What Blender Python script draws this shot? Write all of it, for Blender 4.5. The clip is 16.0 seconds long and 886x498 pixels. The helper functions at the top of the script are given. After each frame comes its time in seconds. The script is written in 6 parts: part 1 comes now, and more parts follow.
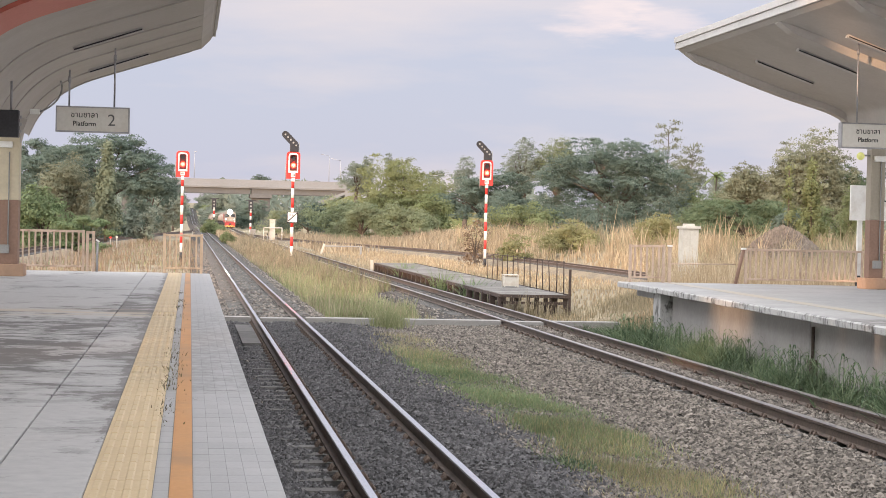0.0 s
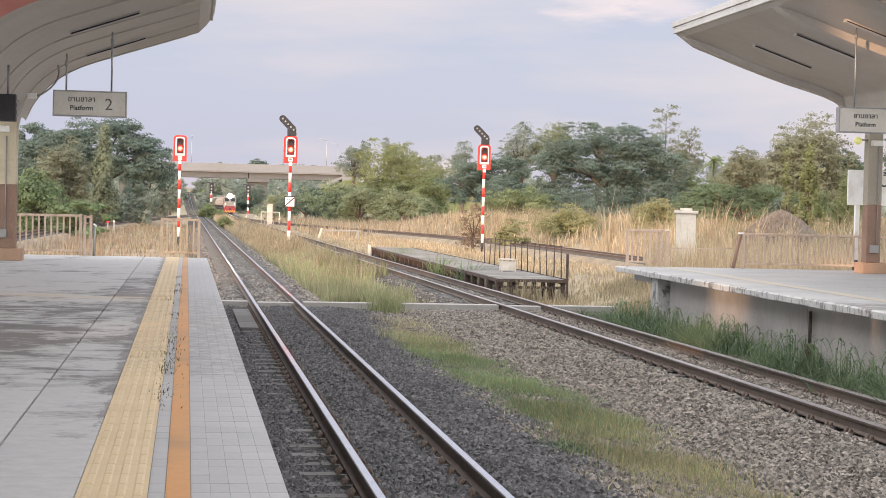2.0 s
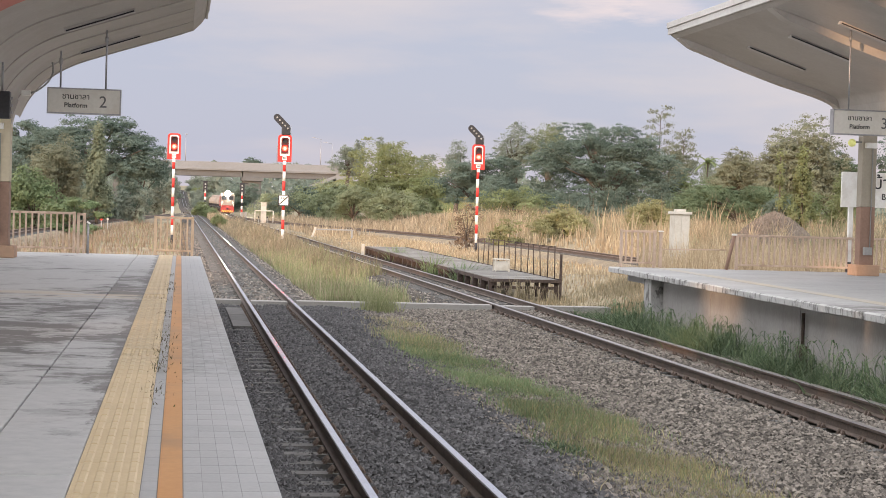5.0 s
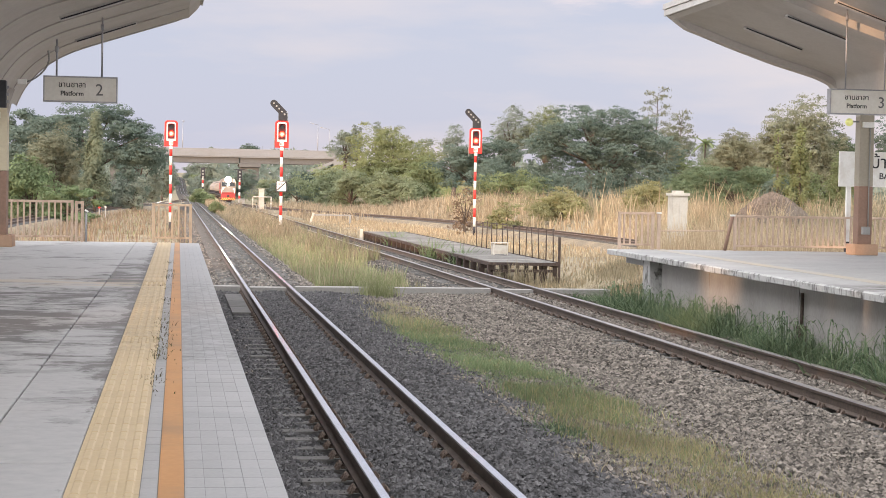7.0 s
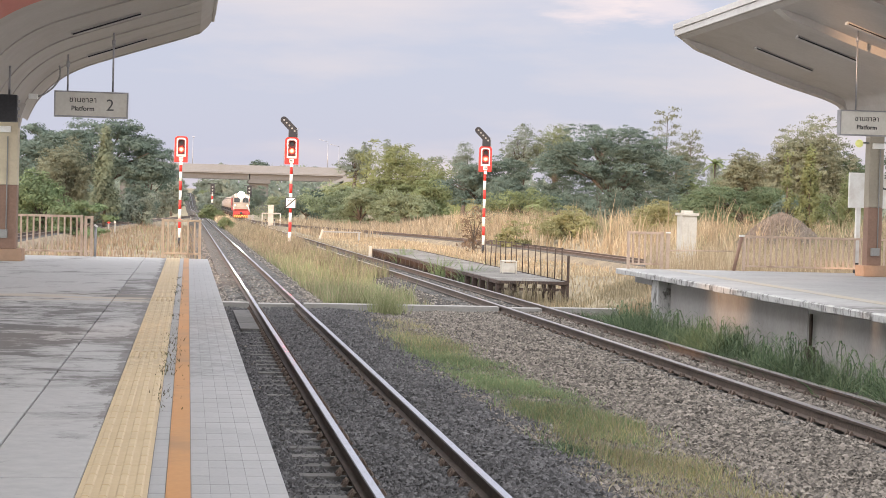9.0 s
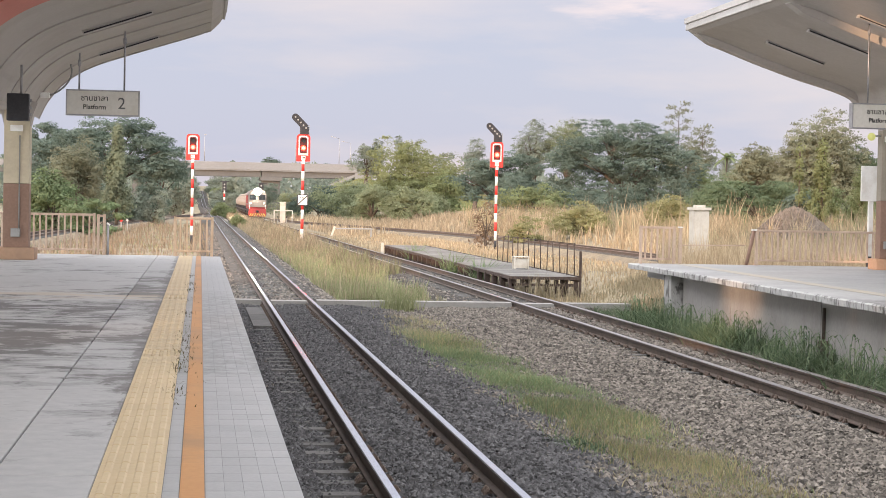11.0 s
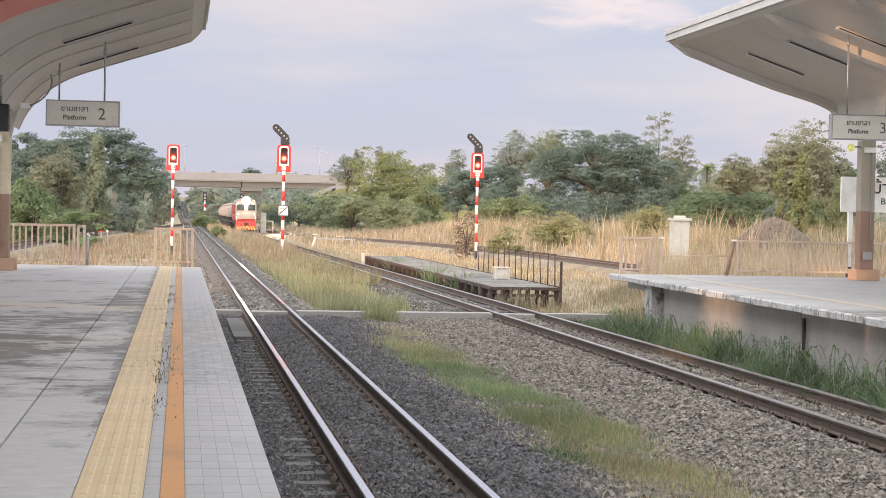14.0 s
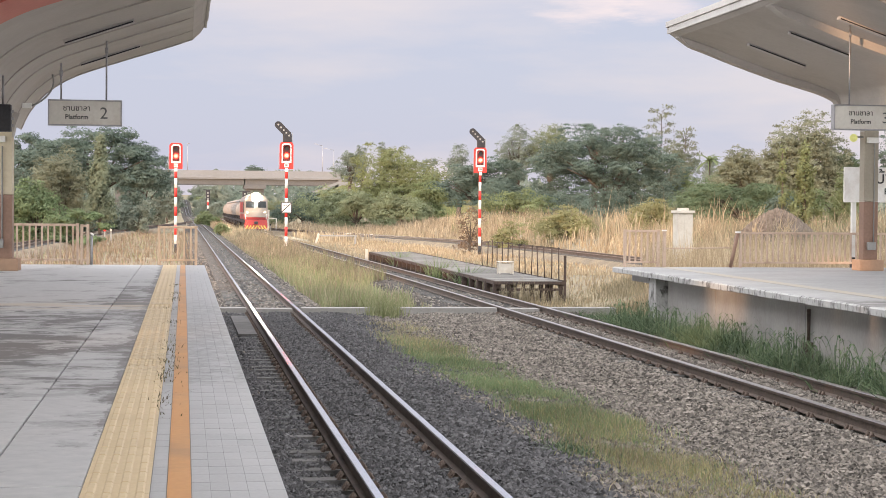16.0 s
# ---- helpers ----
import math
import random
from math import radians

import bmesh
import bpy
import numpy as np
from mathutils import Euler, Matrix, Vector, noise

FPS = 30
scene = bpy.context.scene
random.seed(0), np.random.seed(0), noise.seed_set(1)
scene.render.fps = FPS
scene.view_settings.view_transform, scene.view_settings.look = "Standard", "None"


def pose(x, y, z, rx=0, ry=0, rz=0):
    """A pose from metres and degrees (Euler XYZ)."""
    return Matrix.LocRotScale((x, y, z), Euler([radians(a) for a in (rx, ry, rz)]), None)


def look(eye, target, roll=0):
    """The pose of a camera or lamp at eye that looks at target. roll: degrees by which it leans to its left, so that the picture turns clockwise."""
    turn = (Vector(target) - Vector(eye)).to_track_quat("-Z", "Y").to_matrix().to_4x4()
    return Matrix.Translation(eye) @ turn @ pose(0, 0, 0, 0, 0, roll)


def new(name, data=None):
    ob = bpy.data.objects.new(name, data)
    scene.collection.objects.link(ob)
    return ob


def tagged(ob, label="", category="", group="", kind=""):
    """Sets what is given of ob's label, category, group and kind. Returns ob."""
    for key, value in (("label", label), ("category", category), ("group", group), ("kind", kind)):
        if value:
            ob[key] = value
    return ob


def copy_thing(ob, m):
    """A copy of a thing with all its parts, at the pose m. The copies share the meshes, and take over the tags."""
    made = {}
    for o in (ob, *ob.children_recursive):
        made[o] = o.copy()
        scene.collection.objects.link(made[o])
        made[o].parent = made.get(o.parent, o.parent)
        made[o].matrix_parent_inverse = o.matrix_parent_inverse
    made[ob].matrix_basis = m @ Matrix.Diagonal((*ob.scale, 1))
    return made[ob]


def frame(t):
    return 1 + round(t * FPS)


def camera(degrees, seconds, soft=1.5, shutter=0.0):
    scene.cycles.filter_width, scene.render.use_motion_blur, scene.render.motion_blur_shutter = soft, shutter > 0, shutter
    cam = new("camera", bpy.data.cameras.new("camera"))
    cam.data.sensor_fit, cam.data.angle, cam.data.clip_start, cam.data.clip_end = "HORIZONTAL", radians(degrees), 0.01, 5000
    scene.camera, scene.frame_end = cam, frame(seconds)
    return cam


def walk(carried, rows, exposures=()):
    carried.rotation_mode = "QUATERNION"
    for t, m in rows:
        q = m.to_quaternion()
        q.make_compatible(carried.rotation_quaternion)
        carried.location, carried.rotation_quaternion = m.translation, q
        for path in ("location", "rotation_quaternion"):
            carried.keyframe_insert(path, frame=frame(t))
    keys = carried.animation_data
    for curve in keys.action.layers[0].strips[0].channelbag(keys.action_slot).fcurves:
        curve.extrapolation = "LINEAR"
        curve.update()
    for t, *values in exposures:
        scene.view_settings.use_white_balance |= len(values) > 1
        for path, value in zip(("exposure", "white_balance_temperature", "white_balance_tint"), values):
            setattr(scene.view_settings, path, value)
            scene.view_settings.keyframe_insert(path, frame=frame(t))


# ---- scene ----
cam = camera(28.4, 16.0, soft=0.7)
EYE = (0.0, 0.0, 2.25)  # held at chest height on the platform; z = 0 is the rail head


def held(t, rx, ry, rz):
    return (t, pose(*EYE, rx, ry, rz))


walk(cam, [
    held(0, 89.138, -1.325, -8.228),
    held(0.5, 89.006, -1.478, -8.499),
    held(1, 88.628, -1.608, -8.278),
    held(1.5, 88.565, -1.118, -8.601),
    held(2, 88.630, -1.340, -8.311),
    held(2.5, 88.499, -1.153, -8.255),
    held(3, 88.667, -0.871, -8.913),
    held(3.5, 88.511, -1.232, -9.537),
    held(4, 88.843, -1.543, -9.123),
    held(4.5, 89.581, -1.404, -8.756),
    held(5, 88.624, -1.676, -8.511),
    held(7.5, 88.097, -0.951, -8.594),
    held(8, 88.151, -1.247, -8.700),
    held(8.5, 89.010, -1.060, -8.677),
    held(9, 88.684, -1.499, -8.280),
    held(11.5, 88.543, -1.087, -7.848),
    held(12, 89.165, -0.817, -8.619),
    held(12.5, 89.084, -1.144, -8.227),
    held(13, 89.072, -1.209, -8.059),
    held(13.5, 88.941, -0.946, -8.542),
    held(14, 88.906, -1.132, -8.523),
    held(14.5, 88.814, -1.056, -8.659),
    held(15, 88.918, -0.743, -8.722),
    held(15.5, 88.725, -0.656, -8.393),
    held(16, 88.747, -0.460, -8.418),
], ((0, 0.29), (4.3, 0.29), (4.6, 0.27), (4.9, 0.14), (5.2, 0.13), (6.2, 0.22), (7.2, 0.31), (9.0, 0.31), (12.0, 0.30), (16, 0.30)))

# ---- sky, sun, exposure ----
scene.view_settings.exposure = 0.27
world = bpy.data.worlds.new("world")
scene.world = world
world.use_nodes = True
_wt = world.node_tree
_wt.nodes.clear()
_wo = _wt.nodes.new("ShaderNodeOutputWorld")
_bg = _wt.nodes.new("ShaderNodeBackground")
_sky = _wt.nodes.new("ShaderNodeTexSky")
_sky.sky_type, _sky.sun_disc = "NISHITA", False
_sky.sun_elevation, _sky.sun_rotation = radians(4.9), radians(217)
_bg.inputs[1].default_value = 0.12
_gain = _wt.nodes.new("ShaderNodeMix")
_gain.data_type, _gain.blend_type = "RGBA", "MIX"
_co = _wt.nodes.new("ShaderNodeTexCoord")
_map = _wt.nodes.new("ShaderNodeMapping")
_map.inputs["Scale"].default_value = (1.0, 1.0, 5.0)
_cl = _wt.nodes.new("ShaderNodeTexNoise")
_cl.inputs["Scale"].default_value, _cl.inputs["Detail"].default_value, _cl.inputs["Roughness"].default_value = 2.6, 7, 0.55
_cr = _wt.nodes.new("ShaderNodeValToRGB")
_cr.color_ramp.elements[0].position, _cr.color_ramp.elements[0].color = 0.44, (4.25, 4.45, 5.7, 1)
_cr.color_ramp.elements[1].position, _cr.color_ramp.elements[1].color = 0.66, (6.15, 5.45, 5.75, 1)
_wt.links.new(_co.outputs["Generated"], _map.inputs[0])
_wt.links.new(_map.outputs[0], _cl.inputs[0])
_wt.links.new(_cl.outputs[0], _cr.inputs[0])
_gain.inputs[0].default_value = 0.85  # thin high cloud veils the clear sky
_wt.links.new(_sky.outputs[0], _gain.inputs[6])
_wt.links.new(_cr.outputs[0], _gain.inputs[7])
# the sky grows brighter overhead and towards the low sun
_dot = _wt.nodes.new("ShaderNodeVectorMath")
_dot.operation = "DOT_PRODUCT"
_dot.inputs[1].default_value = (-0.55, -0.80, 0.22)
_wt.links.new(_co.outputs["Generated"], _dot.inputs[0])
_sep = _wt.nodes.new("ShaderNodeSeparateXYZ")
_wt.links.new(_co.outputs["Generated"], _sep.inputs[0])
_r1 = _wt.nodes.new("ShaderNodeMapRange")
_r1.interpolation_type = "SMOOTHSTEP"
for _i, _v in ((1, -0.55), (2, 0.95), (3, 0.0), (4, 2.65)):
    _r1.inputs[_i].default_value = _v
_wt.links.new(_dot.outputs["Value"], _r1.inputs[0])
_r2 = _wt.nodes.new("ShaderNodeMapRange")
_r2.interpolation_type = "SMOOTHSTEP"
for _i, _v in ((1, 0.16), (2, 0.9), (3, 1.0), (4, 2.65)):
    _r2.inputs[_i].default_value = _v
_wt.links.new(_sep.outputs[2], _r2.inputs[0])
_add = _wt.nodes.new("ShaderNodeMath")
_wt.links.new(_r1.outputs[0], _add.inputs[0])
_wt.links.new(_r2.outputs[0], _add.inputs[1])
_sc = _wt.nodes.new("ShaderNodeVectorMath")
_sc.operation = "SCALE"
# a lit cumulus bank low over the trees
_cloud = _gain.outputs[2]
for _c, _s, _k in (((0.226, 0.967, 0.121), (26.0, 1.0, 46.0), 0.6), ((0.262, 0.958, 0.1165), (28.0, 1.0, 75.0), 0.5)):
    _d = _wt.nodes.new("ShaderNodeVectorMath")
    _d.operation, _d.inputs[1].default_value = "SUBTRACT", _c
    _wt.links.new(_co.outputs["Generated"], _d.inputs[0])
    _m = _wt.nodes.new("ShaderNodeVectorMath")
    _m.operation, _m.inputs[1].default_value = "MULTIPLY", _s
    _wt.links.new(_d.outputs[0], _m.inputs[0])
    _l = _wt.nodes.new("ShaderNodeVectorMath")
    _l.operation = "LENGTH"
    _wt.links.new(_m.outputs[0], _l.inputs[0])
    _f = _wt.nodes.new("ShaderNodeTexNoise")
    _f.inputs["Scale"].default_value, _f.inputs["Detail"].default_value, _f.inputs["Roughness"].default_value = 26.0, 6, 0.6
    _wt.links.new(_map.outputs[0], _f.inputs[0])
    _b = _wt.nodes.new("ShaderNodeMath")
    _b.operation, _b.inputs[1].default_value = "MULTIPLY_ADD", 1.7
    _wt.links.new(_f.outputs[0], _b.inputs[0])
    _wt.links.new(_l.outputs["Value"], _b.inputs[2])
    _r = _wt.nodes.new("ShaderNodeMapRange")
    _r.interpolation_type = "SMOOTHSTEP"
    for _i, _v in ((1, 0.95), (2, 1.75), (3, _k), (4, 0.0)):
        _r.inputs[_i].default_value = _v
    _wt.links.new(_b.outputs[0], _r.inputs[0])
    _x = _wt.nodes.new("ShaderNodeMix")
    _x.data_type = "RGBA"
    _x.inputs[7].default_value = (7.3, 6.1, 5.9, 1)
    _wt.links.new(_r.outputs[0], _x.inputs[0])
    _wt.links.new(_cloud, _x.inputs[6])
    _cloud = _x.outputs[2]
_warm = _wt.nodes.new("ShaderNodeMix")
_warm.data_type = "RGBA"
_warm.inputs[7].default_value = (5.15, 5.05, 5.1, 1)
_wf = _wt.nodes.new("ShaderNodeMapRange")
_wf.inputs[1].default_value, _wf.inputs[2].default_value = 1.0, 3.2
_wt.links.new(_add.outputs[0], _wf.inputs[0])
_wt.links.new(_wf.outputs[0], _warm.inputs[0])
_wt.links.new(_cloud, _warm.inputs[6])
_wt.links.new(_warm.outputs[2], _sc.inputs[0])
_wt.links.new(_add.outputs[0], _sc.inputs["Scale"])
_wt.links.new(_sc.outputs[0], _bg.inputs[0])
_wt.links.new(_bg.outputs[0], _wo.inputs[0])
_sun = bpy.data.lights.new("sun", "SUN")
_sun.energy, _sun.angle, _sun.color = 3.0, radians(0.3), (1.0, 0.60, 0.34)
sun = new("sun", _sun)
sun.matrix_world = look((-60, -80, 8.5), (0, 0, 0))

# ---- small helpers ----
rng = np.random.default_rng(7)


def ramp(nt, stops):
    n = nt.nodes.new("ShaderNodeValToRGB")
    while len(n.color_ramp.elements) < len(stops):
        n.color_ramp.elements.new(0.5)
    for e, (p, c) in zip(n.color_ramp.elements, stops):
        e.position, e.color = p, (*c, 1)
    return n


def mat(name, a, b, scale=3.0, fine=40.0, rough=0.8, metal=0.0, bump=0.2, stain=None, stain_scale=0.5, stretch=(1, 1, 1), vary=0.0, island=0.0, spec=0.4, depth=0.01, world=False, band=None, strength=0.85, cut=(0.48, 0.66)):
    """Two tones a and b mixed by noise at two scales; stains of a third tone; vary: between objects; island: between loose pieces."""
    m = bpy.data.materials.new(name)
    m.use_nodes = True
    nt = m.node_tree
    p = nt.nodes["Principled BSDF"]
    p.inputs["Roughness"].default_value, p.inputs["Metallic"].default_value = rough, metal
    p.inputs["Specular IOR Level"].default_value = spec
    co = nt.nodes.new("ShaderNodeTexCoord")
    mp = nt.nodes.new("ShaderNodeMapping")
    mp.inputs["Scale"].default_value = stretch
    place = nt.nodes.new("ShaderNodeNewGeometry").outputs["Position"] if world else co.outputs["Object"]
    nt.links.new(place, mp.inputs[0])
    n1 = nt.nodes.new("ShaderNodeTexNoise")
    n1.inputs["Scale"].default_value, n1.inputs["Detail"].default_value = scale, 5
    n2 = nt.nodes.new("ShaderNodeTexNoise")
    n2.inputs["Scale"].default_value, n2.inputs["Detail"].default_value = fine, 3
    for n in (n1, n2):
        nt.links.new(mp.outputs[0], n.inputs[0])
    mx = nt.nodes.new("ShaderNodeMath")
    mx.operation = "MULTIPLY_ADD"
    mx.inputs[1].default_value = 0.5
    nt.links.new(n2.outputs[0], mx.inputs[0])
    h = nt.nodes.new("ShaderNodeMath")
    h.operation = "MULTIPLY"
    h.inputs[1].default_value = 0.5
    nt.links.new(n1.outputs[0], h.inputs[0])
    nt.links.new(h.outputs[0], mx.inputs[2])
    r = ramp(nt, [(0.35, a), (0.65, b)])
    nt.links.new(mx.outputs[0], r.inputs[0])
    out = r.outputs[0]
    if stain:
        n3 = nt.nodes.new("ShaderNodeTexNoise")
        n3.inputs["Scale"].default_value, n3.inputs["Detail"].default_value, n3.inputs["Roughness"].default_value = stain_scale, 10, 0.7
        nt.links.new(mp.outputs[0], n3.inputs[0])
        f = ramp(nt, [(0.41 if band else cut[0], (0, 0, 0)), (0.52 if band else cut[1], (strength,) * 3)])
        nt.links.new(n3.outputs[0], f.inputs[0])
        mask = f.outputs[0]
        if band:  # the stretch of platform where dirt has settled, broken by finer wear
            n4 = nt.nodes.new("ShaderNodeTexNoise")
            n4.inputs["Scale"].default_value, n4.inputs["Detail"].default_value, n4.inputs["Roughness"].default_value = stain_scale * 3.7, 8, 0.75
            nt.links.new(mp.outputs[0], n4.inputs[0])
            f4 = ramp(nt, [(0.40, (0.33, 0.33, 0.33)), (0.60, (1, 1, 1))])
            nt.links.new(n4.outputs[0], f4.inputs[0])
            m4 = nt.nodes.new("ShaderNodeMath")
            m4.operation = "MULTIPLY"
            nt.links.new(mask, m4.inputs[0])
            nt.links.new(f4.outputs[0], m4.inputs[1])
            mask = m4.outputs[0]
            sp = nt.nodes.new("ShaderNodeSeparateXYZ")
            nt.links.new(place, sp.inputs[0])
            for lo, hi in ((band[0], band[1]), (band[3], band[2])):
                q = nt.nodes.new("ShaderNodeMapRange")
                q.interpolation_type = "SMOOTHSTEP"
                q.inputs[1].default_value, q.inputs[2].default_value = lo, hi
                if lo > hi:
                    q.inputs[1].default_value, q.inputs[2].default_value, q.inputs[3].default_value, q.inputs[4].default_value = hi, lo, 1.0, 0.15
                else:
                    q.inputs[3].default_value = 0.15
                nt.links.new(sp.outputs[1], q.inputs[0])
                mu = nt.nodes.new("ShaderNodeMath")
                mu.operation = "MULTIPLY"
                nt.links.new(mask, mu.inputs[0])
                nt.links.new(q.outputs[0], mu.inputs[1])
                mask = mu.outputs[0]
        s = nt.nodes.new("ShaderNodeMix")
        s.data_type = "RGBA"
        s.inputs[7].default_value = (*stain, 1)
        nt.links.new(mask, s.inputs[0])
        nt.links.new(out, s.inputs[6])
        out = s.outputs[2]
    if vary or island:
        if vary:
            info = nt.nodes.new("ShaderNodeObjectInfo").outputs["Random"]
        else:
            info = nt.nodes.new("ShaderNodeNewGeometry").outputs["Random Per Island"]
        mr = nt.nodes.new("ShaderNodeMapRange")
        k = vary or island
        mr.inputs[3].default_value, mr.inputs[4].default_value = 1 - k, 1 + k
        nt.links.new(info, mr.inputs[0])
        hv = nt.nodes.new("ShaderNodeHueSaturation")
        nt.links.new(mr.outputs[0], hv.inputs["Value"])
        nt.links.new(out, hv.inputs["Color"])
        out = hv.outputs[0]
    nt.links.new(out, p.inputs["Base Color"])
    if bump:
        bp = nt.nodes.new("ShaderNodeBump")
        bp.inputs["Strength"].default_value, bp.inputs["Distance"].default_value = bump, depth
        nt.links.new(mx.outputs[0], bp.inputs["Height"])
        nt.links.new(bp.outputs[0], p.inputs["Normal"])
    return m


def leafy(name, a, b, c=None, thin=0.25, rough=0.7):
    """Foliage: two or three tones by loose piece, and a little light through the leaf."""
    m = bpy.data.materials.new(name)
    m.use_nodes = True
    nt = m.node_tree
    p = nt.nodes["Principled BSDF"]
    p.inputs["Roughness"].default_value, p.inputs["Specular IOR Level"].default_value = rough, 0.25
    g = nt.nodes.new("ShaderNodeNewGeometry")
    if rough == 0.7:  # tree leaves of one crown differ little
        a, c = (tuple(0.5 * u + 0.5 * v for u, v in zip(k, b)) for k in (a, c))
    r = ramp(nt, [(0.0, a), (0.6, b), (1.0, c or b)])
    nt.links.new(g.outputs["Random Per Island"], r.inputs[0])
    co = nt.nodes.new("ShaderNodeTexCoord")
    n = nt.nodes.new("ShaderNodeTexNoise")
    n.inputs["Scale"].default_value = 0.35
    nt.links.new(co.outputs["Object"], n.inputs[0])
    mr = nt.nodes.new("ShaderNodeMapRange")
    mr.inputs[1].default_value, mr.inputs[2].default_value, mr.inputs[3].default_value, mr.inputs[4].default_value = 0.3, 0.7, 0.75, 1.25
    nt.links.new(n.outputs[0], mr.inputs[0])
    hv = nt.nodes.new("ShaderNodeHueSaturation")
    nt.links.new(mr.outputs[0], hv.inputs["Value"])
    nt.links.new(r.outputs[0], hv.inputs["Color"])
    nt.links.new(hv.outputs[0], p.inputs["Base Color"])
    t = nt.nodes.new("ShaderNodeBsdfTranslucent")
    nt.links.new(hv.outputs[0], t.inputs[0])
    mx = nt.nodes.new("ShaderNodeMixShader")
    mx.inputs[0].default_value = thin
    nt.links.new(p.outputs[0], mx.inputs[1])
    nt.links.new(t.outputs[0], mx.inputs[2])
    nt.links.new(mx.outputs[0], nt.nodes["Material Output"].inputs[0])
    return m


def glow(name, colour, strength):
    m = bpy.data.materials.new(name)
    m.use_nodes = True
    p = m.node_tree.nodes["Principled BSDF"]
    p.inputs["Base Color"].default_value = (*colour, 1)
    p.inputs["Emission Color"].default_value = (*colour, 1)
    p.inputs["Emission Strength"].default_value = strength
    return m


def box(bm, x0, x1, y0, y1, z0, z1):
    v = [bm.verts.new((x, y, z)) for z in (z0, z1) for x, y in ((x0, y0), (x1, y0), (x1, y1), (x0, y1))]
    for f in ((3, 2, 1, 0), (4, 5, 6, 7), (0, 1, 5, 4), (1, 2, 6, 5), (2, 3, 7, 6), (3, 0, 4, 7)):
        bm.faces.new([v[i] for i in f])
    return v


def bbox(x0, x1, y0, y1, z0, z1, bevel=0.0):
    bm = bmesh.new()
    box(bm, x0, x1, y0, y1, z0, z1)
    if bevel:
        bmesh.ops.bevel(bm, geom=bm.edges[:], offset=bevel, segments=2, affect="EDGES", profile=0.6)
    return bm


def rod(bm, a, b, r0, r1=None, n=10):
    """A round bar from a to b."""
    a, b = Vector(a), Vector(b)
    r1 = r0 if r1 is None else r1
    q = (b - a).to_track_quat("Z", "Y")
    rings = []
    for p, r in ((a, r0), (b, r1)):
        rings.append([bm.verts.new(p + q @ Vector((r * math.cos(i * math.tau / n), r * math.sin(i * math.tau / n), 0))) for i in range(n)])
    for i in range(n):
        f = bm.faces.new((rings[0][i], rings[0][(i + 1) % n], rings[1][(i + 1) % n], rings[1][i]))
        f.smooth = True
    bm.faces.new(rings[0][::-1])
    bm.faces.new(rings[1])


def brod(a, b, r0, r1=None, n=10):
    bm = bmesh.new()
    rod(bm, a, b, r0, r1, n)
    return bm


def sweep(bm, profile, ys, close=True, xs=None, zs=None):
    """Extrudes a profile of (x, z) along y."""
    rings = []
    for i, y in enumerate(ys):
        dx = xs[i] if xs is not None else 0
        dz = zs[i] if zs is not None else 0
        rings.append([bm.verts.new((x + dx, y, z + dz)) for x, z in profile])
    n = len(profile)
    for a, b in zip(rings, rings[1:]):
        for i in range(n if close else n - 1):
            bm.faces.new((a[i], b[i], b[(i + 1) % n], a[(i + 1) % n]))
    if close:
        bm.faces.new(rings[0])
        bm.faces.new(rings[-1][::-1])
    bmesh.ops.recalc_face_normals(bm, faces=bm.faces[:])


def part(name, bm, material, parent=None, label="", at=None):
    me = bpy.data.meshes.new(name)
    bm.to_mesh(me)
    bm.free()
    me.materials.append(material)
    ob = new(name, me)
    if parent is not None:
        ob.parent = parent
    if at is not None:
        ob.matrix_basis = at
    if label:
        ob["label"] = label
    return ob


def piece(name, me, parent, x, y, z, rz=0.0):
    """One more object on a shared mesh."""
    ob = new(name, me)
    ob.parent = parent
    ob.location = (x, y, z)
    ob.rotation_euler = (0, 0, rz)
    return ob


def thing(name, x, y, z, label, category, group="", rz=0.0):
    e = new(name)
    e.empty_display_size = 0.2
    e.matrix_basis = pose(x, y, z, 0, 0, rz)
    return tagged(e, label, category, group)


def structure(ob, label=""):
    return tagged(ob, label, "", "", "structure")


def raw(name, verts, faces, material, parent=None, smooth=False):
    """A mesh from arrays: verts (n, 3), faces (m, k)."""
    me = bpy.data.meshes.new(name)
    k = faces.shape[1]
    me.vertices.add(len(verts))
    me.vertices.foreach_set("co", np.ascontiguousarray(verts, dtype=np.float32).ravel())
    me.loops.add(faces.size)
    me.loops.foreach_set("vertex_index", np.ascontiguousarray(faces, dtype=np.int32).ravel())
    me.polygons.add(len(faces))
    me.polygons.foreach_set("loop_start", np.arange(0, faces.size, k, dtype=np.int32))
    me.polygons.foreach_set("use_smooth", np.full(len(faces), smooth, dtype=bool))
    me.update(calc_edges=True)
    me.validate()
    me.materials.append(material)
    ob = new(name, me)
    if parent is not None:
        ob.parent = parent
    return ob


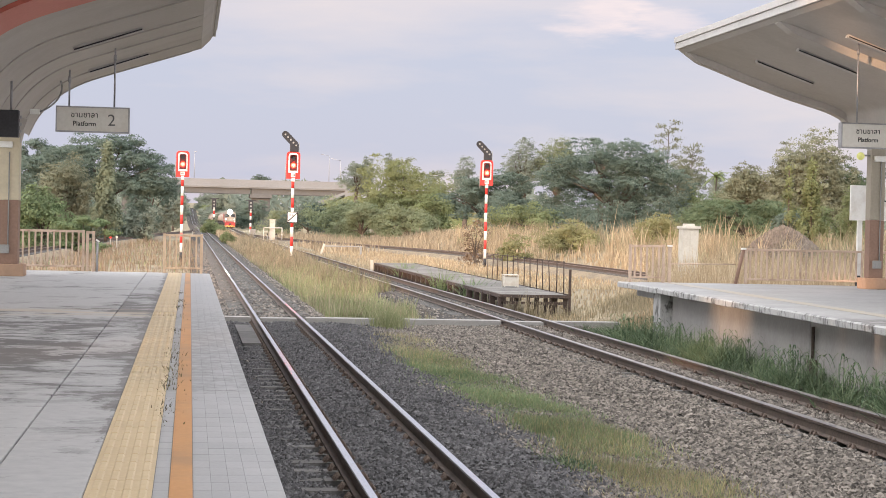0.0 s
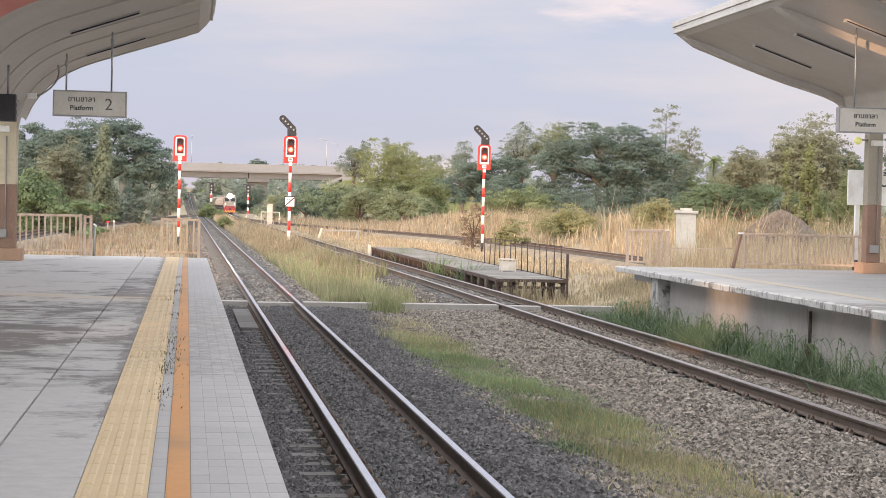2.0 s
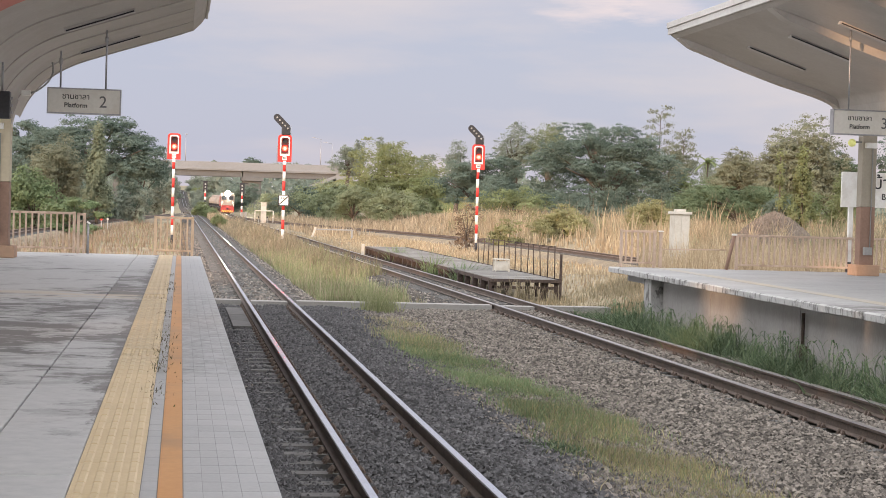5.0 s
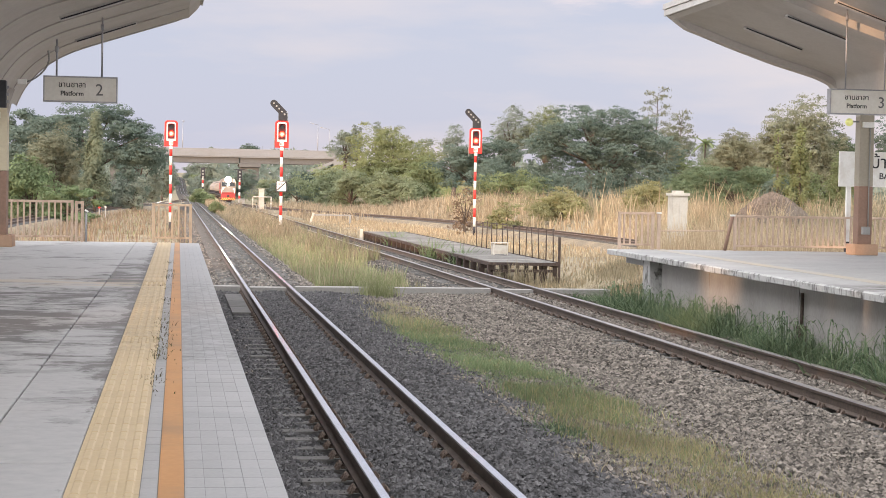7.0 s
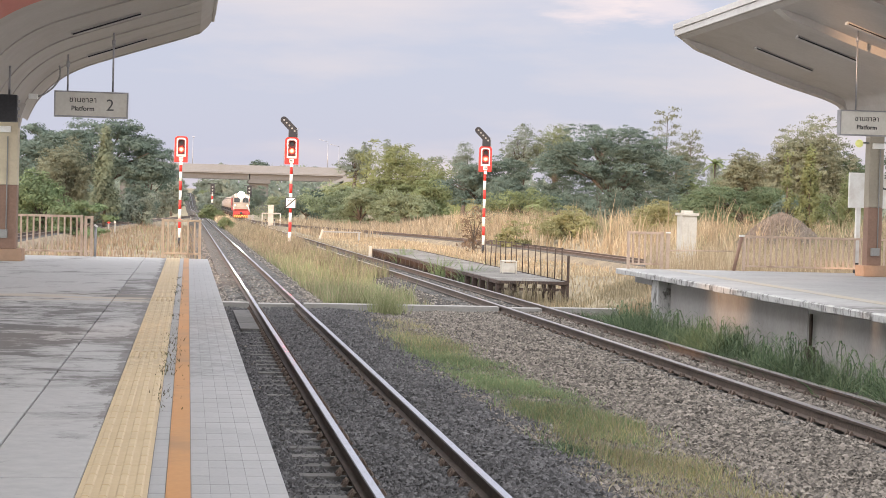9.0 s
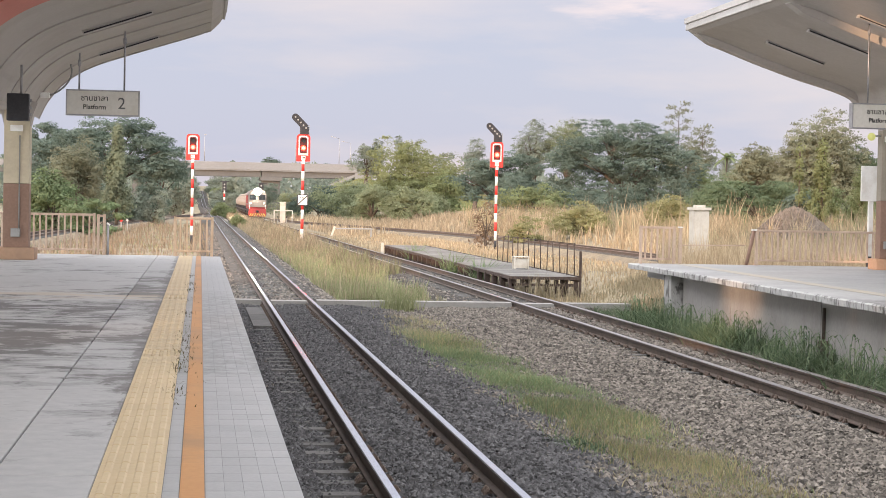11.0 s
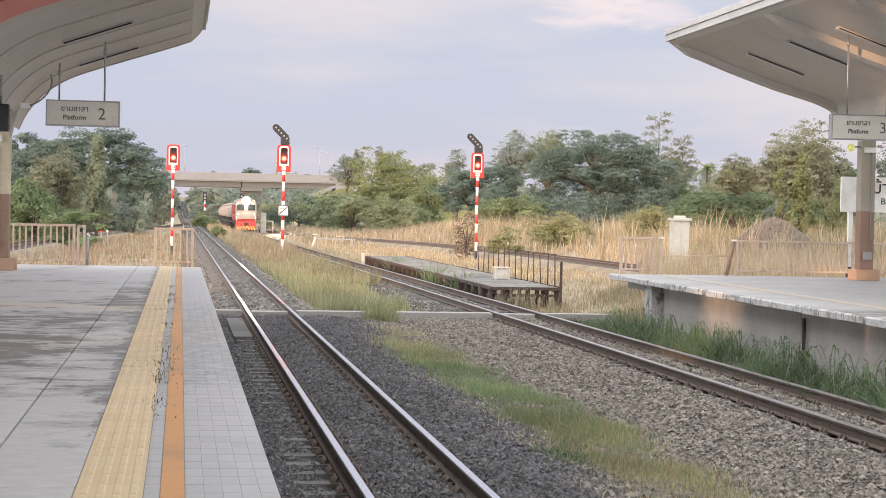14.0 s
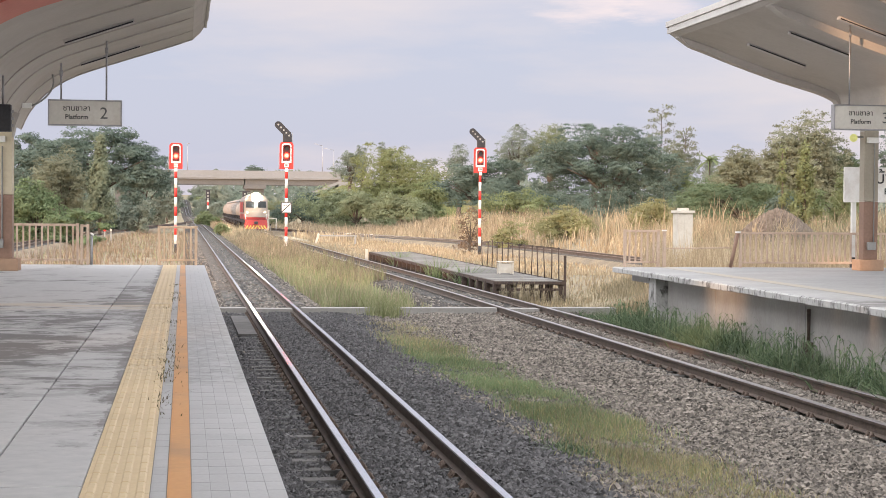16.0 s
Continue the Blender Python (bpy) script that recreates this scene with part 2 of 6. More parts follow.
def words(name, text, size, material, parent, x, y, z, bold=0.005):
    """Letters as a thin mesh, standing upright and facing the camera's end of the platform."""
    c = bpy.data.curves.new(name, "FONT")
    c.body, c.size, c.extrude, c.offset = text, size, 0.002, size * bold
    c.align_x, c.align_y = "CENTER", "CENTER"
    tmp = bpy.data.objects.new(name + "_curve", c)
    scene.collection.objects.link(tmp)
    bpy.context.view_layer.update()
    me = bpy.data.meshes.new_from_object(tmp.evaluated_get(bpy.context.evaluated_depsgraph_get()))
    bpy.data.objects.remove(tmp)
    bpy.data.curves.remove(c)
    me.materials.clear()
    me.materials.append(material)
    ob = new(name, me)
    ob.parent = parent
    ob.matrix_basis = pose(x, y, z, 90, 0, 0)
    return ob


def smooth_step(a, b, v):
    t = np.clip((np.asarray(v, dtype=float) - a) / (b - a), 0, 1)
    return t * t * (3 - 2 * t)


def stained_floor(name, a, b, dirt, y_range, amount, edge=None):
    """Trowelled concrete with ragged dirt where water stands, dense within y_range; edge: the x of a border where dirt gathers."""
    m = bpy.data.materials.new(name)
    m.use_nodes = True
    nt = m.node_tree
    p = nt.nodes["Principled BSDF"]
    p.inputs["Roughness"].default_value, p.inputs["Specular IOR Level"].default_value = 0.65, 0.4
    pos = nt.nodes.new("ShaderNodeNewGeometry").outputs["Position"]
    sp = nt.nodes.new("ShaderNodeSeparateXYZ")
    nt.links.new(pos, sp.inputs[0])

    def field(scale, stretch, detail=9, rough=0.65, warp=0.0):
        mp = nt.nodes.new("ShaderNodeMapping")
        mp.inputs["Scale"].default_value = stretch
        nt.links.new(pos, mp.inputs[0])
        n = nt.nodes.new("ShaderNodeTexNoise")
        for key, v in (("Scale", scale), ("Detail", detail), ("Roughness", rough), ("Distortion", warp)):
            n.inputs[key].default_value = v
        nt.links.new(mp.outputs[0], n.inputs[0])
        return n.outputs[0]

    def span(v, x0, x1, y0, y1):
        q = nt.nodes.new("ShaderNodeMapRange")
        q.interpolation_type = "SMOOTHSTEP"
        for i, k in ((1, x0), (2, x1), (3, y0), (4, y1)):
            q.inputs[i].default_value = k
        nt.links.new(v, q.inputs[0])
        return q.outputs[0]

    def calc(op, u, v):
        q = nt.nodes.new("ShaderNodeMath")
        q.operation = op
        for i, k in enumerate((u, v)):
            if isinstance(k, float):
                q.inputs[i].default_value = k
            else:
                nt.links.new(k, q.inputs[i])
        return q.outputs[0]

    def blend(f, u, colour):
        q = nt.nodes.new("ShaderNodeMix")
        q.data_type = "RGBA"
        nt.links.new(f, q.inputs[0])
        nt.links.new(u, q.inputs[6])
        q.inputs[7].default_value = (*colour, 1)
        return q.outputs[2]

    grain = field(9.0, (1, 1, 1), 6)
    r = ramp(nt, [(0.3, a), (0.7, b)])
    nt.links.new(grain, r.inputs[0])
    out = r.outputs[0]
    inside = calc("MULTIPLY", span(sp.outputs[1], y_range[0], y_range[1], 0.0, 1.0), span(sp.outputs[1], y_range[2], y_range[3], 1.0, 0.0))
    broad, fine = field(0.75, (0.8, 0.55, 1), 8, 0.6, 0.6), field(2.4, (0.75, 1.0, 1), 12, 0.74, 0.5)
    lift_ = calc("MULTIPLY", inside, 0.20 * amount)
    v = calc("ADD", calc("MULTIPLY", calc("ADD", calc("MULTIPLY", broad, 0.35), calc("MULTIPLY", fine, 0.65)), 1.5), calc("SUBTRACT", lift_, 0.25))
    out = blend(span(v, 0.545, 0.585, 0.0, 0.45), out, tuple(0.4 * k + 0.6 * d for k, d in zip(a, dirt)))
    out = blend(span(v, 0.605, 0.67, 0.0, 0.85), out, dirt)
    tan = calc("MULTIPLY", span(field(1.8, (0.3, 1.2, 1), 6), 0.42, 0.56, 0.0, 0.65), calc("MULTIPLY", span(sp.outputs[1], 21.6, 22.3, 0.0, 1.0), span(sp.outputs[1], 23.2, 23.9, 1.0, 0.0)))
    out = blend(tan, out, (0.50, 0.42, 0.31))
    if edge is not None:
        border = span(sp.outputs[0], edge - 0.17, edge, 0.0, 0.27)
        far_ = span(sp.outputs[1], 9.0, 14.0, 0.5, 1.0)
        w = calc("ADD", calc("MULTIPLY", border, far_), field(3.0, (2.0, 0.5, 1), 9, 0.7))
        out = blend(span(w, 0.66, 0.76, 0.0, 0.7), out, dirt)
    nt.links.new(out, p.inputs["Base Color"])
    bp = nt.nodes.new("ShaderNodeBump")
    bp.inputs["Strength"].default_value, bp.inputs["Distance"].default_value = 0.12, 0.01
    nt.links.new(fine, bp.inputs["Height"])
    nt.links.new(bp.outputs[0], p.inputs["Normal"])
    return m


# ---- materials ----
M_slab = stained_floor("stained_platform_concrete", (0.39, 0.39, 0.385), (0.47, 0.468, 0.46), (0.115, 0.108, 0.105), (9.5, 14.5, 20.0, 25.5), 0.66)
M_lane = stained_floor("stained_edge_concrete", (0.37, 0.37, 0.37), (0.45, 0.448, 0.44), (0.135, 0.127, 0.122), (9.5, 14.0, 27.0, 31.0), 0.56, -0.45)
M_concrete = mat("platform_concrete", (0.33, 0.33, 0.33), (0.41, 0.41, 0.405), 0.7, 14, 0.7, stain=(0.07, 0.062, 0.056), stain_scale=1.25, stretch=(0.7, 1.1, 1), bump=0.08, world=True, band=(12.0, 13.6, 24.2, 25.3), strength=0.95)
M_conc_wall = mat("aged_concrete", (0.32, 0.31, 0.30), (0.40, 0.385, 0.37), 1.5, 25, 0.85, stain=(0.22, 0.205, 0.19), stain_scale=0.7, stretch=(1, 1, 0.5), bump=0.2, strength=0.55)
M_cope = mat("coping_concrete", (0.37, 0.37, 0.368), (0.48, 0.48, 0.472), 2, 30, 0.8, stain=(0.06, 0.056, 0.052), stain_scale=4.5, stretch=(1, 1.2, 0.6), bump=0.2, strength=0.85, cut=(0.50, 0.62))
M_tile = mat("pale_tile", (0.335, 0.338, 0.34), (0.395, 0.395, 0.393), 2.5, 40, 0.5, stain=(0.20, 0.20, 0.19), stain_scale=5.0, vary=0.05, bump=0.05, world=True, band=(12.4, 12.8, 22.0, 25.0), strength=0.9)
M_grout = mat("grout", (0.22, 0.22, 0.215), (0.28, 0.28, 0.275), 5, 40, 0.9)
M_yellow = mat("tactile_yellow", (0.51, 0.40, 0.245), (0.575, 0.46, 0.295), 2.0, 30, 0.6, stain=(0.34, 0.28, 0.19), stain_scale=2.5, vary=0.025, bump=0.05, world=True, band=(13.0, 13.8, 23.0, 28.0), strength=0.6)
M_faded = mat("faded_yellow", (0.40, 0.365, 0.295), (0.46, 0.415, 0.325), 1.5, 20, 0.7, stain=(0.40, 0.38, 0.35), stain_scale=1.0, bump=0.03, cut=(0.42, 0.6))
M_orange = mat("orange_paint", (0.47, 0.235, 0.085), (0.53, 0.28, 0.11), 1.0, 30, 0.5, stain=(0.33, 0.20, 0.10), stain_scale=0.7, bump=0.05, world=True)
M_ballast = mat("ballast_stone", (0.102, 0.091, 0.081), (0.212, 0.190, 0.166), 4, 30, 0.9, island=0.7, bump=0.3)
M_ballast_dark = mat("sooty_ballast_stone", (0.054, 0.054, 0.058), (0.112, 0.110, 0.114), 4, 30, 0.85, island=0.65, bump=0.3)
M_bank = mat("grassy_bank", (0.09, 0.12, 0.05), (0.17, 0.19, 0.09), 0.2, 2, 0.95, stain=(0.26, 0.22, 0.12), stain_scale=0.1, bump=0.5, depth=0.2)
# near-black base colour paints the shadow in the gaps between stones
M_shaded_bed = mat("ballast_bed", (0.022, 0.02, 0.019), (0.06, 0.055, 0.05), 9, 28, 0.95, stain=(0.09, 0.075, 0.055), stain_scale=0.4, bump=1.0, depth=0.06)
M_ballast_old = mat("earthy_ballast", (0.13, 0.105, 0.075), (0.24, 0.20, 0.14), 3, 20, 0.95, stain=(0.30, 0.24, 0.15), stain_scale=0.5, bump=1.0, depth=0.06)
M_rail = mat("rusty_rail", (0.065, 0.05, 0.041), (0.125, 0.095, 0.077), 5, 40, 0.7, bump=0.1)
M_railtop = mat("polished_rail_head", (0.72, 0.72, 0.73), (0.82, 0.82, 0.83), 3, 30, 0.2, metal=1.0, bump=0.0)
M_sleeper = mat("concrete_sleeper", (0.08, 0.078, 0.076), (0.14, 0.136, 0.131), 4, 40, 0.9, vary=0.2, bump=0.3)
M_clip = mat("rail_clip", (0.075, 0.055, 0.045), (0.14, 0.105, 0.085), 8, 40, 0.7)
M_ground = mat("dry_ground", (0.19, 0.16, 0.11), (0.31, 0.262, 0.175), 0.25, 4, 0.95, stain=(0.07, 0.085, 0.03), stain_scale=0.06, bump=0.6, depth=0.1)
M_canopy = mat("canopy_soffit", (0.43, 0.40, 0.37), (0.48, 0.45, 0.42), 0.8, 12, 0.6, stain=(0.38, 0.35, 0.32), stain_scale=0.5, bump=0.03)
M_duct = mat("duct_concrete", (0.25, 0.245, 0.235), (0.33, 0.32, 0.305), 2, 30, 0.85, stain=(0.22, 0.21, 0.19), stain_scale=2.0, bump=0.2, strength=0.6)
M_canopy_trim = mat("canopy_fascia", (0.50, 0.48, 0.46), (0.58, 0.56, 0.54), 1.0, 14, 0.6, stain=(0.40, 0.38, 0.36), bump=0.03)
M_red = mat("red_fascia", (0.54, 0.14, 0.105), (0.60, 0.17, 0.13), 1.0, 14, 0.5, bump=0.03)
M_cream = mat("cream_paint", (0.55, 0.48, 0.345), (0.61, 0.54, 0.40), 1.5, 20, 0.6, stain=(0.40, 0.34, 0.26), bump=0.05)
# the cream again, with the shade on the far columns mixed in
M_shaded_cream = mat("shaded_cream_paint", (0.31, 0.28, 0.225), (0.37, 0.335, 0.27), 1.5, 20, 0.6, stain=(0.28, 0.25, 0.2), bump=0.05)
M_brown = mat("brown_paint", (0.24, 0.15, 0.11), (0.30, 0.19, 0.14), 1.5, 20, 0.6, stain=(0.18, 0.12, 0.09), bump=0.05)
M_plinth = mat("tan_plinth", (0.40, 0.25, 0.16), (0.47, 0.31, 0.21), 2, 20, 0.75, stain=(0.3, 0.2, 0.14), bump=0.1)
M_fence = mat("fence_paint", (0.483, 0.37, 0.291), (0.564, 0.439, 0.347), 3, 25, 0.6, stain=(0.345, 0.239, 0.174), stain_scale=2.5, bump=0.05)
M_gate = mat("gate_paint", (0.60, 0.44, 0.30), (0.68, 0.51, 0.36), 3, 25, 0.6, stain=(0.42, 0.29, 0.2), stain_scale=2.5, bump=0.05)
M_steel = mat("galvanised_steel", (0.30, 0.30, 0.31), (0.42, 0.42, 0.43), 4, 30, 0.5, metal=0.6, bump=0.05)
M_dark = mat("dark_housing", (0.02, 0.02, 0.024), (0.035, 0.035, 0.04), 4, 30, 0.5, bump=0.03)
M_grey = mat("grey_box", (0.26, 0.26, 0.25), (0.33, 0.33, 0.32), 4, 30, 0.6, bump=0.03)
M_white = mat("white_paint", (0.80, 0.80, 0.77), (0.87, 0.87, 0.84), 2, 25, 0.5, stain=(0.62, 0.58, 0.52), stain_scale=1.2, bump=0.03)
M_cabinet = mat("aged_white_paint", (0.52, 0.48, 0.42), (0.60, 0.56, 0.49), 2, 25, 0.6, stain=(0.40, 0.34, 0.27), stain_scale=1.6, bump=0.03)
M_sign = mat("sign_panel", (0.60, 0.58, 0.53), (0.68, 0.66, 0.61), 1.5, 20, 0.5, stain=(0.52, 0.48, 0.42), stain_scale=1.5, bump=0.0)
M_ink = mat("sign_lettering", (0.02, 0.02, 0.02), (0.035, 0.035, 0.035), 4, 30, 0.6, bump=0.0)
# dark panel tinted red: glow of the lit lamp painted into the base colour
M_glow_panel = mat("glow_tinted_panel", (0.07, 0.012, 0.012), (0.11, 0.02, 0.018), 3, 25, 0.5, bump=0.02)
M_numeral = mat("grey_numeral", (0.10, 0.10, 0.10), (0.14, 0.14, 0.14), 4, 30, 0.6, bump=0.0)
M_sred = mat("signal_red", (0.55, 0.035, 0.03), (0.65, 0.05, 0.04), 2, 25, 0.5, bump=0.02)
M_swhite = mat("signal_white", (0.72, 0.70, 0.66), (0.80, 0.78, 0.74), 2, 25, 0.5, bump=0.02)
M_rust = mat("rusty_steel", (0.045, 0.034, 0.03), (0.10, 0.07, 0.056), 3, 25, 0.85, stain=(0.04, 0.028, 0.024), stain_scale=2, bump=0.2)
M_plank = mat("grey_timber", (0.125, 0.12, 0.11), (0.215, 0.205, 0.19), 2, 30, 0.9, vary=0.18, stretch=(1, 0.3, 1), bump=0.2)
M_bridge = mat("bridge_concrete", (0.205, 0.21, 0.218), (0.25, 0.255, 0.262), 0.2, 3, 0.85, stain=(0.19, 0.19, 0.185), stain_scale=0.1, stretch=(1, 1, 2), bump=0.1)
# same concrete with the shade under the deck put into its colour
M_bridge_shade = mat("shaded_bridge_concrete", (0.12, 0.12, 0.12), (0.15, 0.15, 0.148), 0.2, 3, 0.85, stain=(0.10, 0.10, 0.10), stain_scale=0.1, bump=0.1)
M_bark = mat("bark", (0.075, 0.06, 0.048), (0.13, 0.105, 0.085), 3, 20, 0.95, stretch=(1, 1, 0.3), bump=0.5)
M_pile = mat("gravel_pile", (0.12, 0.098, 0.08), (0.20, 0.165, 0.135), 1.5, 8, 0.95, island=0.25, bump=0.8)
# tree leaf tones are lifted and cooled: aerial haze painted into their colour
L_dark = leafy("dark_foliage", (0.113, 0.153, 0.13), (0.153, 0.199, 0.162), (0.211, 0.257, 0.203), 0.5)
L_mid = leafy("green_foliage", (0.164, 0.204, 0.11), (0.224, 0.265, 0.136), (0.298, 0.333, 0.175), 0.48)
L_mid2 = leafy("deep_green_foliage", (0.1, 0.143, 0.084), (0.151, 0.197, 0.114), (0.213, 0.261, 0.149), 0.48)
L_olive = leafy("olive_foliage", (0.156, 0.174, 0.128), (0.213, 0.228, 0.162), (0.276, 0.284, 0.202), 0.48)
L_yel = leafy("yellowish_foliage", (0.182, 0.205, 0.104), (0.247, 0.267, 0.13), (0.325, 0.332, 0.176), 0.48)
L_yel2 = leafy("light_foliage", (0.174, 0.204, 0.12), (0.228, 0.258, 0.156), (0.288, 0.312, 0.192), 0.48)
L_pale = leafy("haze_tinted_foliage", (0.19, 0.224, 0.185), (0.24, 0.275, 0.224), (0.296, 0.33, 0.271), 0.48)
L_weed = leafy("weed_foliage", (0.20, 0.21, 0.10), (0.30, 0.295, 0.15), (0.40, 0.37, 0.20), 0.38)
L_olive2 = leafy("dull_olive_foliage", (0.182, 0.196, 0.138), (0.242, 0.253, 0.174), (0.314, 0.314, 0.22), 0.48)
L_cone = leafy("grey_green_foliage", (0.135, 0.165, 0.115), (0.185, 0.215, 0.145), (0.245, 0.27, 0.185), 0.38)
L_mid3 = leafy("feathery_green_foliage", (0.13, 0.185, 0.10), (0.18, 0.24, 0.125), (0.24, 0.30, 0.165), 0.38)
L_creeper = leafy("creeper_foliage", (0.14, 0.165, 0.08), (0.20, 0.225, 0.105), (0.28, 0.295, 0.15), 0.38)
L_bush = leafy("pale_green_foliage", (0.196, 0.23, 0.138), (0.259, 0.293, 0.178), (0.333, 0.362, 0.23), 0.48)
L_brown = leafy("withered_foliage", (0.112, 0.084, 0.063), (0.196, 0.14, 0.098), (0.28, 0.21, 0.14), 0.2)
G_dry = leafy("dry_grass", (0.31, 0.239, 0.153), (0.449, 0.355, 0.237), (0.598, 0.503, 0.353), 0.4, 0.8)
G_dull = leafy("dull_grass", (0.196, 0.173, 0.113), (0.288, 0.247, 0.165), (0.412, 0.346, 0.242), 0.4, 0.8)
G_straw = leafy("yellow_weed", (0.275, 0.27, 0.127), (0.418, 0.385, 0.193), (0.572, 0.506, 0.286), 0.4, 0.8)
G_pink = leafy("reddish_dry_grass", (0.26, 0.21, 0.145), (0.37, 0.30, 0.21), (0.50, 0.425, 0.31), 0.4, 0.8)
G_west = leafy("brownish_grass", (0.186, 0.14, 0.096), (0.29, 0.216, 0.153), (0.418, 0.324, 0.232), 0.4, 0.8)
G_mix = leafy("yellow_green_grass", (0.194, 0.221, 0.109), (0.299, 0.318, 0.166), (0.422, 0.417, 0.257), 0.4, 0.8)
G_green = leafy("green_grass", (0.132, 0.192, 0.102), (0.21, 0.276, 0.144), (0.324, 0.372, 0.204), 0.4, 0.7)
G_rank = leafy("rank_grass", (0.065, 0.105, 0.06), (0.12, 0.17, 0.09), (0.20, 0.25, 0.145), 0.4, 0.5)
G_brown = leafy("withered_weed", (0.10, 0.08, 0.05), (0.16, 0.13, 0.08), (0.14, 0.16, 0.07), 0.3, 0.8)
E_red = glow("red_lamp", (1.0, 0.012, 0.006), 40)
E_redcore = glow("red_lamp_core", (1.0, 0.42, 0.34), 2.6)
E_head = glow("headlight", (1.0, 0.93, 0.76), 1800)
E_marker = glow("marker_lamp", (1.0, 0.8, 0.5), 6)
E_yellow = glow("yellow_lamp", (0.62, 0.62, 0.22), 0.3)


# ---- ground ----
def ground_z(x, y):
    """Height of the land: formation by the tracks, a bank beyond the sidings, a rise far up the line."""
    x, y = np.asarray(x, dtype=float), np.asarray(y, dtype=float)
    z = -0.55 + 0.0 * x
    z = z + 0.95 * smooth_step(23.5, 28, x - 0.0 * y) * smooth_step(40, 60, y)
    z = z + 0.7 * smooth_step(10.5, 13, x) * smooth_step(39.5, 44, y) * (1 - smooth_step(56, 70, y))
    z = z + 9.0 * smooth_step(540, 800, y) * (1 - smooth_step(820, 1100, y)) * (1 - smooth_step(20, 90, np.abs(x)))
    z = z + 0.10 * np.sin(x * 0.23 + y * 0.11) * smooth_step(55, 80, y) * smooth_step(12, 20, np.abs(x - 4))
    return z


def build_ground():
    xs = np.concatenate([[-3000, -1500, -700, -350, -200, -120], np.arange(-80, -12, 4), np.arange(-12, 32, 1.0), np.arange(32, 120, 4), [150, 200, 350, 700, 1500, 3000]])
    ys = np.concatenate([[-2000, -600, -200, -60, -20], np.arange(0, 72, 2.0), np.arange(72, 200, 6), np.arange(200, 900, 20), [950, 1000, 1100, 1400, 2000, 3000, 4800]])
    X, Y = np.meshgrid(xs, ys)
    V = np.stack([X, Y, ground_z(X, Y)], -1).reshape(-1, 3)
    n = len(xs)
    i = (np.arange(len(ys) - 1)[:, None] * n + np.arange(n - 1)[None]).ravel()
    F = np.stack([i, i + 1, i + n + 1, i + n], -1)
    structure(raw("ground", V, F, M_ground, smooth=True), "dry earth with patches of grass")


build_ground()


# ---- railway tracks ----
def curve_of(*nodes):
    """A smooth plan line x(y) through nodes (y, x)."""
    ny = np.array([n[0] for n in nodes], dtype=float)
    nx = np.array([n[1] for n in nodes], dtype=float)
    fy = np.arange(ny[0], ny[-1] + 1.0, 1.0)
    fx = np.interp(fy, ny, nx)
    k = 25
    pad = np.concatenate([2 * fx[0] - fx[k:0:-1], fx, 2 * fx[-1] - fx[-2:-k - 2:-1]])
    fx = np.convolve(pad, np.ones(2 * k + 1) / (2 * k + 1), "valid")
    return lambda y: np.interp(y, fy, fx)


line_main = curve_of((-30, 1.98), (12, 2.03), (45, 2.07), (420, 2.07), (560, 1.5), (720, 0.0))
line_loop = curve_of((-30, 8.15), (20, 7.98), (40, 7.95), (75, 7.62), (100, 7.5), (180, 7.3), (250, 7.6), (310, 8.1), (385, 8.8), (430, 8.6), (520, 7.0), (700, 1.5))
line_siding = curve_of((45, 21.5), (85, 22.3), (125, 22.0), (155, 18.5), (185, 13.0), (215, 9.3), (260, 7.8))
line_west = curve_of((40, -10.9), (100, -10.4), (150, -9.0), (220, -4.5), (290, 0.5), (330, 2.0))


def lift(y):
    """Rise of the line far up."""
    return 9.0 * smooth_step(540, 800, y)


def strip(line, profile, ys, zs=None):
    """Arrays of a profile swept along a plan line."""
    P = np.array(profile)
    xs = line(ys)
    V = np.zeros((len(ys), len(P), 3))
    V[:, :, 0] = xs[:, None] + P[None, :, 0]
    V[:, :, 1] = np.asarray(ys)[:, None]
    V[:, :, 2] = P[None, :, 1] + (lift(ys) if zs is None else zs)[:, None]
    n = len(P)
    i = (np.arange(len(ys) - 1)[:, None] * n + np.arange(n - 1)[None]).ravel()
    F = np.stack([i, i + 1, i + n + 1, i + n], -1)
    return V.reshape(-1, 3), F


RAIL = [(-0.063, -0.160), (-0.063, -0.148), (-0.012, -0.128), (-0.009, -0.050), (-0.035, -0.038), (-0.036, -0.010), (-0.030, -0.002), (0.030, -0.002), (0.036, -0.010), (0.035, -0.038), (0.009, -0.050), (0.012, -0.128), (0.063, -0.148), (0.063, -0.160)]
HEAD = [(-0.037, -0.012), (-0.033, 0.0015), (0.033, 0.0015), (0.037, -0.012)]


def sleeper_mesh():
    bm = bmesh.new()
    a = [(-1.0, -0.12), (1.0, -0.12), (1.0, 0.12), (-1.0, 0.12)]
    lo = [bm.verts.new((x, y, -0.2)) for x, y in a]
    hi = [bm.verts.new((x * 0.99, y * 0.8, 0)) for x, y in a]
    bm.faces.new(hi)
    for i in range(4):
        bm.faces.new((lo[i], lo[(i + 1) % 4], hi[(i + 1) % 4], hi[i]))
    me = bpy.data.meshes.new("sleeper")
    bm.to_mesh(me)
    bm.free()
    me.materials.append(M_sleeper)
    return me


SLEEPER = sleeper_mesh()


def half_gauge(line):
    """Half the spacing of the rail centres; the loop is a little slack."""
    return 0.505 if line is line_main else 0.525


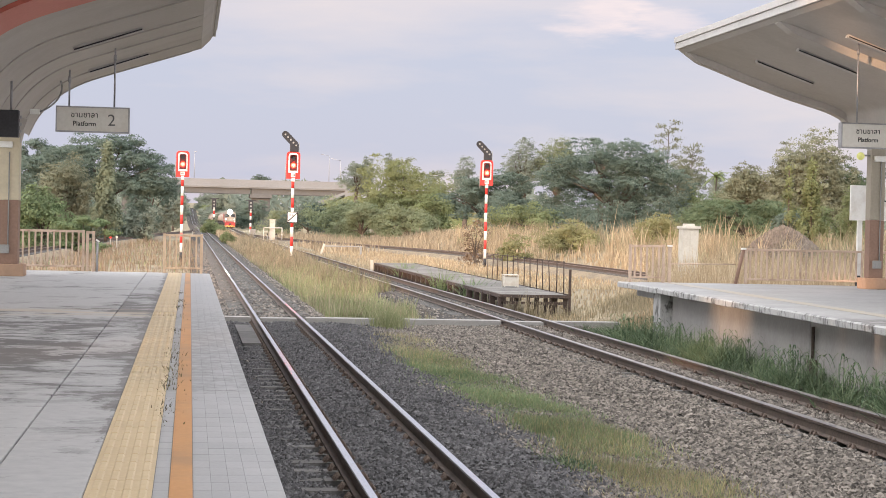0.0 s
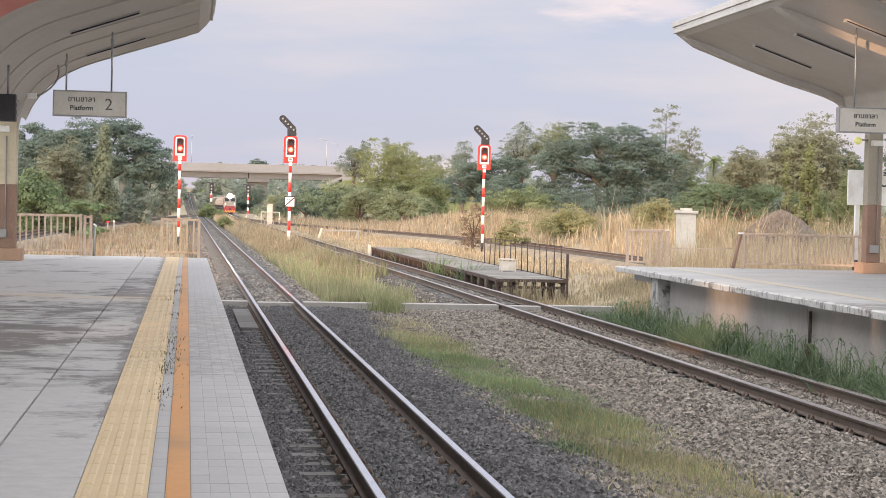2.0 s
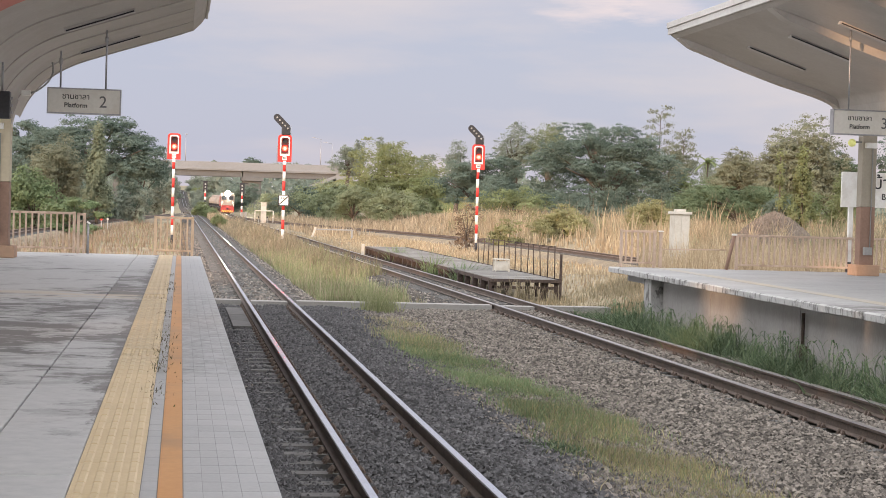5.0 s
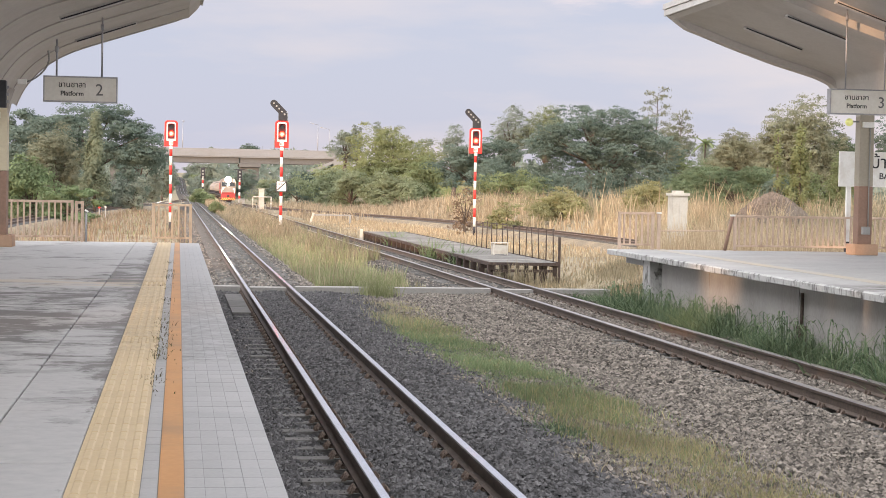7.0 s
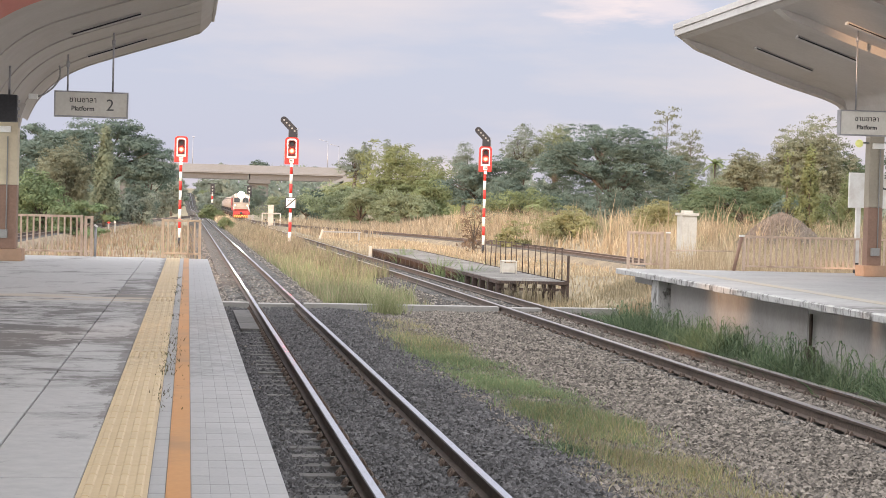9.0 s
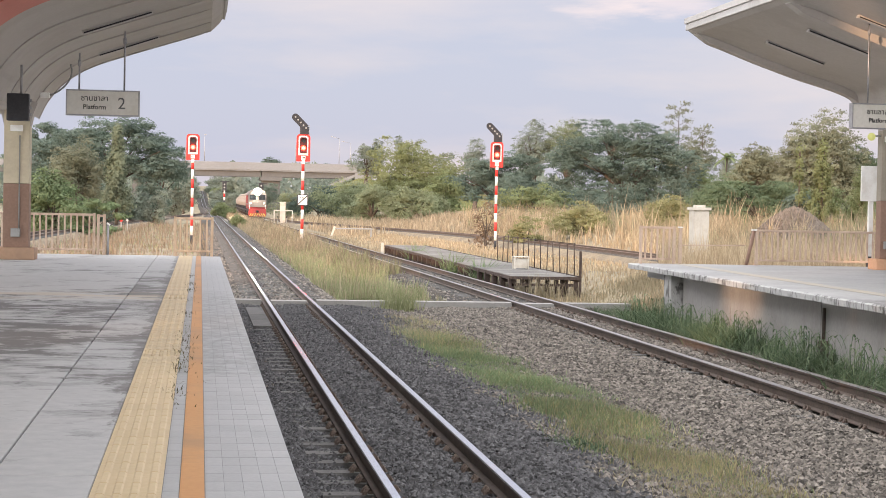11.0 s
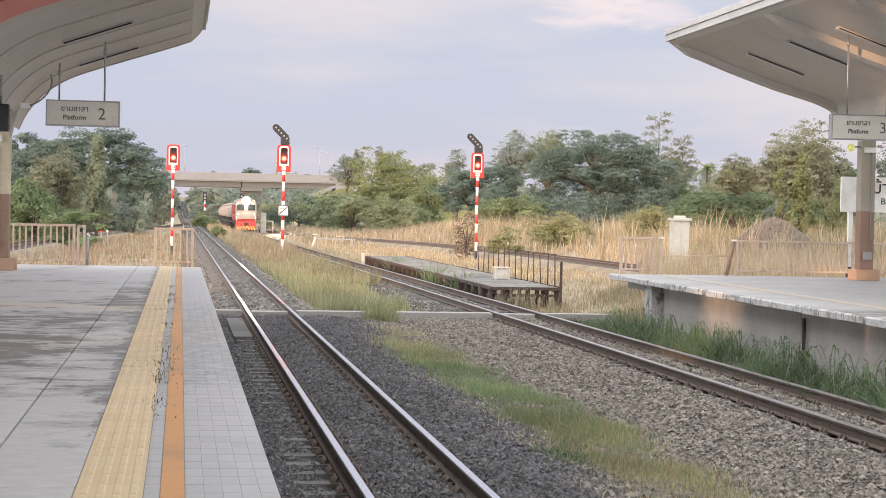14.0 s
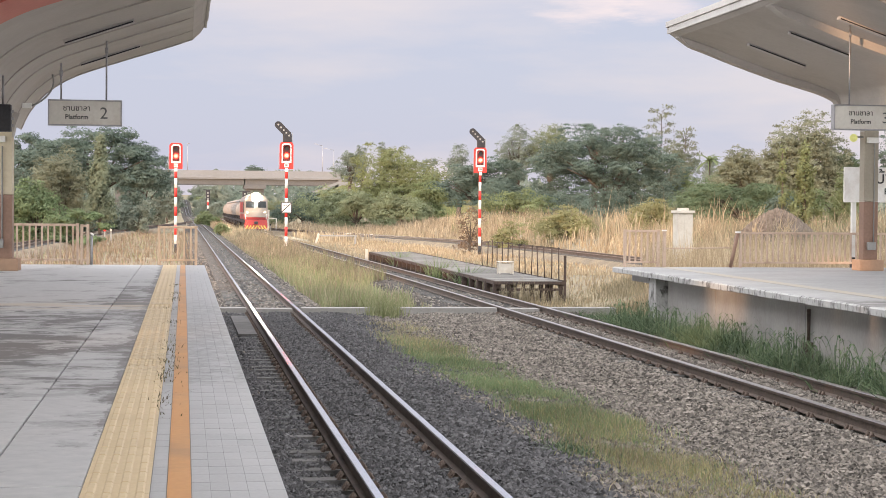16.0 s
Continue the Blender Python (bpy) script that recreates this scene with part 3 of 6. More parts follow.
def track(label, line, y0, y1, near, polished=M_railtop):
    """A metre-gauge track; sleepers nearer than `near` are single pieces, the rest one mesh."""
    t = structure(new("railway_track"), label)
    ys = np.concatenate([np.arange(y0, min(y1, 120), 1.5), np.arange(min(y1, 120), y1 + 0.1, 5.0)]) if y1 > 120 else np.arange(y0, y1 + 0.1, 1.5)
    for s in (-half_gauge(line), half_gauge(line)):
        V, F = strip(line, [(x + s, z) for x, z in RAIL], ys)
        raw("rail", V, F, M_rail, t)
        V, F = strip(line, [(x + s, z) for x, z in HEAD], ys)
        ob = raw("rail_head", V, F, polished, t)
        ob["label"] = "worn bright running surface"
    k = np.arange(y0 + 0.3, y1, 0.6)
    for y in k[k < near]:
        piece("sleeper", SLEEPER, t, float(line(y)), float(y), -0.172)
    far = k[k >= near]
    if len(far):
        c = np.array([(sx, sy, sz) for sz in (-0.2, 0.0) for sx, sy in ((-1, -0.12), (1, -0.12), (1, 0.12), (-1, 0.12))])
        fc = np.array([(4, 5, 6, 7), (0, 1, 5, 4), (1, 2, 6, 5), (2, 3, 7, 6), (3, 0, 4, 7)])
        V = (c[None] + np.stack([line(far), far, lift(far) - 0.165], -1)[:, None]).reshape(-1, 3)
        F = (fc[None] + 8 * np.arange(len(far))[:, None, None]).reshape(-1, 4)
        tagged(raw("far_sleepers", V, F, M_sleeper, t), "", "", "", "stuff")
    return t


def clips(t, line, y0, y1):
    """Bent spring clips on both sides of each rail."""
    V, F = [], []
    ys = np.arange(math.ceil((y0 - 0.3) / 0.6) * 0.6, y1, 0.6)
    arc = []
    for a in np.linspace(-0.3, math.pi + 0.3, 7):
        arc.append((0.045 * math.cos(a), 0.02 + 0.05 * math.sin(a)))
    n = 0
    for y in ys:
        for s in (-half_gauge(line), half_gauge(line)):
            for side in (-1, 1):
                for off in (-0.055, 0.055):
                    cx = float(line(y)) + s + side * 0.095
                    for j, (u, w) in enumerate(arc):
                        V += [(cx + side * 0.01 * j, y + off + u * 0.9, -0.16 + w), (cx + side * 0.01 * j - side * 0.022, y + off + u * 0.62, -0.16 + w * 0.72), (cx + side * 0.01 * j + side * 0.02, y + off + u * 0.62, -0.16 + w * 0.7)]
                    for j in range(len(arc) - 1):
                        b = n + 3 * j
                        F += [(b, b + 3, b + 4, b + 1), (b + 2, b + 5, b + 3, b), (b + 1, b + 4, b + 5, b + 2)]
                    n += 3 * len(arc)
    tagged(raw("rail_clips", np.array(V), np.array(F), M_clip, t), "", "", "", "stuff")


t_main = track("straight metre-gauge track on concrete sleepers in ballast", line_main, -20, 700, 60)
clips(t_main, line_main, 10, 42)
t_loop = track("loop track with rust-brown rails beside the far platform", line_loop, -20, 530, 90, mat("dull_rail_head", (0.42, 0.39, 0.37), (0.54, 0.51, 0.49), 3, 30, 0.3, metal=0.9, bump=0.0))
clips(t_loop, line_loop, 14, 42)
M_dullrail = mat("rusted_rail_head", (0.17, 0.12, 0.10), (0.26, 0.2, 0.17), 3, 30, 0.5, metal=0.3, bump=0.0)
track("overgrown siding with rusted rails", line_siding, 46, 255, 47, M_dullrail)
track("rusted track behind the platform fence", line_west, 41, 325, 42, M_dullrail)
line_yard = curve_of((40, -15.2), (100, -14.6), (150, -13.2), (220, -9.0), (290, -4.0))
track("outer rusted track behind the platform fence", line_yard, 41, 285, 42, M_dullrail)


# ---- ballast ----
def bed_z(x, y):
    """Top of the ballast between the platforms."""
    z = -0.30 + 0.14 * smooth_step(28, 39, y) + 0.0 * x
    for line in (line_main, line_loop):
        d = np.abs(x - line(y))
        cover = 0.027 if line is line_main else 0.035
        cover = cover + 0.045 * smooth_step(0.3, 0.7, x - line(y))
        trough = 0.055 * np.exp(-((d - 0.53) / 0.13) ** 2)
        z = np.maximum(z, -trough - 0.140 - (0.062 - cover) * smooth_step(0.40, 0.60, d) - 0.13 * smooth_step(1.1, 2.3, d))
    return z + 0.018 * np.sin(x * 5.1 + 1.3 * np.sin(y * 1.7)) * np.sin(y * 2.3)


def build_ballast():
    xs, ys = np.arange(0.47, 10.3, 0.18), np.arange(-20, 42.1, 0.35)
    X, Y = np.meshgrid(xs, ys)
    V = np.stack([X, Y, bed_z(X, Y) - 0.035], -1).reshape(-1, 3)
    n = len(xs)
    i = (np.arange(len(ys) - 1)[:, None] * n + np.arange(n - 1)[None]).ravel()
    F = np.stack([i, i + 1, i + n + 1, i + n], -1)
    structure(raw("ballast_bed", V, F, M_shaded_bed, smooth=True), "crushed-stone bed between the platforms, darkened as shadow between the stones")
    for line, y1 in ((line_main, 700), (line_loop, 530), (line_siding, 255), (line_west, 325), (line_yard, 285)):
        y0 = 42 if line in (line_main, line_loop) else 47
        yy = np.concatenate([np.arange(y0, 120, 2.0), np.arange(120, y1, 8.0)])
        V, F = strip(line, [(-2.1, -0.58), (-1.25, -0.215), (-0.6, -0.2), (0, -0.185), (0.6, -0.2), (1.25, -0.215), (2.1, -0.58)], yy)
        structure(raw("ballast_shoulder", V, F, M_shaded_bed if y0 == 42 else M_ballast_old), "grey crushed-stone shoulder under a track")
    # loose stones, larger share of them where the bed is near
    N = 265000
    u = rng.random(N)
    y = 12.6 + 28.4 * u ** 1.35
    x = 0.5 + 9.2 * rng.random(N)
    gap = np.minimum(np.abs(np.abs(x - line_main(y)) - 0.505), np.abs(np.abs(x - line_loop(y)) - 0.53))
    keep = (gap > 0.055 + 0.11 * rng.random(len(gap)) ** 2) & (x < y * 0.41 + 0.6)
    x, y = x[keep], y[keep]
    sooty = np.where(x > line_main(y), 0.76, 1.0) * np.abs(x - line_main(y)) + 0.25 * np.sin(y * 0.9) * np.sin(x * 3 + y) + 0.13 * rng.normal(size=len(x)) < 1.5
    stones("ballast_stones", x[sooty], y[sooty], bed_z(x[sooty], y[sooty]) - 0.014, 0.016, 0.031, M_ballast_dark)
    k = ~sooty
    stones("ballast_stones", x[k], y[k], bed_z(x[k], y[k]) - 0.014, 0.018, 0.034, M_ballast)
    M = 25000
    y = 41.6 + 120 * rng.random(M) ** 1.5
    side = rng.random(M) < 0.6
    x = np.where(side, line_main(y), line_loop(y)) + rng.uniform(-1.75, 1.75, M)
    d = np.abs(np.where(side, x - line_main(y), x - line_loop(y)))
    keep = np.abs(d - 0.53) > 0.07
    x, y, d = x[keep], y[keep], d[keep]
    z = np.interp(d, [0, 0.6, 1.25, 2.1], [-0.185, -0.2, -0.215, -0.58])
    stones("ballast_stones", x, y, z, 0.030, 0.058, M_ballast)


def stones(name, x, y, z, r0, r1, stone):
    n = len(x)
    r = rng.uniform(r0, r1, n)
    base = np.array([(1, 0, 0), (0, 1, 0), (-1, 0, 0), (0, -1, 0), (0, 0, 1), (0, 0, -1)], dtype=float)
    V = base[None] * (r[:, None, None] * rng.uniform(0.65, 1.35, (n, 6, 1))) * np.stack([rng.uniform(0.9, 1.6, n), rng.uniform(0.7, 1.1, n), rng.uniform(0.7, 1.2, n)], -1)[:, None]
    z = z + rng.uniform(-0.032, 0.020, n)
    V += rng.uniform(-0.25, 0.25, (n, 6, 3)) * r[:, None, None]
    a = rng.random(n) * math.tau
    c, s = np.cos(a)[:, None], np.sin(a)[:, None]
    V = np.stack([V[..., 0] * c - V[..., 1] * s, V[..., 0] * s + V[..., 1] * c, V[..., 2] * 0.8], -1)
    V += np.stack([x, y, z], -1)[:, None]
    f = np.array([(0, 1, 4), (1, 2, 4), (2, 3, 4), (3, 0, 4)])
    F = (f[None] + 6 * np.arange(n)[:, None, None]).reshape(-1, 3)
    tagged(raw(name, V.reshape(-1, 3), F, stone), "loose grey crushed stones of the track bed", "ballast", "", "stuff")


build_ballast()


# ---- cable duct across the tracks ----
def build_duct():
    d = structure(new("concrete_duct"), "pale concrete duct laid across the tracks")
    for x0, x1 in ((0.62, 1.44), (1.66, 2.50), (2.72, 4.6), (4.62, 7.32), (7.55, 8.34), (8.57, 10.2)):
        part("duct_cover", bbox(x0, x1, 40.62, 41.02, -0.32, -0.03 if not (1.5 < x0 < 2.4 or 7.4 < x0 < 8.2) else -0.05, 0.012), M_duct, d)


build_duct()
for y0, y1 in ((33.5, 35.1), (35.14, 36.9), (36.94, 39.3)):
    cv = thing("trough_cover", 1.0, y0, -0.172, "grey concrete trough cover beside the rail", "concrete slab", "trough covers beside the rail")
    part("slab", bbox(0.04, 0.40, 0.0, y1 - y0, 0.0, 0.045, 0.008), M_sleeper, cv)


# ---- platform with the tactile strip ----
END = 39.3


def build_platform_near():
    p = structure(new("platform_floor"), "pale concrete platform floor with dark stains")
    part("platform_body", bbox(-14, 0.455, -18, END, -0.6, 0.965), M_conc_wall, p)
    lanes = ((-13.9, -7.02), (-7.0, -4.02), (-4.0, -0.917), (-0.905, -0.4475))
    for x0, x1 in lanes:
        y = -16.0
        while y < END:
            y1 = min(y + 5.98, END)
            part("slab", bbox(x0, x1, y, y1, 0.94, 1.0, 0.006), M_lane if x0 > -1 else M_slab, p)
            y += 6.0
    part("slab", bbox(-13.9, 0.455, -18, -16.02, 0.94, 1.0), M_concrete, p)
    part("tile_bed", bbox(-0.446, 0.452, -16.0, END, 0.94, 0.9955), M_grout, p)
    part("edge_line", bbox(-0.068, 0.038, -16.0, END, 0.97, 1.0005), M_orange, p, "orange painted safety line")
    # tactile tiles with four bars
    def tactile(dots):
        bm = bmesh.new()
        box(bm, -0.149, 0.149, -0.149, 0.149, -0.02, 0.0)
        if dots:
            for i in range(5):
                for j in range(5):
                    rod(bm, (-0.12 + 0.06 * i, -0.12 + 0.06 * j, 0), (-0.12 + 0.06 * i, -0.12 + 0.06 * j, 0.006), 0.018, 0.011, 6)
        else:
            for i in range(4):
                c = -0.108 + 0.072 * i
                v = [bm.verts.new(q) for q in ((c - 0.021, -0.145, 0), (c + 0.021, -0.145, 0), (c + 0.021, 0.145, 0), (c - 0.021, 0.145, 0), (c - 0.012, -0.138, 0.007), (c + 0.012, -0.138, 0.007), (c + 0.012, 0.138, 0.007), (c - 0.012, 0.138, 0.007))]
                for f in ((4, 5, 6, 7), (0, 1, 5, 4), (1, 2, 6, 5), (2, 3, 7, 6), (3, 0, 4, 7)):
                    bm.faces.new([v[k] for k in f])
        me = bpy.data.meshes.new("tactile_tile")
        bm.to_mesh(me)
        bm.free()
        me.materials.append(M_yellow)
        return me
    bars, dots = tactile(False), tactile(True)
    y = -15.8
    while y < END - 0.15:
        piece("tactile_tile", dots if abs(y - 14.4) < 0.25 or abs(y - 22.6) < 0.5 else bars, p, -0.293, y, 1.001 + 0.0004 * rng.random())
        y += 0.3
    # small pale edge tiles
    def slip(w):
        bm = bmesh.new()
        box(bm, -w / 2, w / 2, -0.1215, 0.1215, -0.02, 0.0)
        me = bpy.data.meshes.new("edge_tile")
        bm.to_mesh(me)
        bm.free()
        me.materials.append(M_tile)
        return me
    wide, thin = slip(0.0812), slip(0.068)
    V, F, n = [], [], 0
    for row in range(int((END + 15.9) / 0.247)):
        y = -15.9 + 0.1235 + 0.247 * row
        cols = [(-0.106, thin)] + [(0.083 + 0.083 * c, wide) for c in range(5)]
        for x, me in cols:
            if 7.6 < y < 19.6:
                piece("edge_tile", me, p, x, y, 0.9985 + 0.0005 * rng.random())
            else:
                w = 0.034 if me is thin else 0.0406
                z = 0.9985 + 0.0005 * rng.random()
                V += [(x - w, y - 0.1215, z), (x + w, y - 0.1215, z), (x + w, y + 0.1215, z), (x - w, y + 0.1215, z), (x - w, y - 0.1215, 0.985), (x + w, y - 0.1215, 0.985), (x + w, y + 0.1215, 0.985), (x - w, y + 0.1215, 0.985)]
                F += [(n, n + 1, n + 2, n + 3), (n + 4, n + 5, n + 1, n), (n + 5, n + 6, n + 2, n + 1), (n + 6, n + 7, n + 3, n + 2), (n + 7, n + 4, n, n + 3)]
                n += 8
    tagged(raw("far_edge_tiles", np.array(V), np.array(F), M_tile, p), "", "", "", "stuff")


build_platform_near()


# ---- far platform ----
P3 = 9.45  # its edge


def p3z(y):
    return 0.955 + 0.005 * (y - 23)


def build_platform_far():
    p = structure(new("platform_floor"), "raised concrete platform with a stained overhanging edge")
    ys = [-18, 8, 23, 38.0]
    dz = [p3z(y) for y in ys]
    bm = bmesh.new()
    sweep(bm, [(P3 + 0.45, -0.3), (30, -0.3), (30, 0), (P3 + 0.45, 0)], ys, zs=dz)
    part("platform_deck", bm, M_concrete, p)
    bm = bmesh.new()
    sweep(bm, [(P3 + 0.08, -0.11), (P3 + 0.448, -0.11), (P3 + 0.448, 0.001), (P3 + 0.08, 0.001)], ys, zs=dz)
    part("deck_edge", bm, M_concrete, p)
    y = -18.0
    while y < 37.99:
        y2 = min(y + (0.86 if y > 8 else 4.3) + 0.16 * math.sin(y * 7.7), 38.0)
        bm = bmesh.new()
        k = 0.006 * math.sin(y * 12.9)
        sweep(bm, [(P3 + k, -0.105 - k), (P3 + 0.02 + k, -0.112 - k), (P3 + 0.078, -0.112), (P3 + 0.078, 0.003), (P3 + 0.022 + k, 0.003), (P3 + k, -0.016)], [y + 0.004, y2 - 0.004], zs=[p3z(y), p3z(y2)])
        part("edge_coping", bm, M_cope, p, "chipped pale edge stone with black streaks")
        y = y2
    bm = bmesh.new()
    sweep(bm, [(P3 + 1.0, 0.004), (P3 + 1.3, 0.004), (P3 + 1.3, 0.0), (P3 + 1.0, 0.0)], ys, zs=[z + 0.002 for z in dz])
    part("tactile_strip", bm, M_faded, p, "faded yellow strip along the platform")
    part("retaining_wall", bbox(P3 + 0.42, 30, -18, 35.2, -0.6, 0.72), M_conc_wall, p)
    for y in (7.6, 12.4, 17.2, 22.0, 26.8):
        part("wall_panel", bbox(P3 + 0.39, P3 + 0.4185, y + 0.02, y + 4.78, -0.6, p3z(y) - 0.12), M_conc_wall, p)
    part("wall_panel", bbox(P3 + 0.39, P3 + 0.4185, 31.62, 34.85, -0.6, p3z(32) - 0.12), M_conc_wall, p)
    part("end_pier", bbox(P3 + 0.14, P3 + 0.6, 34.9, 35.45, -0.6, p3z(37) - 0.11, 0.01), M_cope, p, "whitish end pier")
    c = thing("conduit_box", P3 + 0.33, 26.5, 0.12, "grey steel conduit with a junction box on the platform wall", "conduit")
    part("pipe", brod((0, 0, 0.05), (0, 0, 0.62), 0.03), M_rust, c)
    part("junction_box", bbox(-0.07, 0.05, -0.09, 0.09, -0.25, 0.1, 0.01), M_rust, c)


build_platform_far()


# ---- canopies ----
def canopy_profile(side, cx, edge, ze, zc):
    """Underside points from the column to the outer edge, offsets from the column's axis."""
    s = side
    span = abs(edge - cx)
    if cx > 0:
        rel = ((0.20, 0.10), (0.21, 0.60), (0.27, 0.76), (0.40, 0.85), (0.71, 0.97), (1.2, 1.11), (1.69, 1.25), (2.65, 1.57), (3.47, 1.87))
        return [(cx + s * a, zc + b) for a, b in rel] + [(cx + s * (span - 0.12), ze + 0.02), (cx + s * (span - 0.02), ze + 0.09)]
    return [(cx + s * 0.22, zc - 0.35), (cx + s * 0.30, zc + 0.15), (cx + s * 0.50, zc + 0.55), (cx + s * 0.85, zc + 0.95), (cx + s * 1.35, zc + 1.27), (cx + s * 2.1, zc + 1.55), (cx + s * (span - 0.25), ze - 0.17), (cx + s * (span - 0.08), ze)]


def rounded(pts, n=5):
    """Eases the corners of a section line by a spline through its points."""
    out = []
    P = [pts[0]] + list(pts) + [pts[-1]]
    for i in range(1, len(P) - 2):
        a, b, c, d = (Vector(P[i + k]) for k in (-1, 0, 1, 2))
        for k in range(n):
            t = k / n
            q = 0.5 * (2 * b + (c - a) * t + (2 * a - 5 * b + 4 * c - d) * t * t + (3 * b - a - 3 * c + d) * t ** 3)
            out.append((q.x, q.y))
    return out + [tuple(pts[-1])]


def canopy(label, cx, edge_r, edge_l, ze, zc, y0, y1, ribs, drop, red):
    c = structure(new("canopy_roof"), label)
    rp = canopy_profile(1, cx, edge_r, ze, zc)
    lp = canopy_profile(-1, cx, edge_l, ze, zc)
    top = [(edge_l + 0.0, ze + 0.12), (edge_l, ze + 0.34), (cx, zc + 1.9), (edge_r, ze + 0.34), (edge_r, ze + 0.12)]
    rp, lp = rounded(rp[1:-1]) + [rp[-1]], rounded(lp[1:-1]) + [lp[-1]]
    prof = lp[::-1] + [(cx - 0.2, zc + 0.2), (cx + 0.2, zc + 0.2)] + rp + top[::-1]
    bm = bmesh.new()
    sweep(bm, prof, [y0, y1])
    part("soffit", bm, M_canopy, c)
    # thin seams where the soffit panels meet
    for y in ribs:
        for pr in (rp, lp):
            bm = bmesh.new()
            rings = []
            tip = pr[-2][0]
            for q in pr[:-1]:
                dp = drop * min(1.0, 0.12 + abs(tip - q[0]) / 0.35)  # the rib runs out towards the edge
                rings.append([bm.verts.new((q[0], y + w * drop, q[1] + h)) for w, h in ((-1.15, 0.02), (-1.0, -dp), (1.0, -dp), (1.15, 0.02))])
            for a, b in zip(rings, rings[1:]):
                for k in range(4):
                    bm.faces.new((a[k], a[(k + 1) % 4], b[(k + 1) % 4], b[k]))
            bm.faces.new(rings[0])
            bm.faces.new(rings[-1])
            bmesh.ops.recalc_face_normals(bm, faces=bm.faces[:])
            part("soffit_rib", bm, M_canopy, c)
    for e, s in ((edge_r, 1), (edge_l, -1)):
        part("fascia", bbox(min(e, e + s * 0.05), max(e, e + s * 0.05), y0, y1 + 0.02, ze + 0.10, ze + 0.24, 0.01), M_canopy_trim, c)
        part("fascia", bbox(min(e, e + s * 0.08), max(e, e + s * 0.08), y0, y1 + 0.03, ze + 0.243, ze + 0.37, 0.01), M_canopy_trim, c)
    if red:
        bm = bmesh.new()
        for pr in (rp,):
            for a, b in zip(pr[6:-2], pr[7:-1]):
                v = []
                for q in (a, b):
                    for yy in (red - 0.9, red + 0.9):
                        v.append(bm.verts.new((q[0], yy, q[1] + 0.05)))
                        v.append(bm.verts.new((q[0], yy, q[1] - 0.07)))
                for f in ((0, 1, 3, 2), (4, 6, 7, 5), (0, 4, 5, 1), (2, 3, 7, 6), (1, 5, 7, 3), (0, 2, 6, 4)):
                    bm.faces.new([v[k] for k in f])
        bmesh.ops.recalc_face_normals(bm, faces=bm.faces[:])
        part("red_band", bm, M_red, c, "red painted band across the soffit")
    return c


def column(label, x, y, z0, zc, w, d=0.42, foot=0.13, paint=None):
    c = thing("canopy_column", x, y, z0, label, "column", "columns carrying the canopies")
    h = zc - z0
    drop = 0.24 if x > 5 else 0.1
    part("plinth", bbox(-w / 2 - foot, w / 2 + foot, -d / 2 - foot, d / 2 + foot, 0, 0.24, 0.015), M_plinth, c, "tan rendered plinth")
    part("lower_shaft", bbox(-w / 2, w / 2, -d / 2, d / 2, 0.24, 1.5, 0.012), M_brown, c, "brown painted lower half")
    part("upper_shaft", bbox(-w / 2, w / 2, -d / 2, d / 2, 1.503, h + 0.25, 0.012), paint or M_cream, c)
    part("conduit", brod((0.06, -d / 2 - 0.02, 0.5), (0.06, -d / 2 - 0.02, h - 0.3), 0.013, n=6), M_grey, c)
    part("switch_box", bbox(-0.09, 0.09, -d / 2 - 0.09, -d / 2 - 0.002, 0.45, 0.62, 0.01), M_grey, c)
    part("lamp_box", bbox(-0.12, 0.12, -d / 2 - 0.10, -d / 2 - 0.002, h - drop - 0.12, h - drop, 0.01), M_white, c)
    # haunches that spread into the canopy
    for s in (-1, 1):
        bm = bmesh.new()
        sweep(bm, [(s * (w / 2 - 0.02), h - 0.2), (s * (w / 2 + 0.05), h + 0.1), (s * (w / 2 + 0.14), h + 0.35), (s * (w / 2 - 0.02), h + 0.4)], [-d / 2 + 0.02, d / 2 - 0.02])
        part("haunch", bm, M_canopy, c)
    return c


canopy("grey curved platform canopy with light strips", -3.72, 0.42, -7.9, 6.05, 3.75, -10, 38.2, (38.0, 36.1, 33.6, 31.75, 28.9), 0.03, 24.6)
for y in (35.6, 26.0, 16.4, 6.8, -2.8, -12.4):
    column("cream and brown canopy column on a tan plinth", -3.6, y, 1.0, 3.75, 0.5)
canopy("pale grey canopy with a white edge over the far platform", 14.86, 19.0, 10.75, 6.15, 4.15, -10, 38.2, (38.0, 31.8, 28.2, 24.0, 19.5), 0.15, 0)
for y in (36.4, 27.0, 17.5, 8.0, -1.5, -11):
    column("cream and brown canopy column on the far platform", 14.76, y, p3z(y), 4.15, 0.32, 0.28, 0.11, M_shaded_cream)


def soffit_z(x, cx, edge, ze, zc):
    pr = canopy_profile(1 if edge > cx else -1, cx, edge, ze, zc)
    a = sorted(pr)
    return float(np.interp(x, [q[0] for q in a], [q[1] for q in a]))


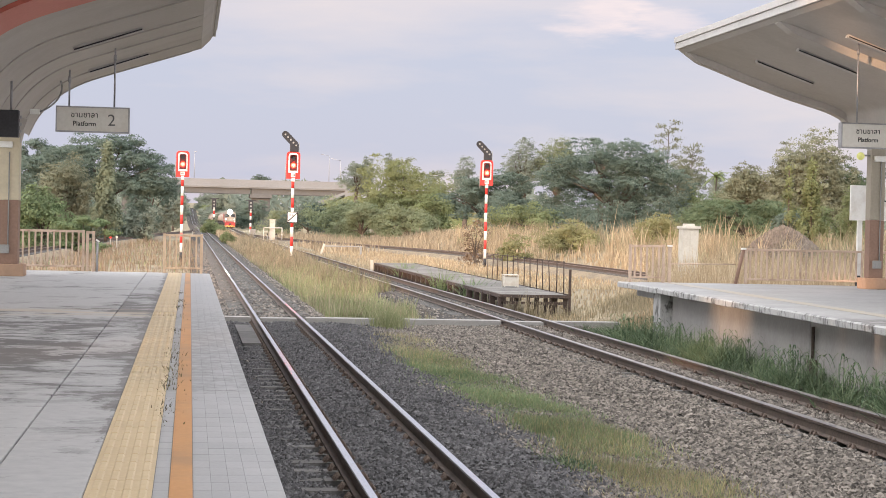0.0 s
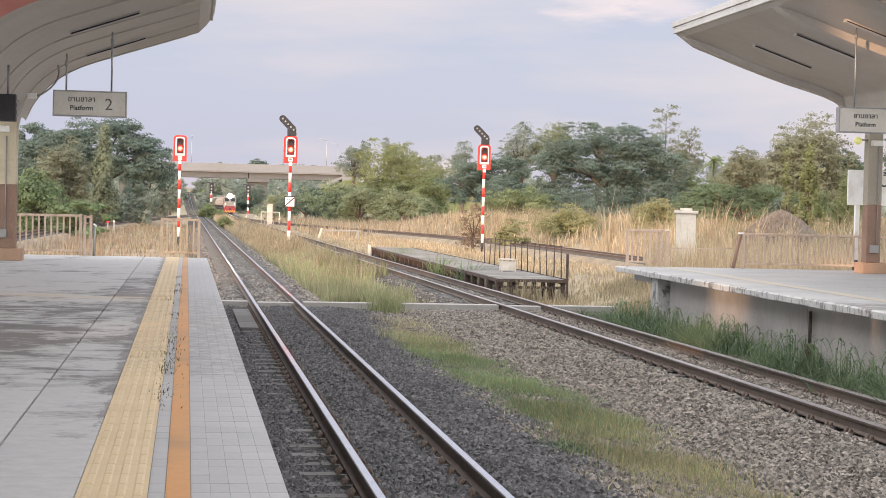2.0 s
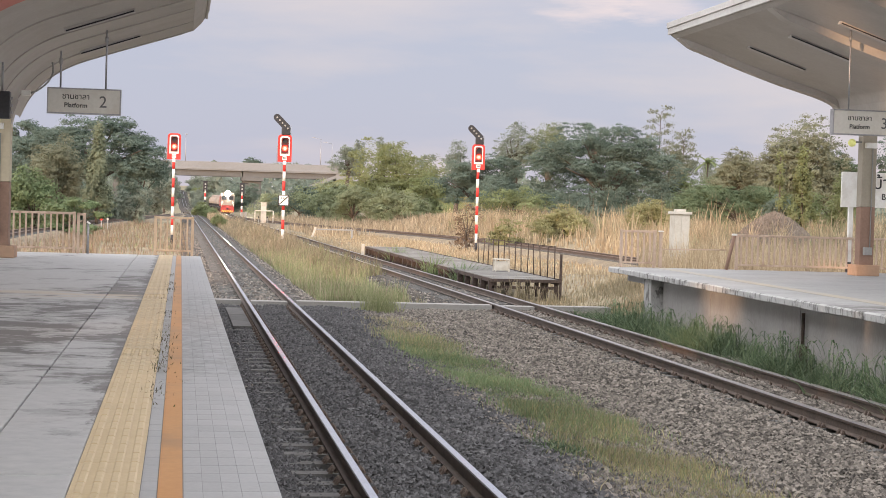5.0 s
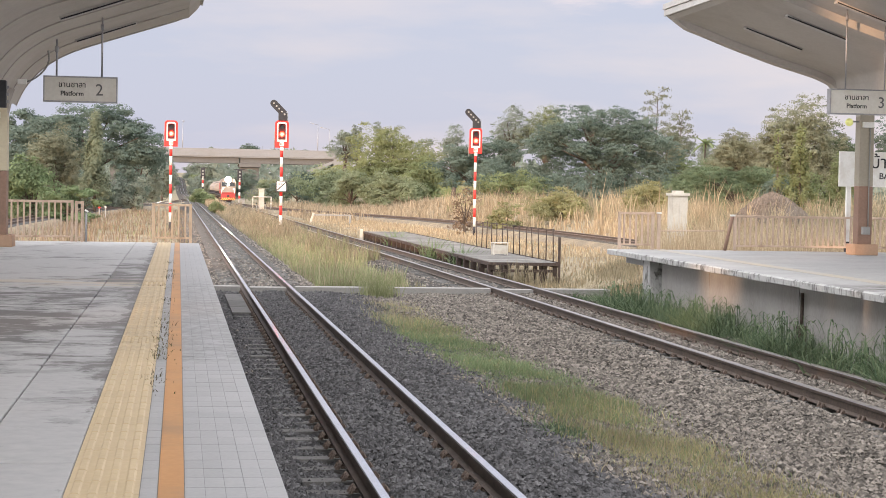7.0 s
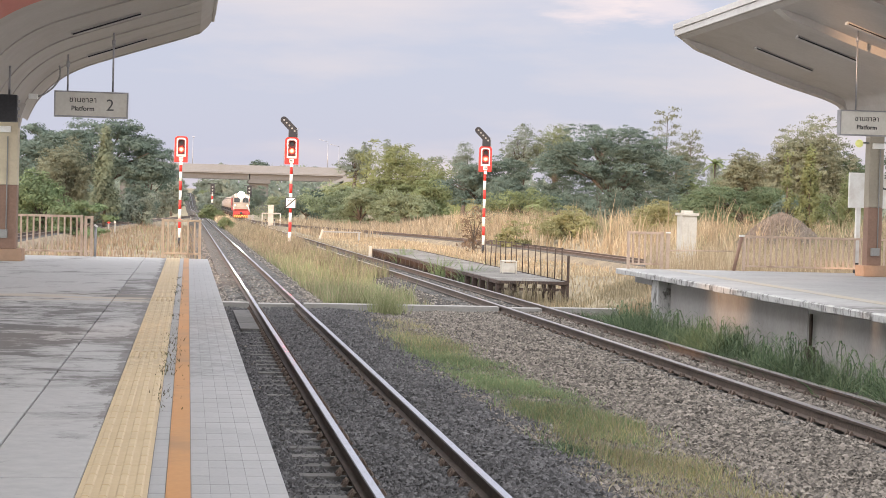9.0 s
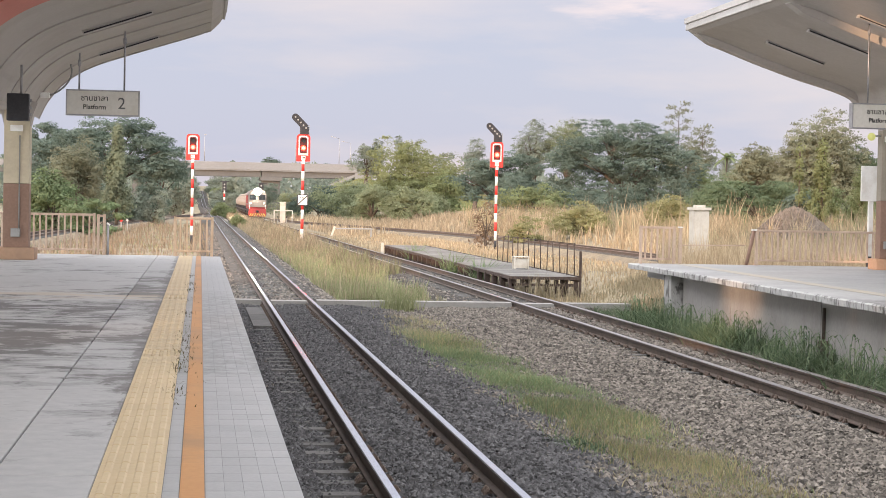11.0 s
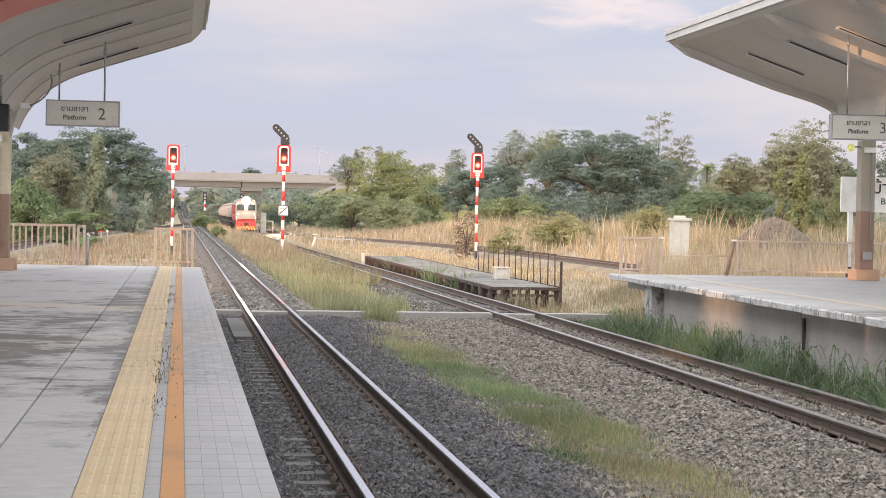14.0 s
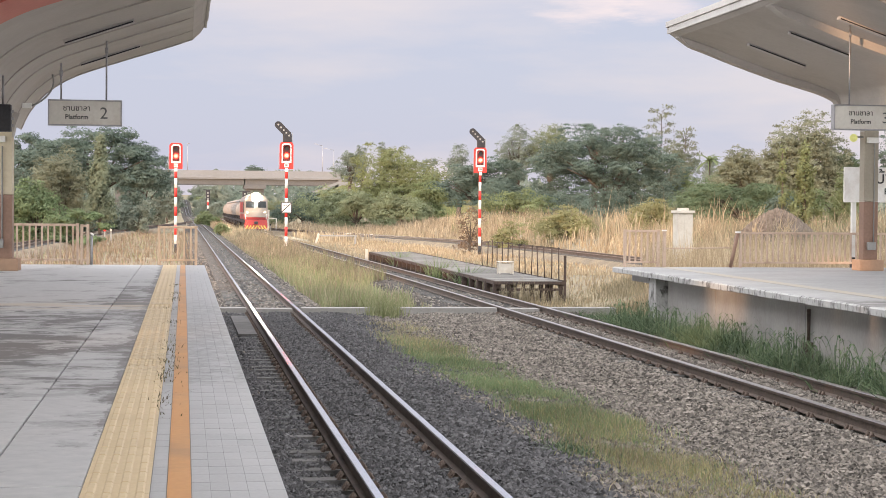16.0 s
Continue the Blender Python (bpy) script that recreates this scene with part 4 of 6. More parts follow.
def light_strip(x0, x1, y, args):
    z0, z1 = soffit_z(x0, *args), soffit_z(x1, *args)
    t = thing("light_strip", (x0 + x1) / 2, y, (z0 + z1) / 2 - 0.01, "switched-off tube light recessed in the canopy soffit", "ceiling light", "tube lights under the canopies")
    a, b = Vector((x0 - (x0 + x1) / 2, 0, (z0 - z1) / 2)), Vector((x1 - (x0 + x1) / 2, 0, (z1 - z0) / 2))
    ang = math.degrees(math.atan2(b.z - a.z, b.x - a.x))
    L = (b - a).length / 2
    part("housing", bbox(-L, L, -0.07, 0.07, -0.05, 0.03, 0.006), M_canopy_trim, t, at=pose(0, 0, 0, 0, -ang, 0))
    # dark bar drawn in place of the shadow line along the housing
    part("shadow_bar", brod((-L * 0.97, -0.08, -0.03), (L * 0.97, -0.08, -0.03), 0.013, n=8), M_dark, t, at=pose(0, 0, 0, 0, -ang, 0))


CL, CR = (-3.72, 0.42, 6.05, 3.75), (14.86, 10.75, 6.15, 4.15)
for y in (35.8, 31.05):
    light_strip(-2.07, -0.88, y, CL)
for y in (35.9, 33.35, 30.7, 28.1):
    light_strip(11.83, 13.1, y, CR)


cd = thing("cable_conduit", -2.9, 35.3, 4.2, "thin grey cable conduit with a white box under the canopy", "conduit")
part("box", bbox(-0.25, -0.07, -0.05, 0.05, 0.0, 0.1, 0.01), M_white, cd)
for k in range(9):
    u0, u1 = k / 9, (k + 1) / 9
    part("pipe", brod((-0.07 + 0.42 * math.sin(u0 * 1.9), 0, 0.05 + 0.62 * u0 ** 1.3), (-0.07 + 0.42 * math.sin(u1 * 1.9), 0, 0.05 + 0.62 * u1 ** 1.3), 0.018, n=7), M_grey, cd)


# ---- hanging signs ----
def platform_sign(x0, x1, y, z0, z1, number, label, tops):
    cx, w, h = (x0 + x1) / 2, x1 - x0, z1 - z0
    s = thing("platform_sign", cx, y, z0, label, "sign", "hanging platform signs")
    part("panel", bbox(-w / 2 + 0.02, w / 2 - 0.02, -0.07, 0.07, 0.02, h - 0.02), M_sign, s, "off-white panel")
    for a in ((-w / 2, w / 2, 0, 0.024), (-w / 2, w / 2, h - 0.024, h)):
        part("frame_bar", bbox(a[0], a[1], -0.08, 0.08, a[2], a[3], 0.004), M_steel, s)
    for x in (-w / 2, w / 2 - 0.024):
        part("frame_bar", bbox(x, x + 0.024, -0.08, 0.08, 0.026, h - 0.026, 0.004), M_steel, s)
    for dx, zt in tops:
        part("hanger", brod((dx, 0, h), (dx, 0, zt - z0), 0.016, n=8), M_steel, s)
        part("hanger_joint", brod((dx, 0, zt - z0 - 0.22), (dx, 0, zt - z0 - 0.12), 0.03, n=8), M_steel, s)
    words("lettering", "\u0e0a\u0e32\u0e19\u0e0a\u0e32\u0e25\u0e32", 0.135, M_ink, s, -0.14, -0.073, h * 0.665)
    words("lettering", "Platform", 0.115, M_ink, s, -0.14, -0.073, h * 0.33, 0.016)
    words("lettering", number, 0.285, M_numeral, s, w * 0.255, -0.073, h * 0.47, 0.0)


platform_sign(-2.33, -1.07, 31, 3.67, 4.12, "2", "off-white platform 2 sign hanging under the canopy", ((-0.41, 4.75), (0.36, 5.15)))
platform_sign(11.85, 13.17, 31, 3.80, 4.27, "3", "off-white platform 3 sign hanging under the canopy", ((-0.34, 5.75), (0.42, 5.45)))


def name_board():
    x0, x1, z0, z1, y = 15.05, 17.65, 2.52, 3.33, 38.6
    s = thing("station_sign", x0, y, 0.95, "white station name board on white posts", "sign")
    part("board", bbox(0, x1 - x0, -0.03, 0.03, z0 - 0.95, z1 - 0.95, 0.008), M_white, s)
    for x in (0.27, x1 - x0 - 0.27):
        part("post", bbox(x - 0.05, x + 0.05, 0.032, 0.12, 0.3, z1 - 0.97), M_white, s)
        part("post_foot", bbox(x - 0.055, x + 0.055, 0.03, 0.125, -0.4, 0.297), M_dark, s, "black painted foot")
    words("lettering", "\u0e1a\u0e49\u0e32\u0e19\u0e41\u0e2e\u0e14", 0.40, M_ink, s, 1.42, -0.034, 2.13)
    words("lettering", "BAN HAET", 0.2, M_ink, s, 1.44, -0.034, 1.82, 0.012)


name_board()
sp = thing("loudspeaker", -3.14, 30.5, 3.53, "dark box loudspeaker hung under the canopy", "loudspeaker")
part("cabinet", bbox(-0.13, 0.24, -0.12, 0.12, 0, 0.46, 0.02), M_dark, sp)
for z in (0.08, 0.2, 0.32):
    part("bracket", bbox(0.241, 0.28, -0.05, 0.02, z, z + 0.05), M_steel, sp)
part("hanger", brod((0.1, 0, 0.46), (0.1, 0, 0.95), 0.02), M_steel, sp)


yl = thing("round_lamp", 14.36, 36.3, 3.90, "small round yellow-green lamp on an arm from the column", "lamp")
bm = bmesh.new()
bmesh.ops.create_uvsphere(bm, u_segments=12, v_segments=8, radius=0.088)
part("lens", bm, E_yellow, yl)
part("arm", brod((0.05, 0.03, 0.02), (0.25, 0.06, 0.02), 0.02), M_grey, yl)


# ---- fences ----
def fence(x0, x1, y, z, h, label, step=0.13, paint=None):
    f = thing("fence", x0, y, z, label, "fence", "tan railings at the platform ends")
    L = x1 - x0
    part("top_rail", bbox(0, L, -0.025, 0.025, h - 0.05, h, 0.006), paint or M_fence, f)
    part("bottom_rail", bbox(0, L, -0.02, 0.02, 0.09, 0.13, 0.005), paint or M_fence, f)
    for x in (0.0, L - 0.06):
        part("post", bbox(x, x + 0.06, -0.035, 0.035, -0.05, h + 0.01, 0.006), paint or M_fence, f)
    k = max(1, int(L / step))
    for i in range(1, k):
        x = L * i / k
        part("baluster", bbox(x - 0.019, x + 0.019, -0.014, 0.014, 0.13, h - 0.05), paint or M_fence, f)


FY = 39.15
fence(-8.2, -3.75, FY, 1.0, 0.9, "tan painted railing at the end of the platform")
fence(-3.73, -2.27, FY, 1.0, 0.9, "tan painted railing at the end of the platform")
fence(-2.24, -2.05, FY, 1.0, 0.88, "short tan railing end with a grey post")
fence(-0.57, 0.30, FY, 1.0, 0.86, "small tan gate panel at the platform edge", 0.125, paint=M_gate)
ps = thing("grey_post", -2.0, FY, 1.0, "slim grey steel post with a cap beside the railing", "post")
part("shaft", brod((0, 0, 0), (0, 0, 0.66), 0.028), M_steel, ps)
part("cap", brod((0, 0, 0.66), (0.02, 0, 0.69), 0.045), M_white, ps)
RY, RZ = 37.85, 1.03
fence(9.66, 10.48, RY, RZ, 0.83, "faded tan railing at the end of the far platform")
fence(12.32, 15.2, RY, RZ, 0.8, "faded tan railing at the end of the far platform")
fence(15.25, 19.5, RY, RZ, 0.8, "faded tan railing at the end of the far platform")
wr = thing("fence_rail", 10.6, RY, RZ, "thin weathered rail bridging a gap in the railing", "fence")
part("rail", brod((0.0, 0, 0.42), (1.5, 0, 0.44), 0.014, n=6), M_fence, wr)
part("post", bbox(-0.045, 0.025, -0.03, 0.03, -0.03, 0.80, 0.008), M_fence, wr)
part("post_cap", bbox(-0.06, 0.04, -0.045, 0.045, 0.802, 0.835, 0.008), M_white, wr)
for x, ln in ((12.12, 0.17),):
    ps = thing("grey_post", x, RY, RZ, "weathered steel post leaning beside the railing", "post")
    part("shaft", brod((0, 0, 0), (ln, 0, 0.78), 0.04), M_brown, ps)
    part("cap", bbox(ln - 0.05, ln + 0.05, -0.05, 0.05, 0.77, 0.81), M_white, ps)


# ---- unseen wall far west, added to block the low sun; slots let slivers through ----
def sun_screen():
    w = structure(new("wall_west"), "unseen slotted wall added to screen the station from the low sun")
    for y0, y1, z0, z1 in ((-230, -69.9, -0.6, 17.5), (-69.898, -69.15, -0.6, 13.2), (-68.0, -67.602, -0.6, 13.2), (-67.6, -66.3, -0.6, 17.5), (-66.298, -64.4, -0.6, 14.7), (-64.398, -63.4, -0.6, 17.5), (-63.398, -61.1, 12.3, 17.5), (-61.098, -33, -0.6, 17.5)):
        part("wall_panel", bbox(-60.15, -60, y0, y1, z0, z1), M_cream, w)


sun_screen()


# ---- signals ----
def signal(x, y, ztop, arm, board, foot_z, label):
    """A colour-light signal: banded mast, red plate with a white rim, hooded red lamp, optional route arm and speed board."""
    s = thing("railway_signal", x, y, foot_z, label, "railway signal", "red signals before the station")
    T = ztop - foot_z
    ph, pw = 1.62, 0.82
    z0 = T - ph
    n = 9 if foot_z < 0 else 8
    for i in range(n):
        a, b = z0 * i / n, z0 * (i + 1) / n
        part("mast_band", brod((0, 0, a + (0.002 if i else 0)), (0, 0, b), 0.088, n=14), M_dark if i == 0 else M_sred if (n - i) % 2 else M_swhite, s)
    # plate with rounded shoulders
    def plate(w, h, zb, r, y0, y1):
        bm = bmesh.new()
        pts = [(-w / 2, zb), (w / 2, zb), (w / 2, zb + h - r)]
        pts += [(w / 2 - r + r * math.cos(a), zb + h - r + r * math.sin(a)) for a in (0.4, 0.8, 1.2)]
        pts += [(w / 2 - r, zb + h), (-w / 2 + r, zb + h)]
        pts += [(-w / 2 + r - r * math.sin(a), zb + h - r + r * math.cos(a)) for a in (0.4, 0.8, 1.2)]
        pts += [(-w / 2, zb + h - r)]
        sweep(bm, pts, [y0, y1])
        return bm
    part("backplate", plate(pw, ph, z0, 0.2, 0.0, 0.04), M_sred, s, "red backplate")
    part("rim", plate(0.58, 1.16, z0 + 0.36, 0.16, -0.03, -0.002), M_swhite, s, "white rim")
    part("lamp_panel", plate(0.42, 0.94, z0 + 0.49, 0.1, -0.06, -0.032), M_glow_panel, s, "dark lamp panel with the red lamp glow in its colour")
    lamp = part("lamp", brod((0, -0.10, z0 + 0.80), (0, -0.062, z0 + 0.80), 0.15, n=18), E_red, s, "lit red lamp")
    part("lamp_centre", brod((0, -0.012, 0), (0, 0.0, 0), 0.08, n=16), E_redcore, lamp, at=pose(0, -0.102, z0 + 0.80))
    part("lamp", brod((0, -0.09, z0 + 1.22), (0, -0.062, z0 + 1.22), 0.13, n=18), M_dark, s, "unlit lamp")
    for zz in (z0 + 0.80, z0 + 1.22):
        bm = bmesh.new()
        ring = []
        for yy, r in ((-0.062, 0.18), (-0.26, 0.175)):
            ring.append([bm.verts.new((r * math.cos(a), yy, zz + r * math.sin(a))) for a in np.linspace(0.0, math.pi, 10)])
        for i in range(9):
            bm.faces.new((ring[0][i], ring[0][i + 1], ring[1][i + 1], ring[1][i]))
        bmesh.ops.solidify(bm, geom=bm.faces[:], thickness=0.012)
        part("hood", bm, M_sred, s)
    part("number_plate", bbox(-0.13, 0.13, -0.07, -0.042, z0 + 0.10, z0 + 0.33, 0.01), M_swhite, s, "white number plate")
    for dx in (-0.07, 0.0, 0.07):
        part("plate_mark", bbox(dx - 0.018, dx + 0.018, -0.075, -0.071, z0 + 0.17, z0 + 0.28), M_ink, s)
    part("small_plate", bbox(-0.09, 0.09, -0.16, -0.118, z0 - 0.16, z0 + 0.06, 0.01), M_swhite, s)
    if arm:
        bm = bmesh.new()
        # arm: a rounded bar leaning to the side, with five white lamps
        w = 0.21
        a, b = Vector((0.14, T + 0.36)), Vector((-0.50, T + 1.0))
        d = (b - a).normalized()
        nrm = Vector((-d.y, d.x))
        pts = [a + nrm * w, a - nrm * w]
        for k in range(7):
            an = -math.pi / 2 + math.pi * k / 6
            pts.append(b + d * (w * math.cos(an)) + nrm * (w * math.sin(an)))
        sweep(bm, [(q.x, q.y) for q in pts], [-0.02, 0.05])
        r_arm = part("route_arm", bm, M_dark, s, "black route indicator arm with five white lamps")
        part("arm_base", bbox(-0.22, 0.30, -0.03, 0.06, T - 0.02, T + 0.45, 0.03), M_dark, s)
        for k in range(5):
            q = a.lerp(b, k / 4.0)
            part("route_lamp", brod((q.x, -0.05, q.y), (q.x, -0.022, q.y), 0.055, n=10), M_grey, r_arm)
        part("bracket", brod((0.33, 0.04, T - 0.8), (0.33, 0.04, T + 0.55), 0.02, n=6), M_grey, s)
    part("cable_pipe", brod((-0.44, 0.06, z0 - 0.2), (-0.44, 0.06, z0 + 0.95), 0.02, n=6), M_grey, s)
    if board:
        zb = 2.36 - foot_z
        sq = part("speed_board", plate(0.64, 0.66, zb - 0.33, 0.08, -0.17, -0.13), M_dark, s, "black-edged board")
        part("board_face", plate(0.55, 0.57, zb - 0.285, 0.05, -0.182, -0.172), M_swhite, sq, "white face")
        bm = bbox(-0.36, 0.36, -0.19, -0.184, -0.03, 0.03)
        part("diagonal_bar", bm, M_ink, sq, at=pose(0, 0, zb, 0, -43, 0))
        for dx in (-0.13, 0.0):
            part("face_mark", bbox(dx - 0.05, dx + 0.05, -0.186, -0.183, zb + 0.09, zb + 0.18), M_grey, sq)
    part("footing", bbox(-0.3, 0.3, -0.3, 0.3, -0.25, 0.02, 0.02), M_conc_wall, s)


signal(-0.5, 110, 6.33, False, False, -0.55, "red-lit signal on a red and white banded mast")
signal(6.0, 104, 6.26, True, True, -0.5, "red-lit signal with a route arm and a square speed board")
signal(18.65, 110, 6.30, True, False, -0.55, "red-lit signal with a black route arm beside the siding")


def dwarf_signal(x, y, z0, ztop, label):
    s = thing("railway_signal", x, y, z0, label, "railway signal", "small signals up the line")
    h = ztop - z0
    for i in range(8):
        part("mast_band", brod((0, 0, h * 0.75 * i / 8 + 0.002), (0, 0, h * 0.75 * (i + 1) / 8), 0.14, n=10), (M_dark, M_swhite, M_sred, M_swhite)[i % 4], s)
    part("head", bbox(-0.35, 0.35, -0.1, 0.12, h * 0.70, h, 0.05), M_dark, s)
    for k in range(3):
        part("lamp", brod((0, -0.14, h * 0.74 + k * 0.5), (0, -0.1, h * 0.74 + k * 0.5), 0.14, n=10), M_grey, s)
    part("crossarm", bbox(-0.8, 0.8, 0.13, 0.2, h - 0.1, h + 0.02), M_dark, s)


dwarf_signal(3.9, 290, -0.55, 5.4, "black signal mast far up the line")
dwarf_signal(8.95, 262, -0.55, 4.95, "black signal mast beside the loop line")
for x, y, w, h in ((9.25, 258, 0.42, 1.05),):
    b = thing("relay_box", x - 0.1, y, -0.55, "grey metal relay box beside the far signal", "equipment box")
    part("body", bbox(-w, w, -0.5, 0.5, 0, h, 0.03), M_grey, b)
    part("lid", bbox(-w - 0.08, w + 0.08, -0.58, 0.58, h, h + 0.12, 0.03), M_grey, b)


def cabinet(x, y, z, w, h, label, top, paint=M_cabinet):
    c = thing("equipment_cabinet", x, y, z, label, "cabinet")
    part("body", bbox(-w / 2, w / 2, -0.3, 0.3, 0.02, h - 0.12, 0.015), paint, c)
    part("door", bbox(-w / 2 + 0.22, w / 2 - 0.03, -0.325, -0.302, 0.08, h - 0.18, 0.008), paint, c)
    part("roof", bbox(-w / 2 - 0.05, w / 2 + 0.05, -0.36, 0.36, h - 0.118, h - 0.03, 0.012), paint, c)
    if top:
        part("vent", bbox(-0.16, 0.16, -0.16, 0.16, h - 0.028, h + 0.05, 0.01), paint, c)
    part("base", bbox(-w / 2 + 0.04, w / 2 - 0.04, -0.26, 0.26, -0.5, 0.018), M_conc_wall, c)


cabinet(16.0, 55, 0.55, 0.50, 1.8, "white steel equipment cabinet among dry grass", True)
cabinet(9.55, 205, -0.3, 0.62, 2.5, "small pale cabinet beside the loop line", False, M_cabinet)
gd = thing("pipe_guard", 9.5, 204, -0.55, "white pipe guard rail round the far cabinet", "guard rail")
for x in (-1.0, 1.1):
    part("post", brod((x, -0.5, 0), (x, -0.5, 1.75), 0.06), M_cabinet, gd)
part("rail", brod((-1.0, -0.5, 1.75), (1.1, -0.5, 1.75), 0.06), M_cabinet, gd)
for x, y, c in ((8.9, 203, M_dark), (9.9, 203, M_dark), (10.5, 202, M_cabinet), (-6.4, 146, M_sred), (-5.9, 146, M_cabinet), (0.4, 240, M_dark), (-8.0, 188, M_white), (-7.6, 186, M_dark)):
    mk = thing("marker_post", x, y, -0.55, "short painted marker post beside a track", "marker post", "marker posts along the line")
    part("post", bbox(-0.05, 0.05, -0.05, 0.05, 0, 1.0, 0.01), M_grey, mk)
    part("head", brod((0, -0.09, 1.0), (0, -0.052, 1.0), 0.13 if c is M_sred else 0.09, n=14), c, mk)
bar = thing("track_barrier", 10.55, 140, -0.5, "low white barrier rail beside the siding", "barrier")
part("upright", bbox(-0.2, -0.04, -0.1, 0.1, 0, 0.85, 0.02), M_cabinet, bar, at=pose(0, 0, 0, 0, 18, 0))
part("upright", bbox(0.1, 3.2, -0.05, 0.05, 0.62, 0.72, 0.02), M_grey, bar)
part("upright", bbox(3.0, 3.15, -0.08, 0.08, 0, 0.618, 0.02), M_grey, bar)


# ---- old timber loading stage ----
def loading_stage():
    s = thing("loading_stage", 0, 0, 0, "low rusty-framed loading stage with grey plank deck", "loading platform")
    x0, x1, y0, y1, z = 9.1, 11.05, 50.6, 86.0, 0.20
    y = y0
    while y < y1 - 0.1:
        part("plank", bbox(x0, x1, y, y + 0.57, z - 0.05, z + float(rng.uniform(-0.006, 0.006)), 0.0), M_plank, s)
        y += 0.59
    part("side_beam", bbox(x0 - 0.06, x0 - 0.002, y0, y1, z - 0.11, z - 0.01), M_rust, s)
    part("side_beam", bbox(x1 + 0.002, x1 + 0.06, y0, y1, z - 0.16, z + 0.02), M_rust, s)
    part("end_beam", bbox(x0 - 0.06, x1 + 0.06, y0 - 0.06, y0 - 0.002, z - 0.10, z - 0.012), M_rust, s)
    part("end_brace", bbox(x0, x1, y0 + 0.02, y0 + 0.08, z - 0.30, z - 0.22), M_rust, s)
    part("sill_beam", bbox(x0 - 0.04, x0 + 0.02, y0, y1, z - 0.46, z - 0.38), M_rust, s)
    y = y0 + 0.1
    while y < y1:
        part("leg", bbox(x0 - 0.09, x0 + 0.07, y - 0.08, y + 0.08, z - 0.8, z - 0.055), M_rust, s)
        part("leg", bbox(x1 - 0.07, x1 + 0.05, y - 0.06, y + 0.06, z - 0.8, z - 0.055), M_rust, s)
        y += 1.45
    for x in (9.55, 10.2, 10.62):
        part("leg", bbox(x - 0.045, x + 0.045, y0 + 0.09, y0 + 0.18, z - 0.8, z - 0.06), M_rust, s)
    part("corner_post", bbox(x1 + 0.062, x1 + 0.13, y0 - 0.03, y0 + 0.04, z - 0.8, z + 0.75), M_rust, s)
    r = random.Random(3)
    for k in range(14):
        t = k / 13
        xx, yy = x1 - 0.02, y0 + 0.3 + 13.5 * t
        h = 0.98 if k else 1.02
        part("rail_stake", brod((xx, yy, z), (xx + r.uniform(-0.03, 0.03), yy + r.uniform(-0.12, 0.12), z + h + r.uniform(-0.06, 0.02)), 0.018, n=6), M_rust, s)
    part("stake_rail", brod((x1, y0 + 0.3, z + 0.96), (x1, y0 + 14, z + 0.93), 0.012, n=6), M_rust, s)
    b = thing("wire_crate", 10.35, 56.0, z + 0.01, "small pale framed crate on the loading stage", "crate")
    part("panel", bbox(-0.2, 0.2, -0.18, 0.18, 0.03, 0.34, 0.01), M_cabinet, b)
    for x in (-0.22, 0.22):
        for yy in (-0.2, 0.2):
            part("post", bbox(x - 0.02, x + 0.02, yy - 0.02, yy + 0.02, 0, 0.38), M_cabinet, b)
    part("rim", bbox(-0.25, 0.25, -0.23, 0.23, 0.382, 0.41), M_cabinet, b)
    w = thing("white_stub", 9.0, 86.6, -0.5, "short white marker post at the end of the stage", "marker post")
    part("post", bbox(-0.07, 0.07, -0.08, 0.08, 0, 0.8, 0.02), M_cabinet, w)


loading_stage()


